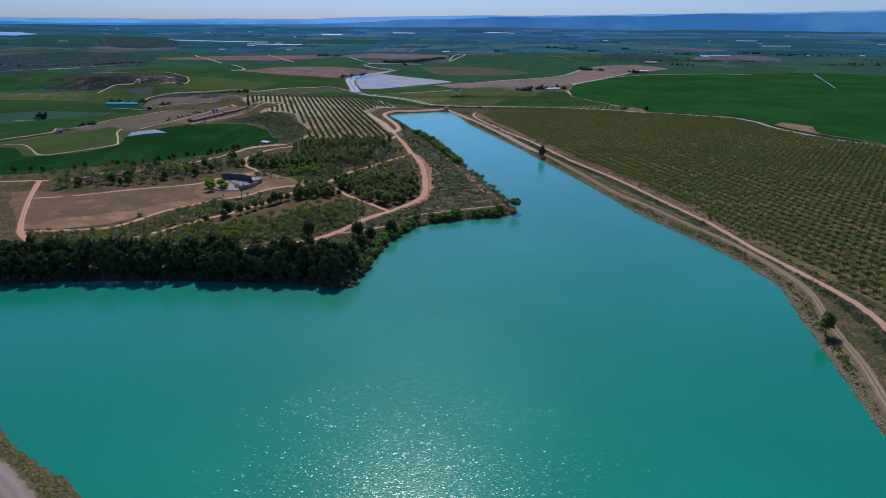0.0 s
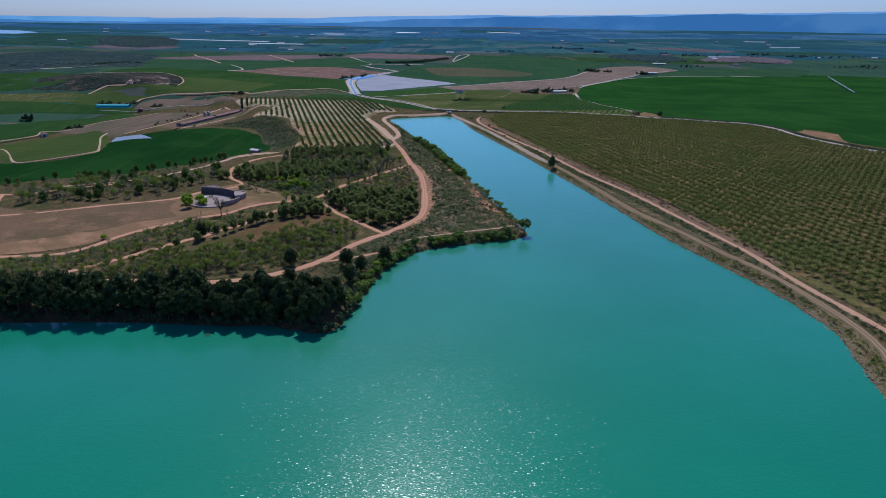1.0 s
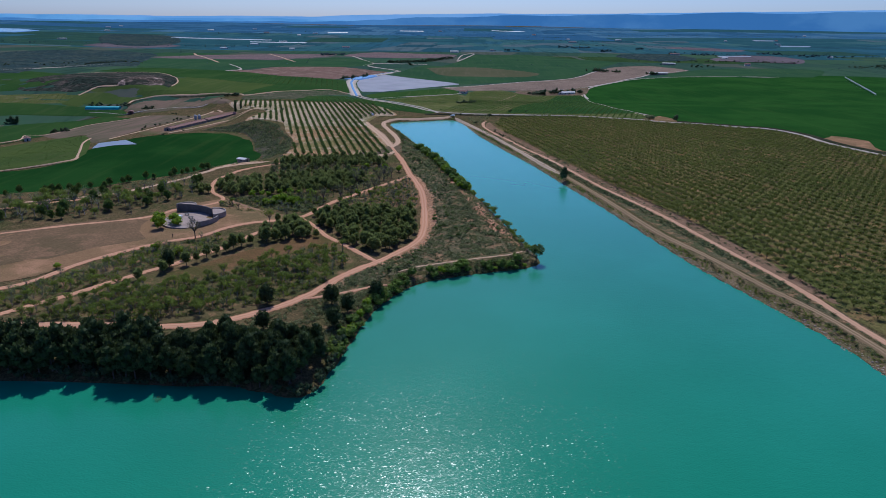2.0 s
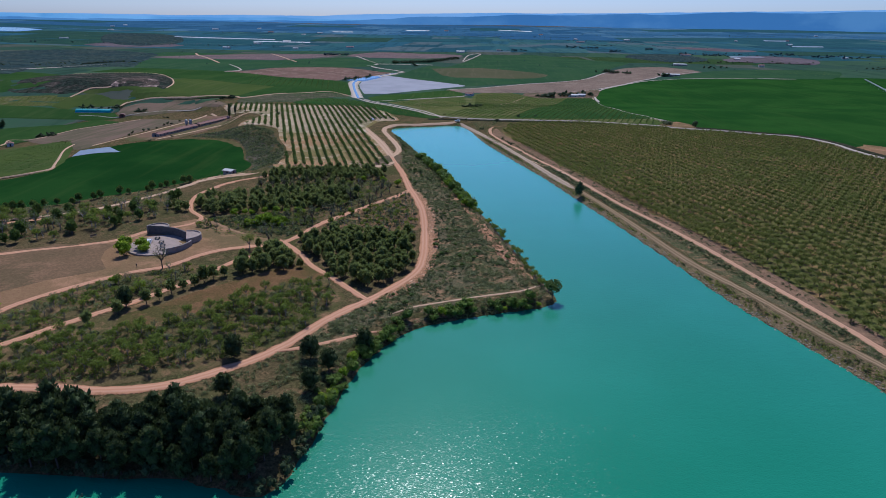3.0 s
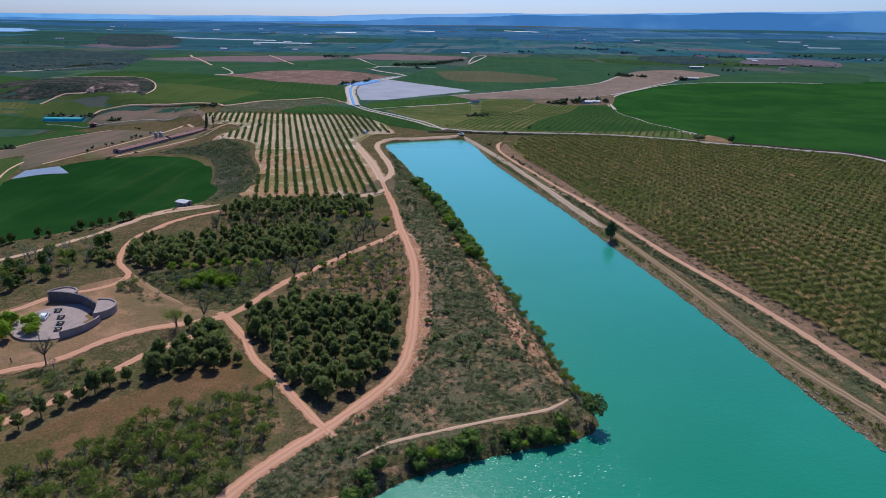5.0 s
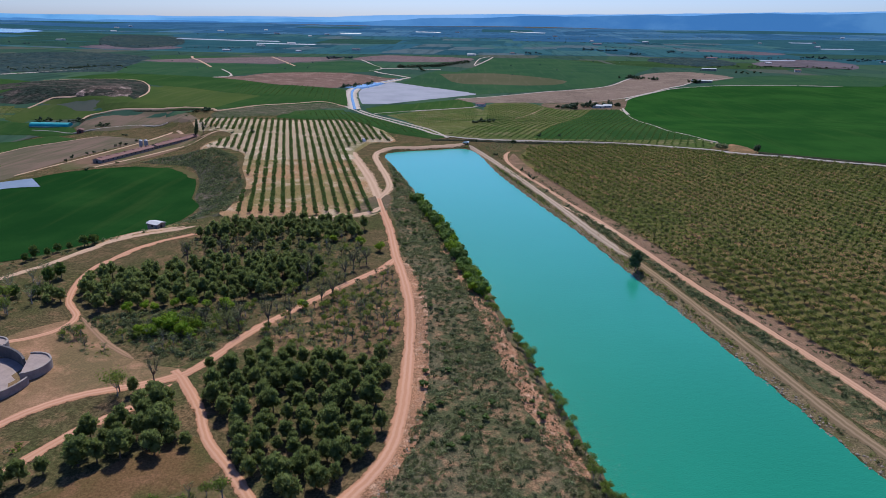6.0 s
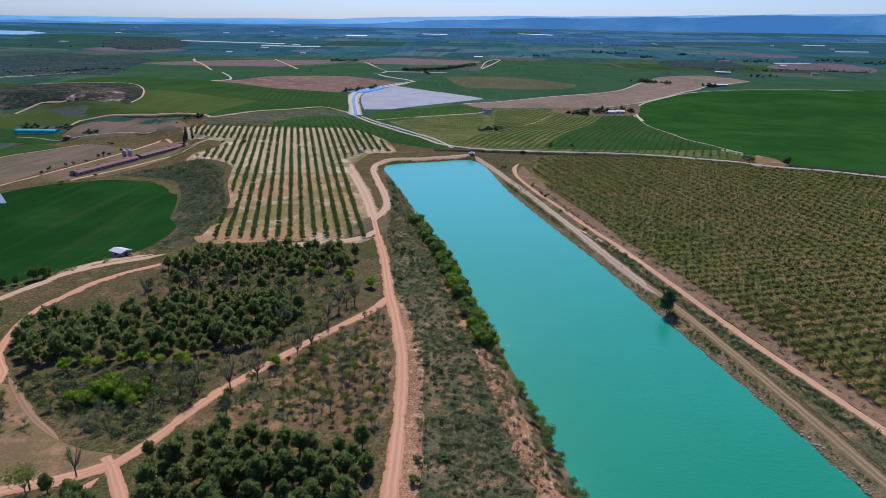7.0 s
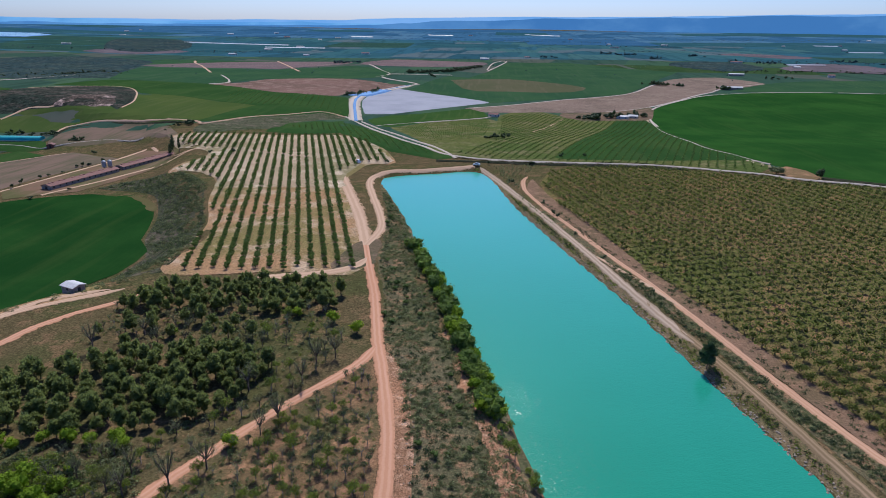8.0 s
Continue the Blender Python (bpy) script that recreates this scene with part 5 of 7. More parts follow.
def plant_things(name, kinds, x, y, rnd, label, category, group, low=0.8, high=1.2):
    """Single plants, each with its own trunk and crown."""
    z = ground(x, y)
    for i in range(len(x)):
        trunk, crown, _ = kinds[rnd.randint(len(kinds))]
        ob = new(name)
        s = rnd.uniform(low, high)
        ob.matrix_basis = pose(x[i], y[i], z[i], 0, 0, rnd.uniform(0, 360)) @ Matrix.Diagonal((s, s, s * rnd.uniform(0.9, 1.1), 1))
        tagged(ob, label, category, group)
        for nm, me in (("trunk", trunk), ("crown", crown)):
            p = new(nm, me)
            p.parent = ob


def plant_stuff(name, kinds, x, y, rnd, mats, label, category, low=0.8, high=1.2, lift=0.0):
    """Many plants joined into one mesh."""
    z = ground(x, y) + lift
    V, F, M, n = [], [], [], 0
    pick = rnd.randint(len(kinds), size=len(x))
    for k in range(len(kinds)):
        tv, tf, cv, cf = kinds[k][2]
        v = np.concatenate([tv, cv])
        f = np.concatenate([tf, cf + len(tv)])
        m = np.concatenate([np.zeros(len(tf), int), np.ones(len(cf), int)])
        idx = np.nonzero(pick == k)[0]
        c = len(idx)
        if not c:
            continue
        a, s = rnd.uniform(0, 2 * np.pi, c), rnd.uniform(low, high, c)
        ca, sa = (np.cos(a) * s)[:, None], (np.sin(a) * s)[:, None]
        vx = v[None, :, 0] * ca - v[None, :, 1] * sa + x[idx][:, None]
        vy = v[None, :, 0] * sa + v[None, :, 1] * ca + y[idx][:, None]
        vz = v[None, :, 2] * s[:, None] + z[idx][:, None]
        V.append(np.stack([vx, vy, vz], 2).reshape(-1, 3))
        F.append((f[None] + (np.arange(c) * len(v))[:, None, None]).reshape(-1, 3) + n)
        M.append(np.tile(m, c))
        n += c * len(v)
    if V:
        tagged(new(name, build_mesh(name, np.concatenate(V), np.concatenate(F), mats, np.concatenate(M))), label, category, kind="stuff")


def nearest_split(x, y, centre, count=300):
    order = np.argsort(np.hypot(x - centre[0], y - centre[1]))
    a, b = order[:count], order[count:]
    return (x[a], y[a]), (x[b], y[b])


rnd = np.random.RandomState(11)
TRACK_LINES = [smooth(p, False, 6) for p in (
    [(-120, 218.5), (-91, 220.5), (-63, 222.2), (-50.3, 232), (-41, 242.5), (-33, 257), (-21, 275.5), (-11, 293), (-8.6, 308), (-9, 332), (-11.3, 364), (-16.4, 392), (-21.5, 406), (-29.4, 436), (-40, 480)],
    [(-19.5, 407), (-26, 389.5), (-37.5, 373.5), (-46, 358), (-53.5, 342), (-60.7, 323.5), (-70, 315.5), (-78.7, 313.3), (-94, 296), (-104, 290.3), (-124, 265), (-136, 244), (-165, 238)],
    [(-146, 214), (-129.7, 219), (-116.4, 235.7), (-94.6, 262.5), (-80, 284.7), (-66, 309), (-62, 319)],
    [(-60, 321), (-46.4, 299.3), (-25, 272)], [(-60, 324), (-78, 332.5), (-103.8, 351.4), (-117.5, 378), (-113, 402)], [(-150, 362), (-131, 404), (-104, 437)], [(-118, 388), (-106.4, 420), (-95, 436)], [(-208, 324), (-165, 238), (-147, 217.7)],
    [(-40, 241), (-25, 247), (-18.5, 251)], [(-9.5, 268), (15, 277.5), (27, 283)])]

PINES = [pine(21 + k, h, w) for k, (h, w) in enumerate(((5.4, 4.3), (6.2, 4.5), (5.0, 4.2), (5.8, 4.8)))]
x1, y1 = scatter([(-121, 366), (-116, 378), (-104.6, 384), (-100, 389), (-88, 389), (-79, 397), (-59, 401), (-45, 396), (-43, 388), (-46.5, 377), (-54, 368), (-64, 364.5), (-78, 361.5), (-89, 361), (-104, 352), (-114, 356)], 3.8, rnd)
x2, y2 = scatter([(-98, 428), (-91, 439), (-72, 443), (-45, 446), (-36, 439), (-34, 426), (-52, 422), (-76, 420), (-91, 421)], 4.0, rnd)
x3, y3 = scatter([(-57, 322), (-45, 333), (-30, 330), (-14, 333), (-11, 305), (-17, 290), (-27, 276), (-46, 296)], 3.9, rnd)
x4, y4 = scatter([(-71, 292), (-68.7, 303), (-66, 310), (-59, 314), (-49.5, 303), (-48.5, 296), (-56.6, 292.5), (-65, 288)], 3.4, rnd)
x4, y4 = np.append(x4, [-71.6, -74.5, -76.3, -78.2, -80.8, -83, -84.8, -87.2, -92, -97]), np.append(y4, [287, 284.6, 281.8, 279, 276.3, 273, 268.5, 265.5, 258, 251.5])
x5, y5 = scatter([(-95, 398), (-97, 425), (-60, 424), (-52, 406), (-70, 404)], 8.0, rnd, 0.45)
px, py = off_tracks(np.concatenate([x1, x2, x3, x4, x5]), np.concatenate([y1, y2, y3, y4, y5]), TRACK_LINES, 2.4)
(ax_, ay_), (bx_, by_) = nearest_split(px, py, (-40, 330), 225)
plant_things("pine_tree", PINES, ax_, ay_, rnd, "dark green round-crowned pine tree", "pine tree", "pines of the plantation", 0.65, 1.05)
PINES_FAR = [pine(26 + k, h, w, 8, PINE_LEAF, 34) for k, (h, w) in enumerate(((5.4, 4.3), (6.0, 4.5), (5.0, 4.3)))]
plant_stuff("pine_plantation", PINES_FAR, bx_, by_, rnd, [BARK, PINE_LEAF], "plantation of dark green round-crowned pines", "pines", 0.65, 1.05)

TALL = [pine(61 + k, h, w, 12, SHADED_WOOD_LEAF) for k, (h, w) in enumerate(((7.4, 4.8), (8.2, 5.0), (6.6, 4.4)))]
wx, wy = scatter([(-236, 200), (-236, 182), (-160, 191), (-113, 196), (-62, 194.5), (-34, 191.5), (-29.5, 202), (-30, 209), (-45, 209), (-90, 206), (-150, 203)], 3.3, rnd, 0.3, 5)
(ax_, ay_), (bx_, by_) = nearest_split(wx, wy, (-40, 196), 62)
plant_things("pine_tree", TALL, ax_, ay_, rnd, "tall dark pine in the thick wood at the water's edge", "pine tree", "pines of the shore wood", 0.9, 1.25)
TALL_FAR = [pine(66 + k, h, w, 9, SHADED_WOOD_LEAF, 36) for k, (h, w) in enumerate(((7.4, 4.8), (8.2, 5.0), (6.6, 4.5)))]
plant_stuff("shore_wood", TALL_FAR, bx_, by_, rnd, [BARK, SHADED_WOOD_LEAF], "thick wood of tall dark pines along the water", "wood", 1.1, 1.45)
plant_things("lone_pine", [pine(77, 7.4, 4.6, 11, PINE_LEAF, 60, 0.7)], np.array([104.2]), np.array([155.5]), rnd, "single dark pine with a clear trunk on the bank", "pine tree", "", 1.0, 1.0)
tx, ty = np.array([-30, -27.5, -33, -52, -48.5, -92, -150, -20.5]), np.array([222, 231, 236, 236, 219, 263, 207, 243])
plant_things("pine_tree", [pine(71 + k, h, w, 12, SHADED_WOOD_LEAF) for k, (h, w) in enumerate(((5.8, 5.4), (6.4, 5.6)))], tx, ty, rnd, "single dark round tree beside the track", "tree", "single dark trees", 0.85, 1.15)
plant_things("bank_tree", [pine(78, 7.2, 4.4, 12, HEDGE_LEAF, 70, 0.52)], np.array([63.6]), np.array([402.6]), rnd, "single dark green leafy tree on the reservoir bank", "tree", "", 1.2, 1.2)
plant_things("shore_tree", [open_tree(5, 5.2, 4.2, 7, 60, 0.5, BARK, ROW_LEAF, 0.2, 0.5)], np.array([33.0]), np.array([279.2]), rnd, "small leafy green tree on the tip of the point", "tree", "", 1.3, 1.3)

ALMONDS = [open_tree(31 + k, h, w, 7, 34, 0.3, BARK, ALMOND_LEAF, 0.18, 0.7, 0.2) for k, (h, w) in enumerate(((2.6, 3.5), (2.4, 3.2), (2.8, 3.7), (2.3, 3.4)))]
ALMONDS_FAR = [open_tree(41 + k, h, w, 4, 18, 0.42, BARK, ALMOND_LEAF, 0.18, 0.7, 0.17) for k, (h, w) in enumerate(((2.4, 4.4), (2.2, 4.2)))]
rowdir, across = np.array((0.2588, -0.9659)), np.array((0.9659, 0.2588))
ii, jj = np.meshgrid(np.arange(-130, 130), np.arange(-60, 60))
base = np.array((87.6, 387.4))
gx = base[0] + ii.ravel() * 4.25 * rowdir[0] + jj.ravel() * 5.45 * across[0]
gy = base[1] + ii.ravel() * 4.25 * rowdir[1] + jj.ravel() * 5.45 * across[1]
ok = inside(ORCHARD, gx, gy) & (distance(ORCHARD, gx, gy, True) > 1.5)
gx, gy = gx[ok] + rnd.uniform(-0.35, 0.35, ok.sum()), gy[ok] + rnd.uniform(-0.35, 0.35, ok.sum())
(ax_, ay_), (bx_, by_) = nearest_split(gx, gy, (85, 330))
plant_things("almond_tree", ALMONDS, ax_, ay_, rnd, "young almond tree with thin olive-green leaves", "fruit tree", "almond orchard", 0.95, 1.25)
mid = by_ < 350
ALMONDS_MID = [open_tree(36 + k, h, w, 6, 24, 0.34, BARK, ALMOND_LEAF, 0.18, 0.7, 0.22) for k, (h, w) in enumerate(((2.6, 3.8), (2.4, 3.6), (2.8, 3.9)))]
plant_stuff("almond_orchard_middle", ALMONDS_MID, bx_[mid], by_[mid], rnd, [BARK, ALMOND_LEAF], "rows of young olive-green almond trees", "orchard", 0.95, 1.25)
ALMONDS_LAST = [open_tree(46 + k, h, w, 4, 9, 0.55, BARK, ALMOND_LEAF, 0.18, 0.7, 0.17) for k, (h, w) in enumerate(((2.4, 4.6), (2.2, 4.4)))]
last = by_ > 420
mid = mid | last
plant_stuff("almond_orchard_end", ALMONDS_LAST, bx_[last], by_[last], rnd, [BARK, ALMOND_LEAF], "far rows of olive-green almond trees", "orchard", 0.95, 1.25)
plant_stuff("almond_orchard_far", ALMONDS_FAR, bx_[~mid], by_[~mid], rnd, [BARK, ALMOND_LEAF], "distant rows of olive-green almond trees", "orchard", 0.95, 1.25)

ROWTREES = [open_tree(51 + k, h, w, 5, 24, 0.4, BARK, ROW_LEAF, 0.15, 0.5) for k, (h, w) in enumerate(((1.9, 1.9), (1.6, 1.7), (2.1, 1.8)))]
ROW_POLY = [(-94.5, 452), (-102, 482), (-104, 506), (-118, 542), (-128, 576), (-142, 596), (-162, 604), (-165, 622), (-155, 650), (-163, 672), (-175, 669), (-195, 688), (-212, 709), (-210, 726), (-180, 728), (-141, 731), (-100, 741), (-73, 710), (-48, 639), (-64, 633), (-72, 610), (-54, 535), (-35, 460)]
base = np.array((-37.1, 463.0))
gx = base[0] + ii.ravel() * 2.8 * rowdir[0] + jj.ravel() * 4.65 * across[0]
gy = base[1] + ii.ravel() * 2.8 * rowdir[1] + jj.ravel() * 4.65 * across[1]
ok = inside(ROW_POLY, gx, gy) & (distance([(-163, 668), (-133, 655), (-100, 641)], gx, gy) > 2.6) & (rnd.random_sample(gx.size) < 0.97)
gx, gy = gx[ok] + rnd.uniform(-0.2, 0.2, ok.sum()), gy[ok] + rnd.uniform(-0.3, 0.3, ok.sum())
(ax_, ay_), (bx_, by_) = nearest_split(gx, gy, (-75, 455))
plant_things("row_tree", ROWTREES, ax_, ay_, rnd, "small bushy green orchard tree in a straight row", "fruit tree", "row orchard", 0.95, 1.2)
ROWTREES_FAR = [open_tree(56 + k, h, w, 3, 9, 0.6, BARK, ROW_LEAF, 0.12, 0.5) for k, (h, w) in enumerate(((2.2, 2.3), (2.4, 2.2)))]
plant_stuff("row_orchard_far", ROWTREES_FAR, bx_, by_, rnd, [BARK, ROW_LEAF], "straight rows of small green orchard trees", "orchard", 0.95, 1.25)


# ---- scrub, young trees and shore growth ----
def along(points, low, high, gap, rnd, share=1.0):
    """Points beside a line, offset to its right by low to high metres."""
    line = np.array(smooth(points, False, gap))
    d = np.gradient(line, axis=0)
    d /= np.linalg.norm(d, axis=1)[:, None]
    k = max(1, int((high - low) / gap))
    xs, ys = [], []
    for j in range(k):
        o = rnd.uniform(low + (high - low) * j / k, low + (high - low) * (j + 1) / k, len(line))
        keep = rnd.random_sample(len(line)) < share
        xs.append((line[:, 0] + d[:, 1] * o + rnd.uniform(-gap, gap, len(line)) * 0.4)[keep])
        ys.append((line[:, 1] - d[:, 0] * o + rnd.uniform(-gap, gap, len(line)) * 0.4)[keep])
    return np.concatenate(xs), np.concatenate(ys)


def thin(x, y, rnd, size, cut, seed=0.0):
    """Leave gaps in patches."""
    n = np.array([noise.noise((a / size, b / size, seed)) for a, b in zip(x, y)])
    k = n > cut
    return x[k], y[k]


def dry(x, y, d=0.6):
    """Only points on land, clear of the water's edge."""
    k = ~inside(SHORE, x, y) & (distance(SHORE, x, y, True) > d)
    return x[k], y[k]


def scrub_kinds(seed, leaf, sizes, count=20, fine=0.18):
    out = []
    for k, (h, w) in enumerate(sizes):
        r = np.random.RandomState(seed + k)
        tr, cr = Shape(), Shape()
        tr.limb((0, 0, -0.2), (0.05, 0, h * 0.5), 0.04, 0.02, 3)
        cr.leaves(r, (0, 0, h * 0.42), w * 0.5, count, w * fine, h / w, 0.6)
        cr.leaves(r, (w * 0.25, w * 0.1, h * 0.3), w * 0.35, count // 2, w * fine * 1.1, h / w, 0.6)
        out.append(plant_meshes("scrub", tr, cr, BARK, leaf))
    return out


SCRUB = scrub_kinds(101, SHRUB_LEAF, ((0.8, 1.5), (0.6, 1.2), (1.1, 1.7), (0.5, 1.6)), 46, 0.14)
DARK_SCRUB = scrub_kinds(121, HEDGE_LEAF, ((0.9, 1.6), (0.7, 1.4), (1.3, 1.6)), 30, 0.15)
GREEN_SCRUB = scrub_kinds(131, YOUNG_LEAF, ((0.9, 1.4), (0.6, 1.3), (1.2, 1.5)), 18)
INNER = [(7, 630), (15, 607), (30.5, 545), (44.5, 492), (54, 452), (59.5, 430), (65.5, 410), (70.5, 390), (77, 357), (86.5, 310), (95, 280), (102, 256), (112, 226), (115.5, 190), (108.5, 160), (104, 140), (96, 112), (88, 70)]
OUTER = [(33, 548), (38, 532), (50, 487), (61.5, 456), (67, 434), (74, 408), (81, 382), (91, 345), (100, 310), (107, 280), (112.5, 252), (116, 226), (121, 198), (123.5, 172), (121, 150), (112, 110)]
SLOPE = [(-37, 245), (-22, 271), (-8, 289), (-5, 310), (-5, 335), (-7.5, 364), (-12.5, 392), (-18, 406), (-22, 436), (-28, 466), (-31, 500), (-32.5, 520), (-42, 566), (-46, 588), (-45, 593), (-37, 567), (-29, 543), (-21, 514), (-14, 489), (-1, 445), (3, 412), (8, 389), (17, 346), (26, 309),
         (32, 284), (28, 273.5), (15, 268), (2, 263), (-10, 256), (-17, 245), (-22, 232), (-26, 218), (-38, 230)]

sx, sy = dry(*scatter(SLOPE, 1.2, rnd, 0.5))
sx, sy = off_tracks(sx, sy, TRACK_LINES[7:], 1.6)
n0 = np.array([noise.noise((a / 7, b / 7, 2.0)) for a, b in zip(sx, sy)])
plant_stuff("peninsula_scrub", SCRUB, sx[n0 > -0.06], sy[n0 > -0.06], rnd, [BARK, SHRUB_LEAF], "grey-green scrub covering the eroded bank", "scrub", 0.5, 1.3)
k = (n0 < -0.02) & (rnd.random_sample(len(n0)) < 0.42)
plant_stuff("peninsula_dark_scrub", DARK_SCRUB, sx[k], sy[k], rnd, [BARK, HEDGE_LEAF], "dark low bushes on the eroded bank", "scrub", 0.5, 1.1)
bxs, bys = along(OUTER, -5.4, -2.2, 1.0, rnd, 0.3)
cxs, cys = along(OUTER, 2.0, 6.4, 0.95, rnd, 0.5)
cxs, cys = off_tracks(cxs, cys, [smooth(INNER, False, 5)], 2.0)
x_, y_ = thin(np.concatenate([bxs, cxs]), np.concatenate([bys, cys]), rnd, 9, -0.3)
plant_stuff("bank_scrub", DARK_SCRUB, x_, y_, rnd, [BARK, HEDGE_LEAF], "dark green weeds and low bushes beside the bank track", "scrub", 0.5, 1.1)
dxs, dys = dry(*thin(*along(INNER, 1.8, 8.0, 0.9, rnd, 0.85), rnd, 6, -0.25), 1.6)
plant_stuff("bank_grass", GREEN_SCRUB, dxs, dys, rnd, [BARK, YOUNG_LEAF], "tufts of green grass on the reservoir bank", "grass", 0.45, 1.05)
fxs, fys = dry(*thin(*along(INNER, 2.0, 8.0, 1.1, rnd, 0.8), rnd, 5, -0.25, 40.0), 2.0)
plant_stuff("bank_weeds", DARK_SCRUB, fxs, fys, rnd, [BARK, HEDGE_LEAF], "dark weeds on the stony reservoir bank", "scrub", 0.4, 0.95)
fxs, fys = off_tracks(*along(OUTER, 1.8, 6.8, 1.05, rnd, 0.8), [smooth(INNER, False, 5)], 2.0)
plant_stuff("verge_scrub", SCRUB, fxs, fys, rnd, [BARK, SHRUB_LEAF], "grey-green scrub between the bank tracks", "scrub", 0.5, 1.0)
nxs, nys = dry(*off_tracks(*scatter([(-130, 118), (-112, 131), (-96, 119), (-82, 107), (-64, 92), (-50, 72), (-60, 72), (-72, 84), (-92, 98), (-112, 112)], 0.9, rnd, 0.5), [smooth([(-118, 118), (-105, 111), (-92, 102), (-80, 94), (-72, 87), (-64, 80)], False, 4)], 3.2), 1.2)
plant_stuff("dam_grass", GREEN_SCRUB, nxs, nys, rnd, [BARK, YOUNG_LEAF], "tufts of yellow-green grass on the dam slope", "grass", 0.35, 0.7)
vx_, vy_ = thin(*scatter([(-200, 584), (-188, 606), (-155, 598), (-134, 574), (-121, 540), (-107, 506), (-102, 480), (-99, 452), (-118, 452), (-121.5, 466), (-120, 483), (-131, 504), (-142, 538), (-159, 570), (-176, 581)], 1.8, rnd, 0.5), rnd, 12, -0.25)
plant_stuff("valley_scrub_bushes", SCRUB, vx_, vy_, rnd, [BARK, SHRUB_LEAF], "grey-green bushes on the valley slope", "scrub", 0.7, 1.5)
vx_, vy_ = thin(*scatter([(-198, 586), (-186, 604), (-157, 597), (-136, 574), (-122, 540), (-108, 506), (-103, 480), (-101, 454), (-114, 454), (-117, 483), (-129, 506), (-140, 540), (-157, 572), (-176, 583)], 2.6, rnd, 0.5), rnd, 10, -0.05, 6.0)
plant_stuff("valley_dark_bushes", DARK_SCRUB, vx_, vy_, rnd, [BARK, HEDGE_LEAF], "dark bushes on the valley slope", "scrub", 0.8, 1.7)
vx_, vy_ = thin(*along([(-230, 330), (-190, 352), (-155, 375), (-138, 402), (-126, 428), (-112, 448)], -8, 8, 1.8, rnd, 0.7), rnd, 9, -0.05)
vx_, vy_ = off_tracks(vx_, vy_, TRACK_LINES + [smooth([(-160, 388), (-139, 412), (-121, 439)], False, 5)], 2.5)
plant_stuff("slope_weeds", SCRUB, vx_, vy_, rnd, [BARK, SHRUB_LEAF], "grey weeds on the slope above the field", "scrub", 0.6, 1.2)

ux, uy = dry(*off_tracks(*thin(*scatter([(-110, 209), (-75, 213), (-52, 227), (-38, 245), (-26, 254), (-18, 250), (-24, 232), (-27, 214), (-45, 211), (-80, 208)], 1.5, rnd, 0.5), rnd, 5, -0.1, 8.0), TRACK_LINES, 2.4), 1.0)
plant_stuff("cove_scrub", SCRUB, ux, uy, rnd, [BARK, SHRUB_LEAF], "grey-green scrub between the track and the cove", "scrub", 0.6, 1.4)
YOUNG = [open_tree(141 + k, h, w, 7, 52, 0.22, GREY_BARK, YOUNG_LEAF, 0.3, 0.6) for k, (h, w) in enumerate(((3.4, 2.4), (2.8, 2.2), (3.9, 2.6)))]
GREYISH = [open_tree(151 + k, h, w, 7, 18, 0.17, GREY_BARK, SHRUB_LEAF, 0.3, 0.8) for k, (h, w) in enumerate(((3.6, 2.6), (3.1, 2.3)))]
DARKISH = [open_tree(155 + k, h, w, 7, 30, 0.18, GREY_BARK, HEDGE_LEAF, 0.3, 0.8) for k, (h, w) in enumerate(((3.2, 2.0), (2.7, 1.8), (3.8, 2.2)))]
BARE = [bare_tree(161 + k, h, w) for k, (h, w) in enumerate(((4.6, 3.6), (5.2, 4.0), (3.8, 3.2)))]
BRIGHT = [bush(171 + k, h, w, BRIGHT_LEAF, 7, 56) for k, (h, w) in enumerate(((3.2, 3.2), (2.6, 2.8), (3.8, 3.4)))]
SHORE_BUSH = [bush(181 + k, h, w, FRESH_LEAF, 7, 52) for k, (h, w) in enumerate(((2.6, 2.8), (3.2, 2.6), (2.0, 2.4)))]
hx_, hy_ = dry(*off_tracks(*thin(*scatter(SLOPE, 6.5, rnd, 0.5), rnd, 20, -0.1, 50.0), TRACK_LINES, 3.0), 2.0)
plant_things("slope_bush", [bush(186 + k, h, w, ROW_LEAF, 5, 40) for k, (h, w) in enumerate(((1.6, 1.9), (2.0, 2.2), (1.3, 1.8)))], hx_, hy_, rnd, "round green bush on the eroded slope", "bush", "bushes on the slope", 0.6, 1.2)
YP = [(-124, 219), (-101, 245), (-85, 249), (-72, 259), (-59, 273), (-46, 282), (-38, 286), (-33, 273), (-38, 252), (-52, 237), (-68, 227), (-92, 220.5)]
yx, yy = scatter(YP, 3.1, rnd, 0.3, 40)
yx, yy = off_tracks(yx, yy, TRACK_LINES, 2.6)
k = rnd.random_sample(len(yx))
plant_things("young_tree", YOUNG, yx[k < 0.6], yy[k < 0.6], rnd, "young broadleaf tree with thin fresh leaves", "tree", "young plantation", 0.85, 1.4)
plant_stuff("grey_young_trees", GREYISH, yx[(k >= 0.6) & (k < 0.85)], yy[(k >= 0.6) & (k < 0.85)], rnd, [GREY_BARK, SHRUB_LEAF], "young grey trees with hardly any leaves", "trees", 0.7, 1.1)
ux, uy = off_tracks(*thin(*scatter(YP, 1.9, rnd, 0.5), rnd, 5, -0.15), TRACK_LINES, 2.4)
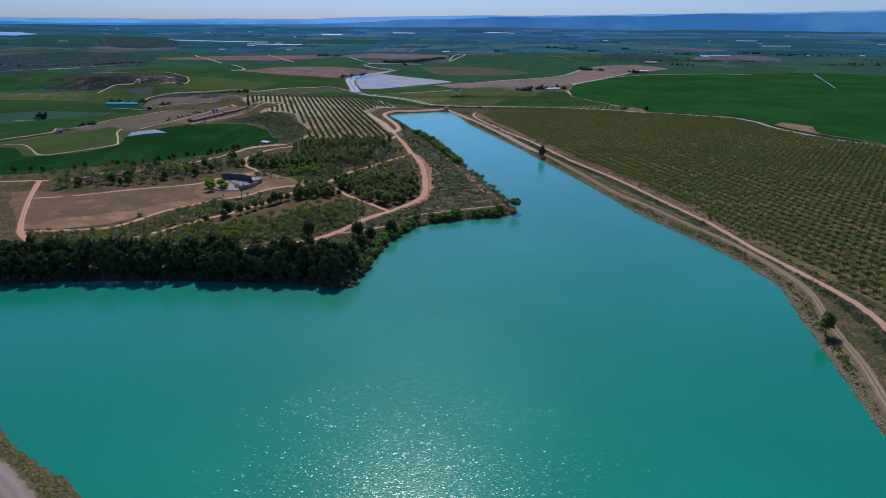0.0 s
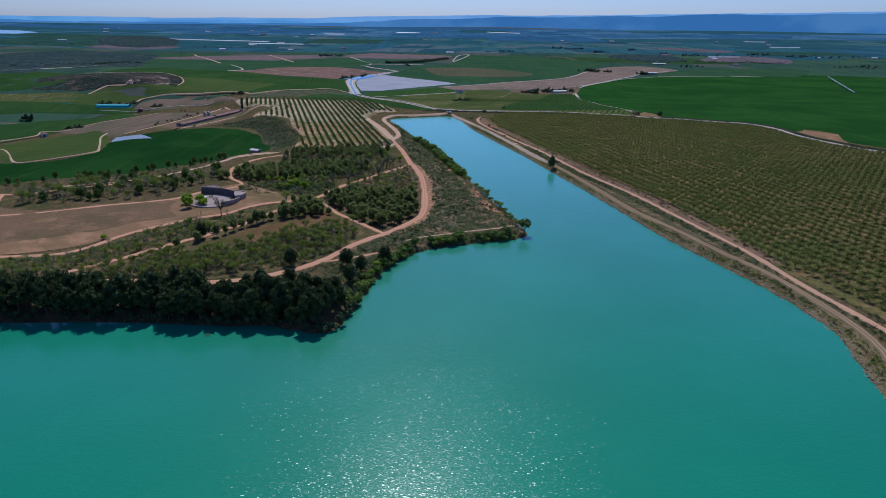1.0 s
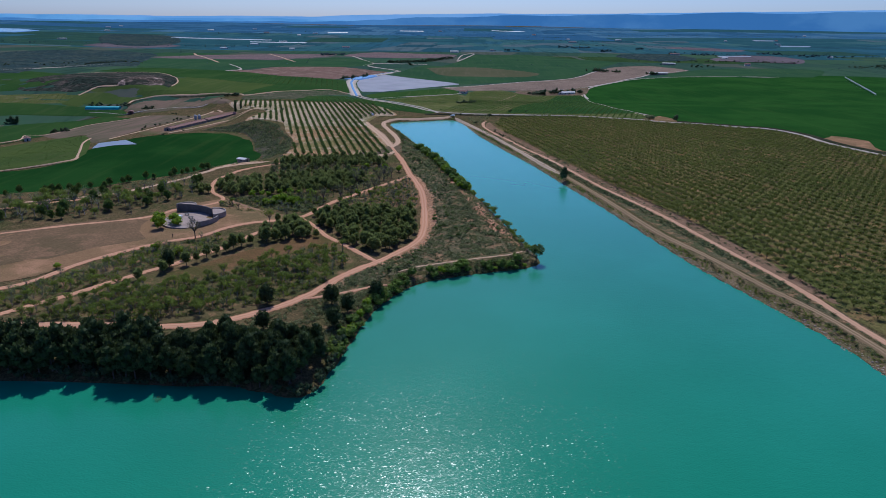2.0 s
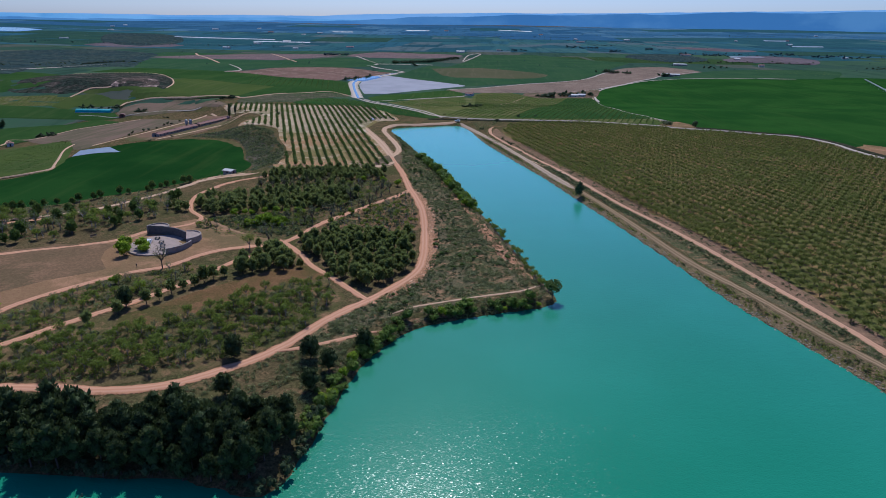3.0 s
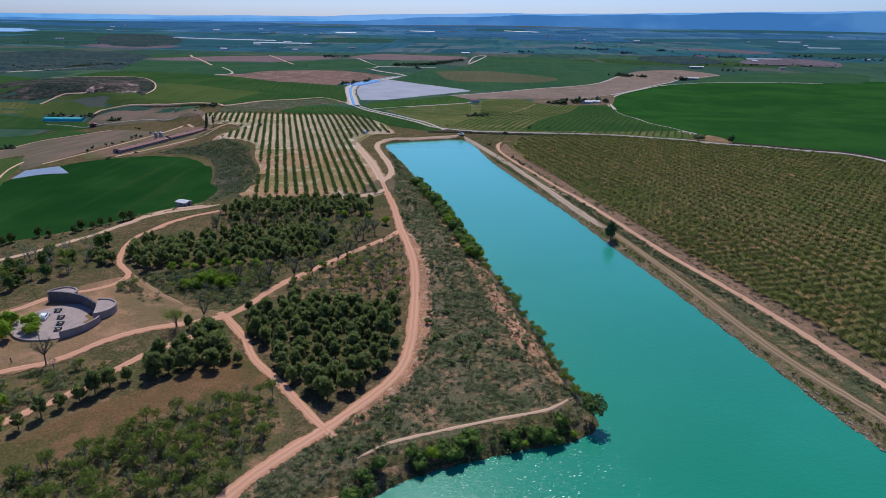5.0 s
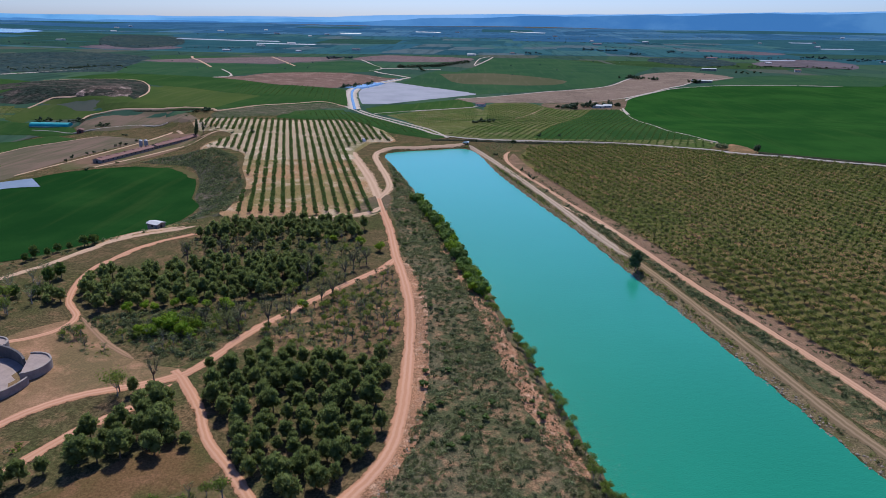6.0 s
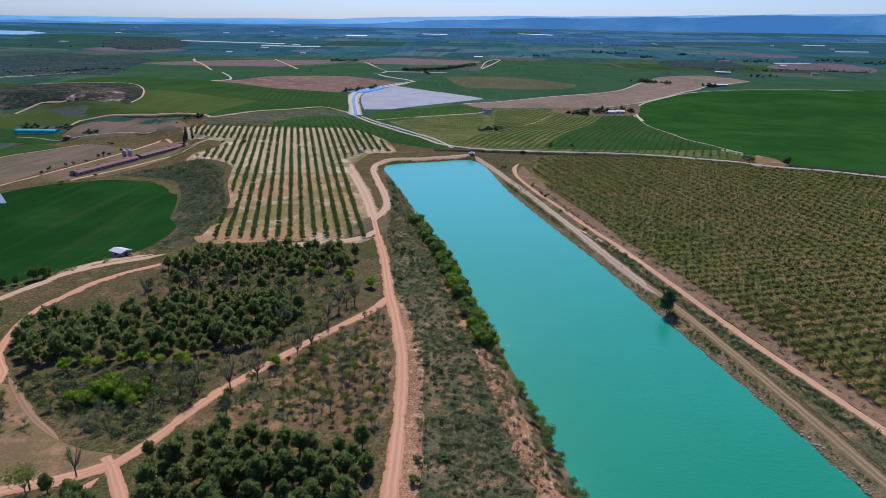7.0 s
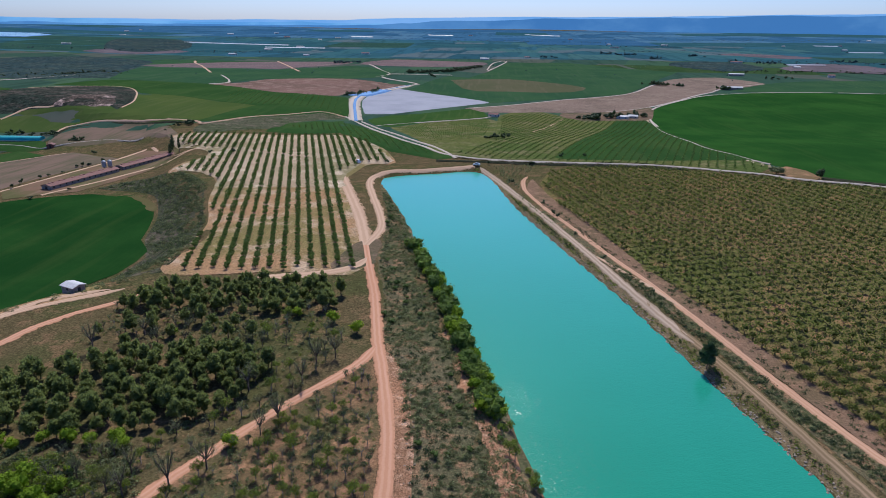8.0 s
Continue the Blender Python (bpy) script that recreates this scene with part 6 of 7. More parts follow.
plant_stuff("plantation_scrub", SCRUB, ux, uy, rnd, [BARK, SHRUB_LEAF], "low scrub and weeds between the young trees", "scrub", 0.6, 1.3)
ux, uy = off_tracks(*thin(*scatter(YP, 2.1, rnd, 0.5), rnd, 6, -0.1, 5.0), TRACK_LINES, 2.4)
plant_stuff("plantation_green", GREEN_SCRUB, ux, uy, rnd, [BARK, YOUNG_LEAF], "fresh green low growth between the young trees", "scrub", 0.8, 1.8)
ux, uy = off_tracks(*thin(*scatter(YP, 2.6, rnd, 0.5), rnd, 6, -0.05, 15.0), TRACK_LINES, 2.4)
plant_stuff("plantation_dark_scrub", DARK_SCRUB, ux, uy, rnd, [BARK, HEDGE_LEAF], "dark low bushes between the young trees", "scrub", 0.7, 1.3)

BAND = [(-150, 219), (-128, 223), (-97, 264), (-84, 286), (-79, 296), (-96, 291), (-108, 279), (-120, 262), (-134, 241), (-160, 235)]
qx, qy = off_tracks(*scatter(BAND, 3.6, rnd, 0.4), TRACK_LINES, 2.6)
k = rnd.random_sample(len(qx))
plant_stuff("grey_band_trees", GREYISH, qx[k < 0.4], qy[k < 0.4], rnd, [GREY_BARK, SHRUB_LEAF], "grey half-bare young trees", "trees", 0.8, 1.2)
plant_stuff("leafy_band_trees", YOUNG, qx[k > 0.72], qy[k > 0.72], rnd, [GREY_BARK, YOUNG_LEAF], "young broadleaf trees with thin fresh leaves", "trees", 0.8, 1.2)
ux, uy = off_tracks(*thin(*scatter(BAND, 1.9, rnd, 0.5), rnd, 6, -0.2), TRACK_LINES, 2.4)
plant_stuff("band_scrub", SCRUB, ux, uy, rnd, [BARK, SHRUB_LEAF], "low grey-green scrub beside the picnic ground", "scrub", 0.7, 1.4)
ux, uy = off_tracks(*thin(*scatter(BAND, 2.2, rnd, 0.5), rnd, 6, -0.1, 7.0), TRACK_LINES, 2.4)
plant_stuff("band_green", GREEN_SCRUB, ux, uy, rnd, [BARK, YOUNG_LEAF], "fresh green bushes beside the picnic ground", "scrub", 1.0, 1.9)

WEST = [(-216, 283), (-196, 270), (-172, 226), (-185, 212), (-240, 202), (-300, 270), (-260, 310)]
YOUNG_FAR = [open_tree(146 + k, h, w, 5, 22, 0.32, GREY_BARK, YOUNG_LEAF, 0.3, 0.7) for k, (h, w) in enumerate(((3.4, 2.4), (2.9, 2.3)))]
qx, qy = off_tracks(*scatter(WEST, 5.0, rnd, 0.45), TRACK_LINES, 3)
plant_stuff("western_grove", YOUNG_FAR, qx, qy, rnd, [GREY_BARK, YOUNG_LEAF], "loose grove of young grey-green trees", "trees", 0.9, 1.4)
ux, uy = off_tracks(*thin(*scatter(WEST, 3.0, rnd, 0.5), rnd, 7, -0.15), TRACK_LINES, 2.6)
plant_stuff("western_scrub", SCRUB, ux, uy, rnd, [BARK, SHRUB_LEAF], "scrub under the grove", "scrub", 0.8, 1.5)

ROUND = [pine(191 + k, h, w, 8, ROW_LEAF, 40) for k, (h, w) in enumerate(((4.2, 3.8), (4.8, 4.2)))]
STRIP = [(-190, 308), (-205, 330), (-182, 348), (-158, 358), (-124, 380), (-119, 358), (-130, 336), (-147, 320), (-169, 312)]
qx, qy = off_tracks(*scatter(STRIP, 5.6, rnd, 0.4), TRACK_LINES, 2.6)
k = rnd.random_sample(len(qx))
plant_things("row_broadleaf", YOUNG, qx[k < 0.35], qy[k < 0.35], rnd, "half-leafed green tree beyond the picnic ground", "tree", "trees beyond the picnic ground", 1.5, 2.1)
plant_things("row_broadleaf", GREYISH, qx[(k >= 0.35) & (k < 0.7)], qy[(k >= 0.35) & (k < 0.7)], rnd, "thin grey tree beyond the picnic ground", "tree", "trees beyond the picnic ground", 1.5, 2.1)
plant_things("round_tree", ROUND, qx[k >= 0.7], qy[k >= 0.7], rnd, "round dark green tree beyond the picnic ground", "tree", "trees beyond the picnic ground", 0.8, 1.25)
r3 = along([(-250, 332), (-205, 352), (-172, 368), (-146, 392), (-132, 414)], -3, 3, 3.6, rnd, 0.7)
plant_things("round_tree", ROUND, *r3, rnd, "round dark bushy tree above the green field", "tree", "trees beyond the picnic ground", 0.6, 1.0)
ux, uy = off_tracks(*thin(*scatter(STRIP, 2.6, rnd, 0.5), rnd, 6, -0.1, 4.0), TRACK_LINES, 2.4)
plant_stuff("strip_scrub", SCRUB, ux, uy, rnd, [BARK, SHRUB_LEAF], "low grey-green scrub under the trees", "scrub", 0.6, 1.3)

FORK = [(-51, 346), (-37, 372), (-23, 397), (-14.5, 385), (-13, 345), (-14, 338), (-45, 337)]
ux, uy = off_tracks(*thin(*scatter(FORK, 2.4, rnd, 0.5), rnd, 4, 0.08, 3.0), TRACK_LINES, 2.4)
plant_stuff("fork_scrub", SCRUB, ux, uy, rnd, [BARK, SHRUB_LEAF], "blue-grey scrub between the pale tracks", "scrub", 0.7, 1.4)
GREYB = [(-51, 346), (-37, 372), (-23, 397), (-14.5, 385), (-13, 345), (-14, 338), (-45, 337)]
qx, qy = off_tracks(*scatter(GREYB, 3.4, rnd, 0.3), TRACK_LINES, 2.6)
k = rnd.random_sample(len(qx))
plant_things("young_tree", DARKISH[:1] + GREYISH + YOUNG[:1], qx[k < 0.8], qy[k < 0.8], rnd, "thin grey-green young tree", "tree", "young trees by the fork", 0.7, 1.1)
plant_things("young_tree", YOUNG, qx[k >= 0.85], qy[k >= 0.85], rnd, "young tree with fresh leaves", "tree", "young trees by the fork", 0.7, 1.1)
MIXED = [(-60, 363), (-47, 378), (-49, 392), (-60, 410), (-44, 430), (-36, 425), (-28, 405), (-36, 377), (-56, 347), (-72, 330), (-88, 330), (-102, 340), (-88, 344), (-72, 357)]
qx, qy = off_tracks(*scatter(MIXED, 4.3, rnd, 0.45), TRACK_LINES, 2.6)
k = rnd.random_sample(len(qx))
plant_things("bare_tree", BARE, qx[k < 0.3], qy[k < 0.3], rnd, "leafless grey tree among the scrub", "tree", "bare trees", 0.6, 0.95)
plant_things("young_tree", GREYISH + YOUNG, qx[k > 0.5], qy[k > 0.5], rnd, "thin half-leafed young tree", "tree", "young trees by the fork", 0.8, 1.2)
LOWER = [(-100, 336), (-86, 341), (-70, 331), (-60, 331), (-52, 345), (-62, 361), (-90, 357), (-104, 348)]
for kind_, leaf_, gap_, cut_, seed_ in ((SCRUB, SHRUB_LEAF, 1.8, -0.2, 21.0), (DARK_SCRUB, HEDGE_LEAF, 2.2, -0.05, 22.0), (GREEN_SCRUB, YOUNG_LEAF, 2.4, 0.0, 23.0)):
    ux, uy = off_tracks(*thin(*scatter(LOWER, gap_, rnd, 0.5), rnd, 5, cut_, seed_), TRACK_LINES, 2.0)
    plant_stuff("thicket", kind_, ux, uy, rnd, [BARK, leaf_], "thick mixed scrub below the pines", "scrub", 0.8, 1.6)
GAP = [(-97, 400), (-99, 424), (-60, 425), (-50, 406), (-70, 404)]
for n_, (poly, gap) in enumerate(((GREYB, 2.4), (MIXED, 2.2), (GAP, 2.4))):
    ux, uy = off_tracks(*thin(*scatter(poly, gap * 1.1, rnd, 0.5), rnd, 6, -0.1, 30 + n_), TRACK_LINES, 2.2)
    plant_stuff("low_green", GREEN_SCRUB, ux, uy, rnd, [BARK, YOUNG_LEAF], "low green weeds between the trees", "scrub", 0.4, 0.9)
    ux, uy = off_tracks(*thin(*scatter(poly, gap, rnd, 0.5), rnd, 6, -0.15, n_), TRACK_LINES, 2.2)
    plant_stuff("low_scrub", SCRUB, ux, uy, rnd, [BARK, SHRUB_LEAF], "low grey-green scrub between the trees", "scrub", 0.5, 1.1)
qx, qy = scatter(GAP, 5.5, rnd, 0.45)
plant_things("bare_tree", BARE + GREYISH, qx, qy, rnd, "thin greyish tree among the pines", "tree", "bare trees", 0.6, 0.9)
plant_things("bare_tree", BARE, np.array([-66.0, -55.5, -35.0, -90.8, -82.7, -44.0, -48.0, -32.7, -45.6, -37.6, -34.1, -57, -29]), np.array([319.0, 346.0, 370.0, 397.4, 407.5, 354.5, 348.0, 393.3, 382.1, 366.0, 385.4, 352, 398]), rnd, "nearly leafless grey-green tree beside the track", "tree", "bare trees", 1.1, 1.6)
qx, qy = np.array([-91, -87, -84, -79, -74, -70, -65, -63, -78, -75, -72, -77, -70, -74, -79.5, -81, -68, -75, -26.3, -45, -34, -42, -94, -129, -90, -104]), np.array([356, 358.5, 358, 360, 360.5, 360.5, 361.5, 360, 342.5, 349, 351, 346.5, 343.5, 345.5, 345, 343, 347, 408, 412, 421, 418, 361.6, 276, 262, 270, 280.0])
plant_things("bright_tree", BRIGHT, qx, qy, rnd, "small tree with bright yellow-green spring leaves", "tree", "bright spring trees", 0.85, 1.3)

plant_things("grey_green_tree", [haze_tree(166, 5.6, 5.0)], np.array([-72.0, -59.0]), np.array([315.0, 347.0]), rnd, "tree with a fine haze of first grey-green leaves", "tree", "", 0.95, 1.1)
plant_things("pine_tree", PINES, np.array([-55.5, -68.5, -63.5]), np.array([325.5, 314.5, 313.0]), rnd, "dark green pine at the fork of the tracks", "pine tree", "pines of the plantation", 0.6, 0.8)
plant_things("bright_tree", BRIGHT, np.array([-107.8, -113.5, -116.5, -110.5]), np.array([309.5, 306.0, 313.5, 313.0]), rnd, "tree with bright yellow-green leaves beside the shelter", "tree", "bright spring trees", 1.6, 2.0)
plant_things("bare_tree", BARE[:2], np.array([-94.9]), np.array([294.0]), rnd, "tall nearly leafless grey-green tree beside the track", "tree", "bare trees", 1.55, 1.6)
lx, ly = along([(-18, 488), (-14, 477), (-6.5, 449), (-1, 428), (3, 409), (8, 389), (10, 376)], -1.2, 2.6, 1.5, rnd, 0.9)
lx, ly = dry(lx, ly, 0.1)
k = rnd.random_sample(len(lx))
plant_things("shore_bush", BRIGHT, lx[k < 0.3], ly[k < 0.3], rnd, "tall bright green bush at the water's edge", "bush", "bushes on the shore", 0.9, 1.6)
plant_things("shore_bush", SHORE_BUSH, lx[k >= 0.3], ly[k >= 0.3], rnd, "tall fresh green bush at the water's edge", "bush", "bushes on the shore", 1.0, 2.0)
lx, ly = along([(10, 390), (12.5, 380), (17, 362), (20, 352), (25, 330), (30, 305), (34, 285)], 0.9, 3.0, 1.6, rnd, 0.8)
plant_things("shore_bush", YOUNG, lx, ly, rnd, "green sapling on the steep shore", "bush", "bushes on the shore", 0.6, 1.2)
lx, ly = along([(31, 275), (21, 271), (14, 269), (7, 266.5), (1, 264), (-6, 260.5), (-11, 257), (-15, 249), (-19, 241), (-22, 234), (-25, 220), (-27.5, 206)], -0.6, 2.6, 1.6, rnd, 0.62)
k = rnd.random_sample(len(lx))
plant_things("shore_bush", BRIGHT, lx[k < 0.15], ly[k < 0.15], rnd, "yellow-green bush standing at the cove's edge", "bush", "bushes round the cove", 0.6, 1.1)
plant_things("shore_bush", SHORE_BUSH, lx[k >= 0.15], ly[k >= 0.15], rnd, "leafy green bush standing at the cove's edge", "bush", "bushes round the cove", 0.8, 1.5)
plant_things("flooded_bush", GREYISH, np.array([-64.0]), np.array([187.5]), rnd, "small pale grey bush standing in the shallow water", "bush", "", 0.9, 0.9)

qx, qy = scatter([(-77, 340.5), (-65, 341), (-64.5, 348), (-70, 353.5), (-80, 351), (-84, 345)], 3.4, rnd, 0.48)
plant_things("bright_bush", BRIGHT + SHORE_BUSH, *off_tracks(qx, qy, TRACK_LINES, 2.0), rnd, "low yellow-green spring bush", "bush", "bright spring bushes", 0.4, 0.9)
plant_things("budding_tree", [open_tree(245, 6.6, 5.6, 10, 70, 0.24, GREY_BARK, YOUNG_LEAF, 0.25, 0.9)], np.array([-71.5]), np.array([313.2]), rnd, "tall half-bare tree with thin yellow-green leaves", "tree", "", 1.2, 1.25)
wx_, wy_ = along([(-236, 178), (-160, 189.5), (-113, 194.5), (-79, 194.5), (-62, 193), (-49, 193.5), (-32, 190), (-27.5, 200), (-25, 213)], -2.6, 0.2, 1.5, rnd, 0.9)
plant_stuff("waterline_bushes", [bush(231, 3.2, 3.0, HEDGE_LEAF, 4, 22), bush(232, 2.6, 2.6, HEDGE_LEAF, 4, 22)], wx_, wy_, rnd, [BARK, HEDGE_LEAF], "dark bushes under the pines at the waterline", "bushes", 0.7, 1.3)

# ---- trees and rows of the plain ----
rr = np.random.RandomState(3)
FAR_CLUMP = [bush(206 + k, h, w, HEDGE_LEAF, 2, 7) for k, (h, w) in enumerate(((5.0, 5.0), (4.0, 6.0)))]
VERGE_SCRUB = scrub_kinds(231, SHRUB_LEAF, ((0.9, 1.5), (0.7, 1.3)), 6, 0.25)
CLUMP = [bush(201 + k, h, w, HEDGE_LEAF, 4, 14) for k, (h, w) in enumerate(((5.0, 5.0), (6.0, 5.0), (4.0, 6.0)))]
t_ = rr.uniform(0, 1, 900) ** 0.8
fy = 1000 + 3000 * t_
fx = rr.uniform(-0.85, 0.8, 900) * fy
ok = ~((np.abs(fx - 60) < 230) & (fy < 1250)) & ~((fx > 160) & (fx < 800) & (fy < 1330)) & ~((fx < -120) & (fx > -420) & (fy < 1250))
plant_stuff("plain_trees", FAR_CLUMP, fx[ok], fy[ok], rr, [BARK, HAZED_LEAF], "scattered dark trees in the plain", "trees", 0.3, 0.95)
for a, b, n_, wide_ in (((-122, 1411), (-45, 1461), 110, 12), ((-50, 1470), (6, 1600), 90, 16), ((-160, 1056), (-132, 1150), 60, 6), ((-640, 1290), (-555, 1292), 24, 10), ((-238, 762), (-224, 774), 12, 6), ((-372, 666), (-357, 677), 14, 4), ((-333, 770), (-316, 766), 10, 4), ((-402, 792), (-350, 792), 22, 5), ((-630, 1212), (-605, 1270), 40, 14), ((-900, 1150), (-560, 1230), 60, 40), ((430, 1560), (800, 1600), 60, 20), ((600, 1900), (1200, 1880), 90, 50),
                        ((-1500, 2000), (-500, 2100), 120, 40), ((200, 2700), (900, 2600), 100, 50), ((-300, 3100), (500, 3000), 90, 60), ((500, 3300), (1800, 3200), 120, 80), ((-1600, 2900), (-700, 3000), 90, 60), ((820, 1430), (1150, 1500), 60, 30), ((440, 2340), (510, 2260), 24, 20), ((640, 2430), (700, 2110), 18, 25)):
    t_ = rr.uniform(0, 1, n_)
    plant_stuff("tree_belt", CLUMP if a[1] < 1500 else FAR_CLUMP, a[0] + (b[0] - a[0]) * t_ + rr.uniform(-1, 1, n_) * wide_ * 0.5, a[1] + (b[1] - a[1]) * t_ + rr.uniform(-1, 1, n_) * wide_, rr, [BARK, HAZED_LEAF if a[1] > 1600 else HEDGE_LEAF], "dark belt of trees across the plain", "trees", *((0.45, 0.95) if a[1] < 1300 else (0.7, 1.4)))
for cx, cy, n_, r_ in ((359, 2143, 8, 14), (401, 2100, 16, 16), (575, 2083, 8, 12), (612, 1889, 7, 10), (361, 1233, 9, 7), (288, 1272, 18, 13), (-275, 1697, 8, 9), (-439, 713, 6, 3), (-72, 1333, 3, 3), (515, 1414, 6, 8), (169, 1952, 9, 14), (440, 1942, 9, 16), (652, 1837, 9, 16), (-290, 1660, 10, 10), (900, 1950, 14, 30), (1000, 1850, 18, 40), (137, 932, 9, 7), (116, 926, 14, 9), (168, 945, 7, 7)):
    plant_stuff("tree_clump", CLUMP, cx + rr.normal(size=n_) * r_, cy + rr.normal(size=n_) * r_ * 0.6, rr, [BARK, HEDGE_LEAF if cy < 1600 else HAZED_LEAF], "dark clump of trees among the fields", "trees", 1.0, 1.7)
plant_stuff("tree_clump", CLUMP, np.array([-372.0, -440, -436, -443]), np.array([668.0, 711, 713, 709]), rr, [BARK, HEDGE_LEAF], "dark round bushes beside the meadow", "bushes", 0.8, 1.1)
plant_things("poplar_tree", [pine(211, 12, 3.2, 12, HEDGE_LEAF, 40)], np.array([-196.0, -199.0, -193.0, -201.0]), np.array([665.0, 674.0, 672.0, 680.0]), rr, "tall narrow dark poplar", "tree", "poplars", 0.85, 1.15)
hx = np.array([-246.8, -246.1, -244.2, -241.9, -242.3, -240.5, -238.8, -236.5, -250, -262, -270, -232, -220, -212])
hy = np.array([584.4, 607.1, 611.8, 621.5, 636.4, 640, 643.9, 655.2, 596, 690, 700, 735, 560, 580])
plant_things("field_bush", CLUMP, hx, hy, rr, "dark round bush beside the farm track", "bush", "bushes by the farm track", 0.35, 0.6)
plant_things("grove_tree", CLUMP, np.array([12.0, 16, 20, 24, 28, 18, 24]), np.array([736.0, 738, 740, 743, 746, 742, 748]), rr, "dark tree of a small grove", "tree", "small grove", 0.8, 1.1)
plant_things("roadside_tree", CLUMP, np.array([-48.6, 58, 73, 12, 38, -165, -150]), np.array([633.5, 664, 665, 637, 640, 655, 655]), rr, "round dark tree beside the farm road", "tree", "roadside trees", 0.6, 0.9)
plant_things("roadside_tree", [bush(216, 6.2, 8.0, SHRUB_LEAF, 8, 60)], np.array([176.0]), np.array([628.0]), rr, "broad grey-green tree at the bend of the farm road", "tree", "roadside trees", 1.0, 1.0)
plant_things("roadside_tree", [bush(217, 6.6, 5.0, HEDGE_LEAF, 7, 60)], np.array([194.5]), np.array([617.5]), rr, "dark pointed tree beside the farm road", "tree", "roadside trees", 1.0, 1.0)
plant_things("roadside_bush", CLUMP, np.array([24.0, 22.5, 39, 40.5, 52, 36, 57, 45, 61]), np.array([590.0, 594, 532, 527, 479, 548, 460, 505, 446]), rr, "dark bush on the bank", "bush", "bank bushes", 0.3, 0.5)
cx_, cy_ = scatter([(14, 634), (40, 642), (34, 612), (28, 600), (26, 570), (32, 545), (40, 515), (36, 520), (26, 560), (20, 598)], 2.3, rr, 0.5)
plant_stuff("corner_scrub", VERGE_SCRUB, cx_, cy_, rr, [BARK, SHRUB_LEAF], "grey-green scrub at the corner of the reservoir", "scrub", 0.6, 1.5, 0.1)

VINE = scrub_kinds(221, ROW_LEAF, ((1.5, 1.8), (1.3, 1.6)), 4, 0.3)
for poly, gap, pitch, turn in (([(26, 856), (30, 932), (74, 966), (94, 925), (108, 907), (171, 917), (171, 893), (164, 798), (159, 710), (170, 682), (178, 650), (166, 634), (128, 644.5), (106, 649), (75, 650), (14, 654), (-8, 670), (18, 724)], 1.3, 5.0, -19.5), ([(-70, 830), (-46, 870), (12, 908), (20, 892), (17, 845), (10, 750), (-26, 697)], 2.6, 6.0, 40),
                               ([(-300, 1082), (-235, 1025), (-174, 1023), (-157, 1030), (-130, 905), (-146, 902), (-180, 924), (-220, 905), (-262, 928)], 2.0, 7.0, 9.6), ([(-155, 790), (-140, 845), (-122, 864), (-97, 824), (-55, 722), (-16, 660), (-48, 677), (-78, 724), (-103, 774)], 2.6, 5.0, 15),
                               ([(-395, 570), (-376, 582), (-340, 613), (-310, 614), (-247, 486), (-240, 462), (-290, 464), (-340, 524), (-366, 558)], 3.0, 5.0, 60), ([(-570, 816), (-514, 827), (-434, 836), (-437, 803), (-550, 787)], 3.0, 7.0, 12), ([(540, 1362), (676, 1390), (715, 1355), (640, 1250), (560, 1230)], 3.0, 9.0, -20)):
    a_ = radians(turn)
    u_, v_ = np.meshgrid(np.arange(-400, 400, pitch), np.arange(-400, 400, gap))
    cx, cy = np.mean([p[0] for p in poly]), np.mean([p[1] for p in poly])
    x_, y_ = cx + u_.ravel() * math.cos(a_) - v_.ravel() * math.sin(a_), cy + u_.ravel() * math.sin(a_) + v_.ravel() * math.cos(a_)
    k = inside(poly, x_, y_) & (rr.random_sample(x_.size) < 0.93)
    plant_stuff("vine_rows", VINE, x_[k] + rr.uniform(-0.2, 0.2, k.sum()), y_[k], rr, [BARK, ROW_LEAF], "straight rows of green vines", "vines", 1.0, 1.5)


EDGE = smooth([(183, 652), (178, 664), (171, 684), (162, 706), (162, 740), (166, 811), (172, 883), (178, 925)], False, 5.0)
V, F = [], []
for i, (ex, ey) in enumerate(EDGE):
    lo, wd = rr.uniform(5.0, 10.0), rr.uniform(0.6, 1.0)
    ex -= 1.4
    for su, sv in ((-wd, 0), (wd, 0), (wd, -lo), (-wd, -lo)):
        qx_, qy_ = ex + 0.943 * su + 0.334 * sv, ey - 0.334 * su + 0.943 * sv
        V.append((qx_, qy_, float(ground(np.array([qx_]), np.array([qy_]))[0]) + 0.75))
    F.append((4 * i, 4 * i + 1, 4 * i + 2, 4 * i + 3))
tagged(new("row_end_earth", build_mesh("row_end_earth", np.array(V), np.array(F), [PALE_FLOOR])), "pale bare earth at the ends of vine rows", "bare earth", kind="stuff")

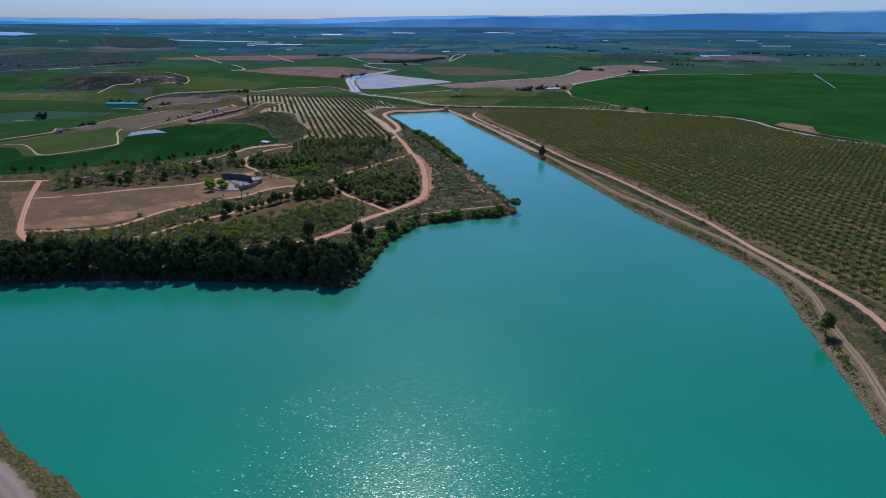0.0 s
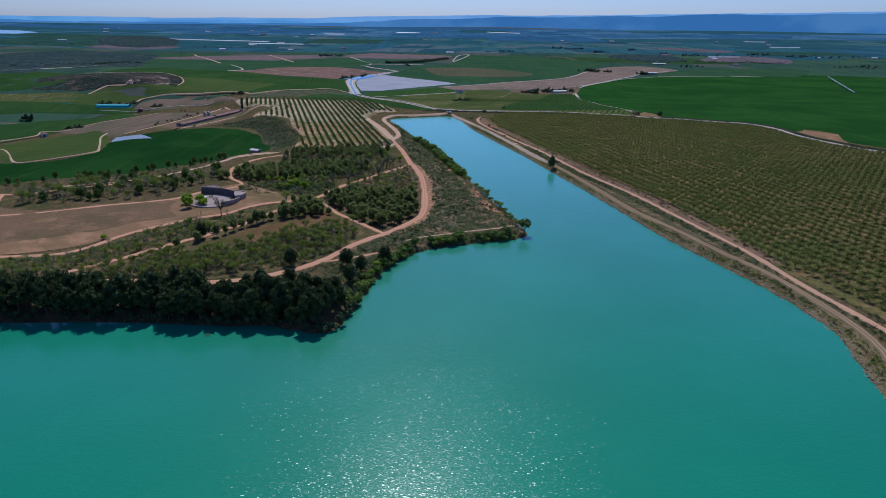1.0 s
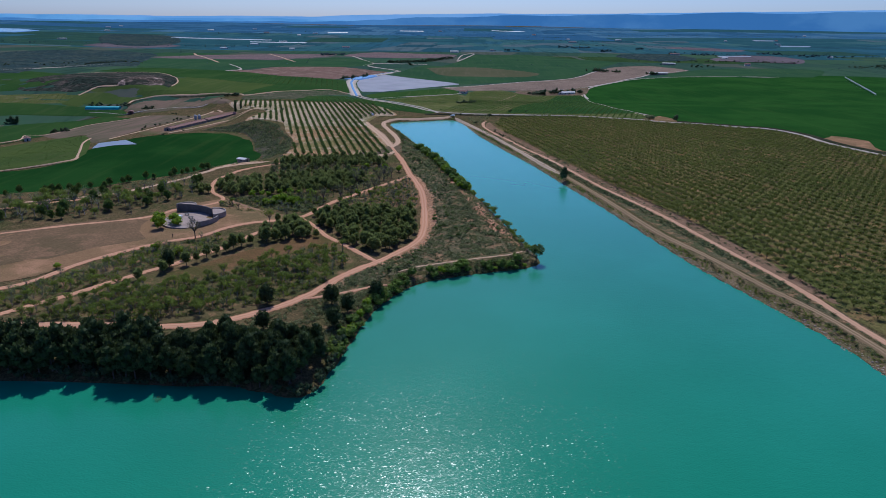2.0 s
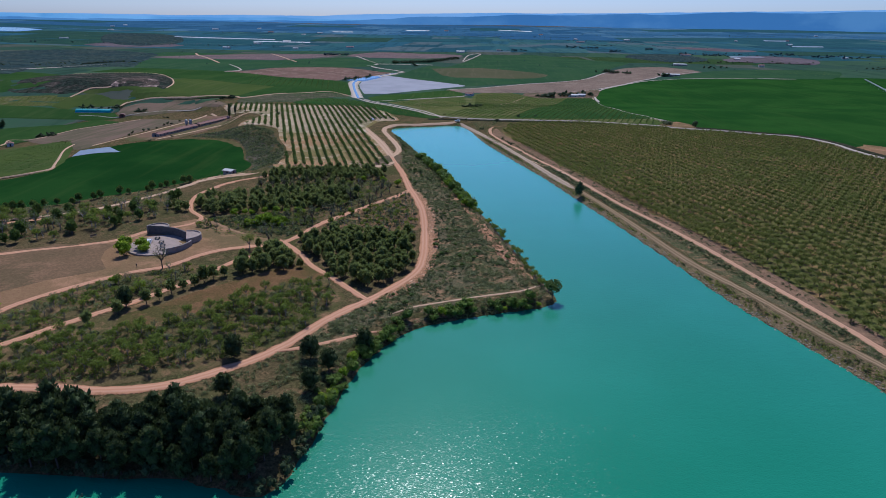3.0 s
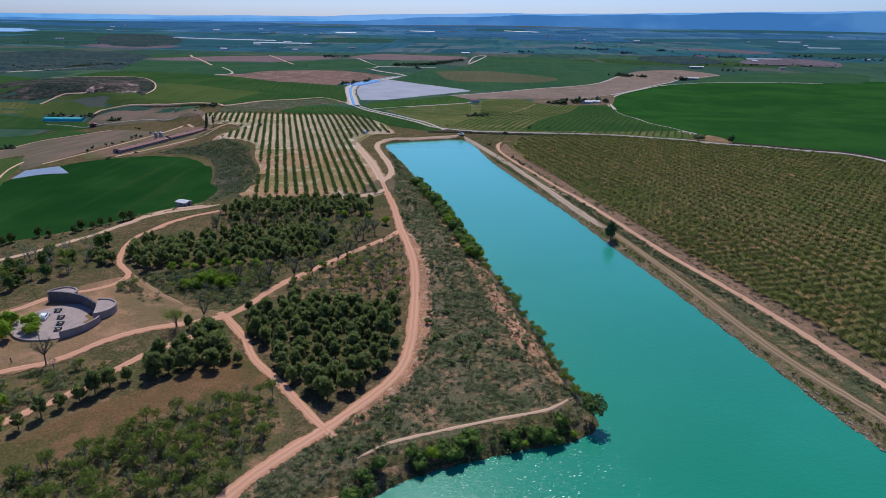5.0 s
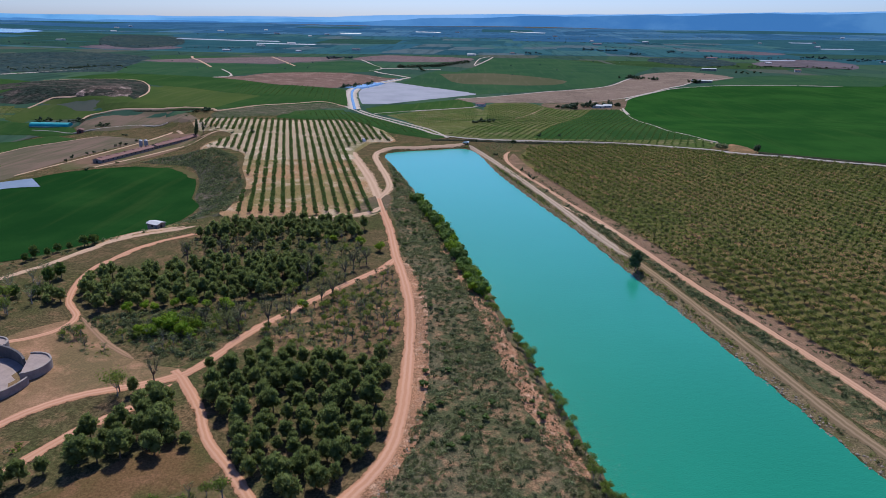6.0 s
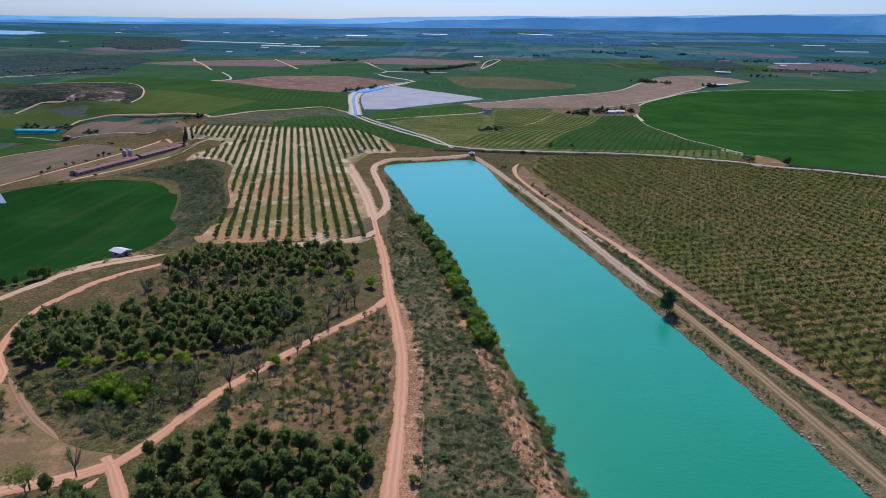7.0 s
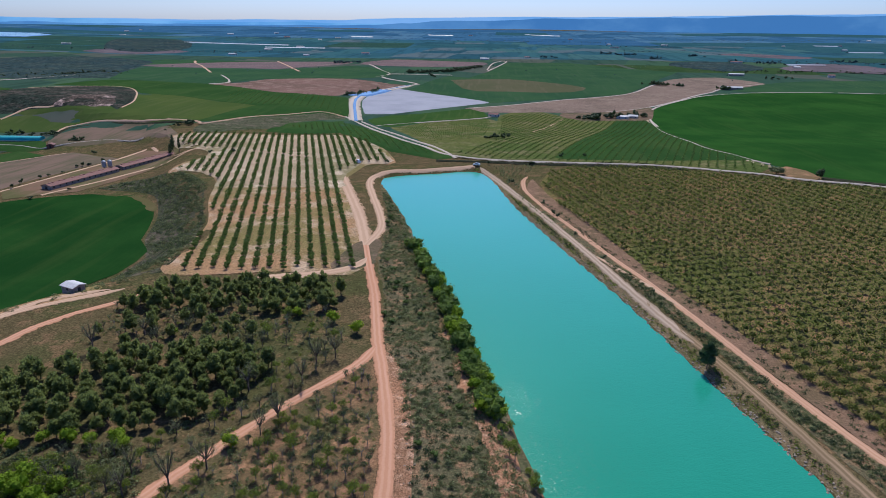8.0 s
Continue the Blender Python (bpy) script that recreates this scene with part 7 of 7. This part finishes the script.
# ---- buildings and small things ----
def gable(bm, x0, y0, x1, y1, z0, z1, over=0.4, thick=0.12):
    """A pitched roof along y, with thickness and eaves."""
    c = (x0 + x1) / 2
    for side, e in ((-1, x0 - over), (1, x1 + over)):
        drop = (z1 - z0) / (c - x0) * over
        pts = [(e, z0 - drop), (c, z1), (c, z1 + thick), (e, z0 - drop + thick)]
        a = [bm.verts.new((px, y0 - over, pz)) for px, pz in pts]
        b = [bm.verts.new((px, y1 + over, pz)) for px, pz in pts]
        bm.faces.new(a[::-1] if side < 0 else a)
        bm.faces.new(b if side < 0 else b[::-1])
        for i in range(4):
            j = (i + 1) % 4
            bm.faces.new((a[i], a[j], b[j], b[i]) if side < 0 else (a[j], a[i], b[i], b[j]))
    bmesh.ops.recalc_face_normals(bm, faces=bm.faces[:])
    return bm


def house_walls(bm, x0, y0, x1, y1, h, ridge_z):
    """Walls with gable ends."""
    c = (x0 + x1) / 2
    a = [bm.verts.new(p) for p in ((x0, y0, -0.8), (x1, y0, -0.8), (x1, y0, h), (c, y0, ridge_z), (x0, y0, h))]
    b = [bm.verts.new(p) for p in ((x0, y1, -0.8), (x1, y1, -0.8), (x1, y1, h), (c, y1, ridge_z), (x0, y1, h))]
    bm.faces.new(a)
    bm.faces.new(b[::-1])
    for i in range(5):
        j = (i + 1) % 5
        bm.faces.new((a[j], a[i], b[i], b[j]))
    bmesh.ops.recalc_face_normals(bm, faces=bm.faces[:])
    return bm


def building(name, x, y, turn, wide, long, h, top, wall, roof, label, category, openings=2, group=""):
    ob = thing(name, x, y, None, turn, label, category, group)
    part("wall", house_walls(bmesh.new(), -wide / 2, -long / 2, wide / 2, long / 2, h, top), wall, ob)
    part("roof", gable(bmesh.new(), -wide / 2, -long / 2, wide / 2, long / 2, h, top + 0.02, 0.4), roof, ob)
    part("door", box(bmesh.new(), -wide * 0.12, -long / 2 - 0.05, 0.0, wide * 0.12, -long / 2 + 0.05, min(2.2, h * 0.85), 0.02), DARK, ob)
    for k in range(openings):
        yy_ = -long / 2 + long * (k + 0.5) / openings
        for s in (-1, 1):
            part("window", box(bmesh.new(), s * wide / 2 - 0.06, yy_ - 0.5, h * 0.45, s * wide / 2 + 0.06, yy_ + 0.5, h * 0.8, 0.02), DARK, ob)
    return ob


building("field_shed", -119.2, 435.0, 66, 4.0, 5.6, 2.3, 2.8, CONCRETE, ROOF_PALE, "small grey block shed with a pale low-pitched roof", "shed", 1)
for cx, cy, ln in ((-218.5, 603, 48), (-206.5, 653, 46)):
    pb = building("poultry_house", cx, cy, -14.5, 6.4, ln, 2.1, 3.0, CONCRETE, TILE_RED, "long low farm building with a dull red tiled roof", "farm building", 12, "farm buildings")
    for k in range(7):
        part("ridge_vent", box(bmesh.new(), -0.5, -ln / 2 + ln * (k + 0.5) / 7 - 1.6, 2.95, 0.5, -ln / 2 + ln * (k + 0.5) / 7 + 1.6, 3.3, 0.05), TILE_RED, pb)


def silo(x, y):
    ob = thing("feed_silo", x, y, None, 0, "galvanised steel feed silo on legs", "silo", "feed silos")
    bm = bmesh.new()
    for z0, z1, r0, r1 in ((1.6, 2.8, 0.3, 1.25), (2.8, 5.8, 1.25, 1.25), (5.8, 6.6, 1.25, 0.3)):
        bmesh.ops.create_cone(bm, cap_ends=True, segments=20, radius1=r0, radius2=r1, depth=z1 - z0, matrix=Matrix.Translation((0, 0, (z0 + z1) / 2)))
    part("tank", bm, STEEL, ob)
    for k in range(4):
        a = k * math.pi / 2 + 0.78
        part("leg", box(bmesh.new(), math.cos(a) * 1.2 - 0.06, math.sin(a) * 1.2 - 0.06, -0.3, math.cos(a) * 1.2 + 0.06, math.sin(a) * 1.2 + 0.06, 3.0), STEEL, ob)


silo(-219.5, 627.5)
silo(-216.6, 629)


def arched(x, y, turn, wide, long, high):
    ob = thing("greenhouse", x, y, None, turn, "long arched greenhouse with teal sheeting", "greenhouse")
    bm = bmesh.new()
    k = 14
    rings = []
    for yy_ in np.linspace(-long / 2, long / 2, 9):
        rings.append([bm.verts.new((-math.cos(math.pi * i / k) * wide / 2, yy_, max(0.0, math.sin(math.pi * i / k)) ** 0.7 * high)) for i in range(k + 1)])
    for a, b in zip(rings, rings[1:]):
        for i in range(k):
            bm.faces.new((a[i], a[i + 1], b[i + 1], b[i]))
    for e in (rings[0], rings[-1]):
        bm.faces.new(e)
    bmesh.ops.recalc_face_normals(bm, faces=bm.faces[:])
    part("cover", bm, TEAL, ob)
    part("door", box(bmesh.new(), -1.2, -long / 2 - 0.06, 0, 1.2, -long / 2 + 0.02, 2.2), DARK, ob)
    for s in (-1, 1):
        part("side_wall", box(bmesh.new(), s * wide / 2 - 0.1, -long / 2, -0.5, s * wide / 2 + 0.1, long / 2, 0.9), WHITE_WALL, ob)


arched(-378, 777, -88, 9, 36, 4.0)
building("farm_hut", -336, 752, 20, 5, 6, 2.6, 3.5, TILE_RED, TILE_RED, "small brick-red field hut", "hut", 1)
building("farm_hut", -372, 629, 35, 5, 7, 2.6, 3.4, WHITE_WALL, TILE_RED, "small field hut with a reddish roof", "hut", 1)
for x_, y_, t_, w_, l_, h_, wl, rf in ((21, 928, 70, 6, 10, 3.0, WHITE_WALL, TILE_RED), (152, 930, 80, 7, 12, 3.2, WHITE_WALL, ROOF_PALE), (164, 936, 80, 6, 9, 3.0, WHITE_WALL, ROOF_PALE), (372, 1240, 80, 8, 30, 3.4, CONCRETE, ROOF_PALE), (468, 1484, 80, 8, 26, 3.4, CONCRETE, ROOF_PALE)):
    building("farmhouse", x_, y_, t_, w_, l_, h_, h_ + 1.2, wl, rf, "small pale farmhouse with a tiled roof beside a field road", "house", 2, "farmhouses")
hr = random.Random(8)
for k in range(34):
    d = 1600 + 2500 * hr.random()
    b = radians(hr.uniform(-37, 35))
    x_, y_ = math.sin(b) * d, math.cos(b) * d
    if abs(x_) < 420 and y_ < 1850:
        continue
    building("farm_building", x_, y_, hr.uniform(60, 120), hr.uniform(6, 10), hr.uniform(10, 32), hr.uniform(3, 4), hr.uniform(4.5, 5.5), WHITE_WALL, hr.choice([ROOF_PALE, ROOF_PALE, TILE_RED]), "far pale farm building in the plain", "farm building", 2, "farm buildings of the plain")
PLASTIC = plain("white_plastic", (0.33, 0.35, 0.4), (0.25, 0.28, 0.34), 0.02, 0.5)
for a, b, w in (((-1018, 2540), (-647, 2525), 13), ((-684, 2386), (-490, 2382), 10), ((-560, 3196), (-470, 3216), 14), ((246, 3890), (420, 3780), 20), ((-250, 3560), (-130, 3590), 14), ((700, 1815), (790, 1825), 14), ((1184, 2484), (1290, 2480), 18), ((1259, 2865), (1340, 2850), 24)):
    ribbon("plastic_tunnels", [a, ((a[0] + b[0]) / 2, (a[1] + b[1]) / 2), b], w, 2.5, PLASTIC, "far strip of white plastic tunnels", "plastic tunnels", 30, 0.1)
sheet("distant_lake", [(-2300, 2900), (-1848, 2974), (-1711, 2860), (-1660, 2620), (-2100, 2560)], 2.5, CANAL_WATER, "pale blue distant lake", "water", 60)


# ---- picnic ground ----
def curved_wall(bm, cx, cy, r, a0, a1, thick, z0, z1, n=28):
    """A round wall segment."""
    rings = []
    for i in range(n + 1):
        a = radians(a0 + (a1 - a0) * i / n)
        c, s = math.cos(a), math.sin(a)
        rings.append([bm.verts.new((cx + c * rr_, cy + s * rr_, z)) for rr_, z in ((r, z0), (r + thick, z0), (r + thick, z1), (r, z1))])
    for p, q in zip(rings, rings[1:]):
        for i in range(4):
            j = (i + 1) % 4
            bm.faces.new((p[i], p[j], q[j], q[i]))
    bm.faces.new(rings[0])
    bm.faces.new(rings[-1])
    bmesh.ops.recalc_face_normals(bm, faces=bm.faces[:])
    return bm


def disc(bm, cx, cy, r, a0, a1, z, thick=0.2, n=40):
    pts = [bm.verts.new((cx + math.cos(radians(a0 + (a1 - a0) * i / n)) * r, cy + math.sin(radians(a0 + (a1 - a0) * i / n)) * r, z)) for i in range(n + 1)]
    bm.faces.new(pts)
    top = bmesh.ops.extrude_face_region(bm, geom=bm.faces[:])
    bmesh.ops.translate(bm, verts=[v for v in top["geom"] if isinstance(v, bmesh.types.BMVert)], vec=(0, 0, thick))
    bmesh.ops.recalc_face_normals(bm, faces=bm.faces[:])
    return bm


arena = thing("round_shelter", -105.3, 316.6, None, 0, "round open-air shelter of curved concrete walls with a paved floor", "shelter")
ring = [(r * math.cos(a), r * math.sin(a)) for r in (0, 4, 8, 11) for a in np.arange(0, 6.28, 0.4)]
FLOOR_TOP = float(max(ground(np.array([-105.3 + p[0] for p in ring]), np.array([316.6 + p[1] for p in ring])))) + 0.06 - float(ground(-105.3, 316.6))
part("floor", disc(bmesh.new(), 0, 0, 11.25, 0, 360, FLOOR_TOP - 1.3, 1.3), PAVING, arena)
part("curved_wall", curved_wall(bmesh.new(), -8.2, -7.8, 20.3, 42, 95, 0.5, -0.9, 3.4), DARK_WALL, arena, "tall darker concrete wall")
part("curved_wall", curved_wall(bmesh.new(), 0, 0, 11.3, -58, 0, 0.45, -0.9, 2.3), CONCRETE, arena)
part("curved_wall", curved_wall(bmesh.new(), 7.4, 5.8, 4.9, -70, 112, 0.4, -0.9, 2.5), CONCRETE, arena)
part("terrace", disc(bmesh.new(), 7.4, 5.8, 4.9, -70, 112, 1.9, 0.25), PAVING, arena, "raised paved terrace")
part("curved_wall", curved_wall(bmesh.new(), -6.4, 12.6, 3.9, 0, 178, 0.4, -0.9, 3.3), CONCRETE, arena)
part("terrace", disc(bmesh.new(), -6.4, 12.6, 3.9, 0, 178, 2.7, 0.25), PAVING, arena, "raised paved terrace")


def picnic_table(x, y, turn):
    ob = thing("picnic_table", x, y, float(ground(-105.3, 316.6)) + FLOOR_TOP, turn, "dark wooden picnic table with two benches", "table", "picnic tables")
    part("tabletop", box(bmesh.new(), -0.9, -0.4, 0.7, 0.9, 0.4, 0.77, 0.01), DARK, ob)
    for s in (-1, 1):
        part("bench", box(bmesh.new(), -0.9, s * 0.75 - 0.15, 0.41, 0.9, s * 0.75 + 0.15, 0.47, 0.01), DARK, ob)
        part("leg", box(bmesh.new(), s * 0.65 - 0.05, -0.75, 0.0, s * 0.65 + 0.05, 0.75, 0.41), DARK, ob)
        part("leg", box(bmesh.new(), s * 0.65 - 0.05, -0.2, 0.41, s * 0.65 + 0.05, 0.2, 0.7), DARK, ob)


for x_, y_ in ((-109.1, 322.7), (-105.8, 318.5), (-103.8, 314.9), (-102.4, 311.4)):
    picnic_table(x_, y_, 8)
bench = thing("park_bench", -135.0, 325.5, None, 20, "dark slatted bench on the bare picnic ground", "bench")
for k in range(3):
    part("seat_slat", box(bmesh.new(), -1.1, -0.3 + 0.2 * k, 0.46, 1.1, -0.13 + 0.2 * k, 0.51, 0.01), BARK, bench)
    part("back_slat", box(bmesh.new(), -1.1, 0.34, 0.6 + 0.18 * k, 1.1, 0.39, 0.74 + 0.18 * k, 0.01), BARK, bench)
for sx_ in (-0.9, 0.9):
    part("leg", box(bmesh.new(), sx_ - 0.05, -0.28, -0.2, sx_ + 0.05, -0.18, 0.46), DARK, bench)
    part("leg", box(bmesh.new(), sx_ - 0.05, 0.28, -0.2, sx_ + 0.05, 0.34, 1.1), DARK, bench)
pp = thing("sign_post", -103.8, 294.6, None, 0, "dark wooden post with a small board", "post")
part("post", box(bmesh.new(), -0.07, -0.07, -0.3, 0.07, 0.07, 1.6, 0.01), BARK, pp)
part("board", box(bmesh.new(), -0.22, -0.1, 1.0, 0.22, -0.075, 1.5, 0.01), BARK, pp)


def car(x, y, turn, paint, label, high=1.5, long=4.3):
    ob = thing("parked_car" if high < 1.7 else "parked_van", x, y, float(ground(x, y)) + 0.25, turn, label, "car")
    bm = bmesh.new()
    prof = [(-long / 2, 0.3), (long / 2, 0.3), (long / 2, 0.75), (long * 0.28, 0.9), (long * 0.12, high), (-long * 0.34, high), (-long * 0.48, 0.95)]
    a = [bm.verts.new((-0.88, p, z)) for p, z in prof]
    b = [bm.verts.new((0.88, p, z)) for p, z in prof]
    for v in a[4:6] + b[4:6]:
        v.co.x *= 0.82
    bm.faces.new(a)
    bm.faces.new(b[::-1])
    for i in range(7):
        bm.faces.new((a[i], b[i], b[(i + 1) % 7], a[(i + 1) % 7]))
    bmesh.ops.recalc_face_normals(bm, faces=bm.faces[:])
    bmesh.ops.bevel(bm, geom=bm.edges[:], offset=0.06, segments=2, affect="EDGES", profile=0.5)
    part("body", bm, paint, ob)
    for s in (-1, 1):
        part("side_window", box(bmesh.new(), s * 0.79 - 0.04, -long * 0.32, 1.0, s * 0.79 + 0.04, long * 0.14, high - 0.14, 0.02), GLASS, ob)
        for w in (-0.3, 0.3):
            bm = bmesh.new()
            bmesh.ops.create_cone(bm, cap_ends=True, segments=18, radius1=0.32, radius2=0.32, depth=0.2, matrix=Matrix.Translation((s * 0.8, w * long, 0.32)) @ pose(0, 0, 0, 0, 90, 0))
            part("wheel", bm, RUBBER, ob)
    part("windscreen", box(bmesh.new(), -0.62, long * 0.16, 0.98, 0.62, long * 0.24, high - 0.2, 0.02), GLASS, ob)


car(4.6, 633.5, 70, CAR_WHITE, "small white car parked at the corner of the reservoir")
car(-66, 633, 30, CAR_WHITE, "white van parked beside the orchard rows", 1.95, 4.6)
car(-110.4, 318.4, 15, CAR_WHITE, "white car parked under the trees of the picnic ground")

# stones along the reservoir banks
rk = np.random.RandomState(9)
def stone(seed):
    r_ = np.random.RandomState(seed)
    s_ = Shape()
    s_.lump(r_, (0, 0, 0.1), 0.4, 0.6, 0.35)
    t2 = Shape()
    t2.lump(r_, (0.2, 0.1, 0.0), 0.22, 0.6, 0.35)
    return plant_meshes("stone", s_, t2, ROCK, ROCK)
STONES = [stone(k) for k in range(3)]
x_, y_ = along([(8, 622), (24, 548), (38.5, 492), (51, 447), (62, 399), (71, 362), (80.5, 318), (89, 278), (99, 246), (107, 218), (109.8, 193), (106, 176), (99.8, 148), (95, 126), (89, 100)], -2.2, 0.3, 0.75, rk, 0.8)
plant_stuff("bank_stones", STONES, x_, y_, rk, [ROCK, ROCK], "pale stones along the waterline", "stones", 0.3, 1.0)
x_, y_ = along([(-13, 400), (-7, 365), (-4.6, 330), (-5, 305), (-9, 288), (-20, 270), (-32, 253)], -1.0, 1.6, 1.0, rk, 0.5)
plant_stuff("verge_stones", STONES, x_, y_, rk, [ROCK, ROCK], "pale stones on the eroded track verge", "stones", 0.3, 0.8)
ribbon("eroded_verge", [(-16.5, 402), (-12, 385), (-8.6, 366), (-6.4, 340), (-6, 312), (-8.5, 294), (-18, 273)], 3.6, 0.16, ROCKY_EARTH, "eroded red earth beside the track", "bare earth", 2.5, 0.6, True)
ribbon("eroded_shore", [(-2, 424), (6, 385), (11, 362), (16, 338), (22, 312), (28, 292)], 4.4, 0.2, ROCKY_EARTH, "eroded red earth above the shore", "bare earth", 2.5, 0.8, True)


# ---- centre-pivot irrigator in the round field ----
piv = thing("pivot_irrigator", 588, 1015, None, 0, "long centre-pivot irrigation boom on wheeled towers", "irrigator")
for k in range(8):
    a_, b_ = Vector((-60 + 15 * k, -137 + 34 * k, 0)), Vector((-45 + 15 * k, -103 + 34 * k, 0))
    bm = bmesh.new()
    for dz, r_ in ((4.2, 0.35), (3.2, 0.12)):
        d_ = b_ - a_
        bmesh.ops.create_cone(bm, cap_ends=True, segments=8, radius1=r_, radius2=r_, depth=d_.length, matrix=Matrix.Translation((a_ + b_) / 2 + Vector((0, 0, dz))) @ d_.to_track_quat("Z", "Y").to_matrix().to_4x4())
    part("boom", bm, STEEL, piv)
    bm = bmesh.new()
    for s_ in (-1.8, 1.8):
        p_, q_ = Vector((a_.x, a_.y, 4.2)), Vector((a_.x + s_, a_.y - s_ * 0.4, 0.4))
        bmesh.ops.create_cone(bm, cap_ends=True, segments=6, radius1=0.1, radius2=0.1, depth=(q_ - p_).length, matrix=Matrix.Translation((p_ + q_) / 2) @ (q_ - p_).to_track_quat("Z", "Y").to_matrix().to_4x4())
    part("tower", bm, STEEL, piv)
    for s_ in (-1.8, 1.8):
        bm = bmesh.new()
        bmesh.ops.create_cone(bm, cap_ends=True, segments=14, radius1=0.6, radius2=0.6, depth=0.3, matrix=Matrix.Translation((a_.x + s_, a_.y - s_ * 0.4, 0.6)) @ pose(0, 0, 0, 90, 0, 25))
        part("wheel", bm, RUBBER, piv)
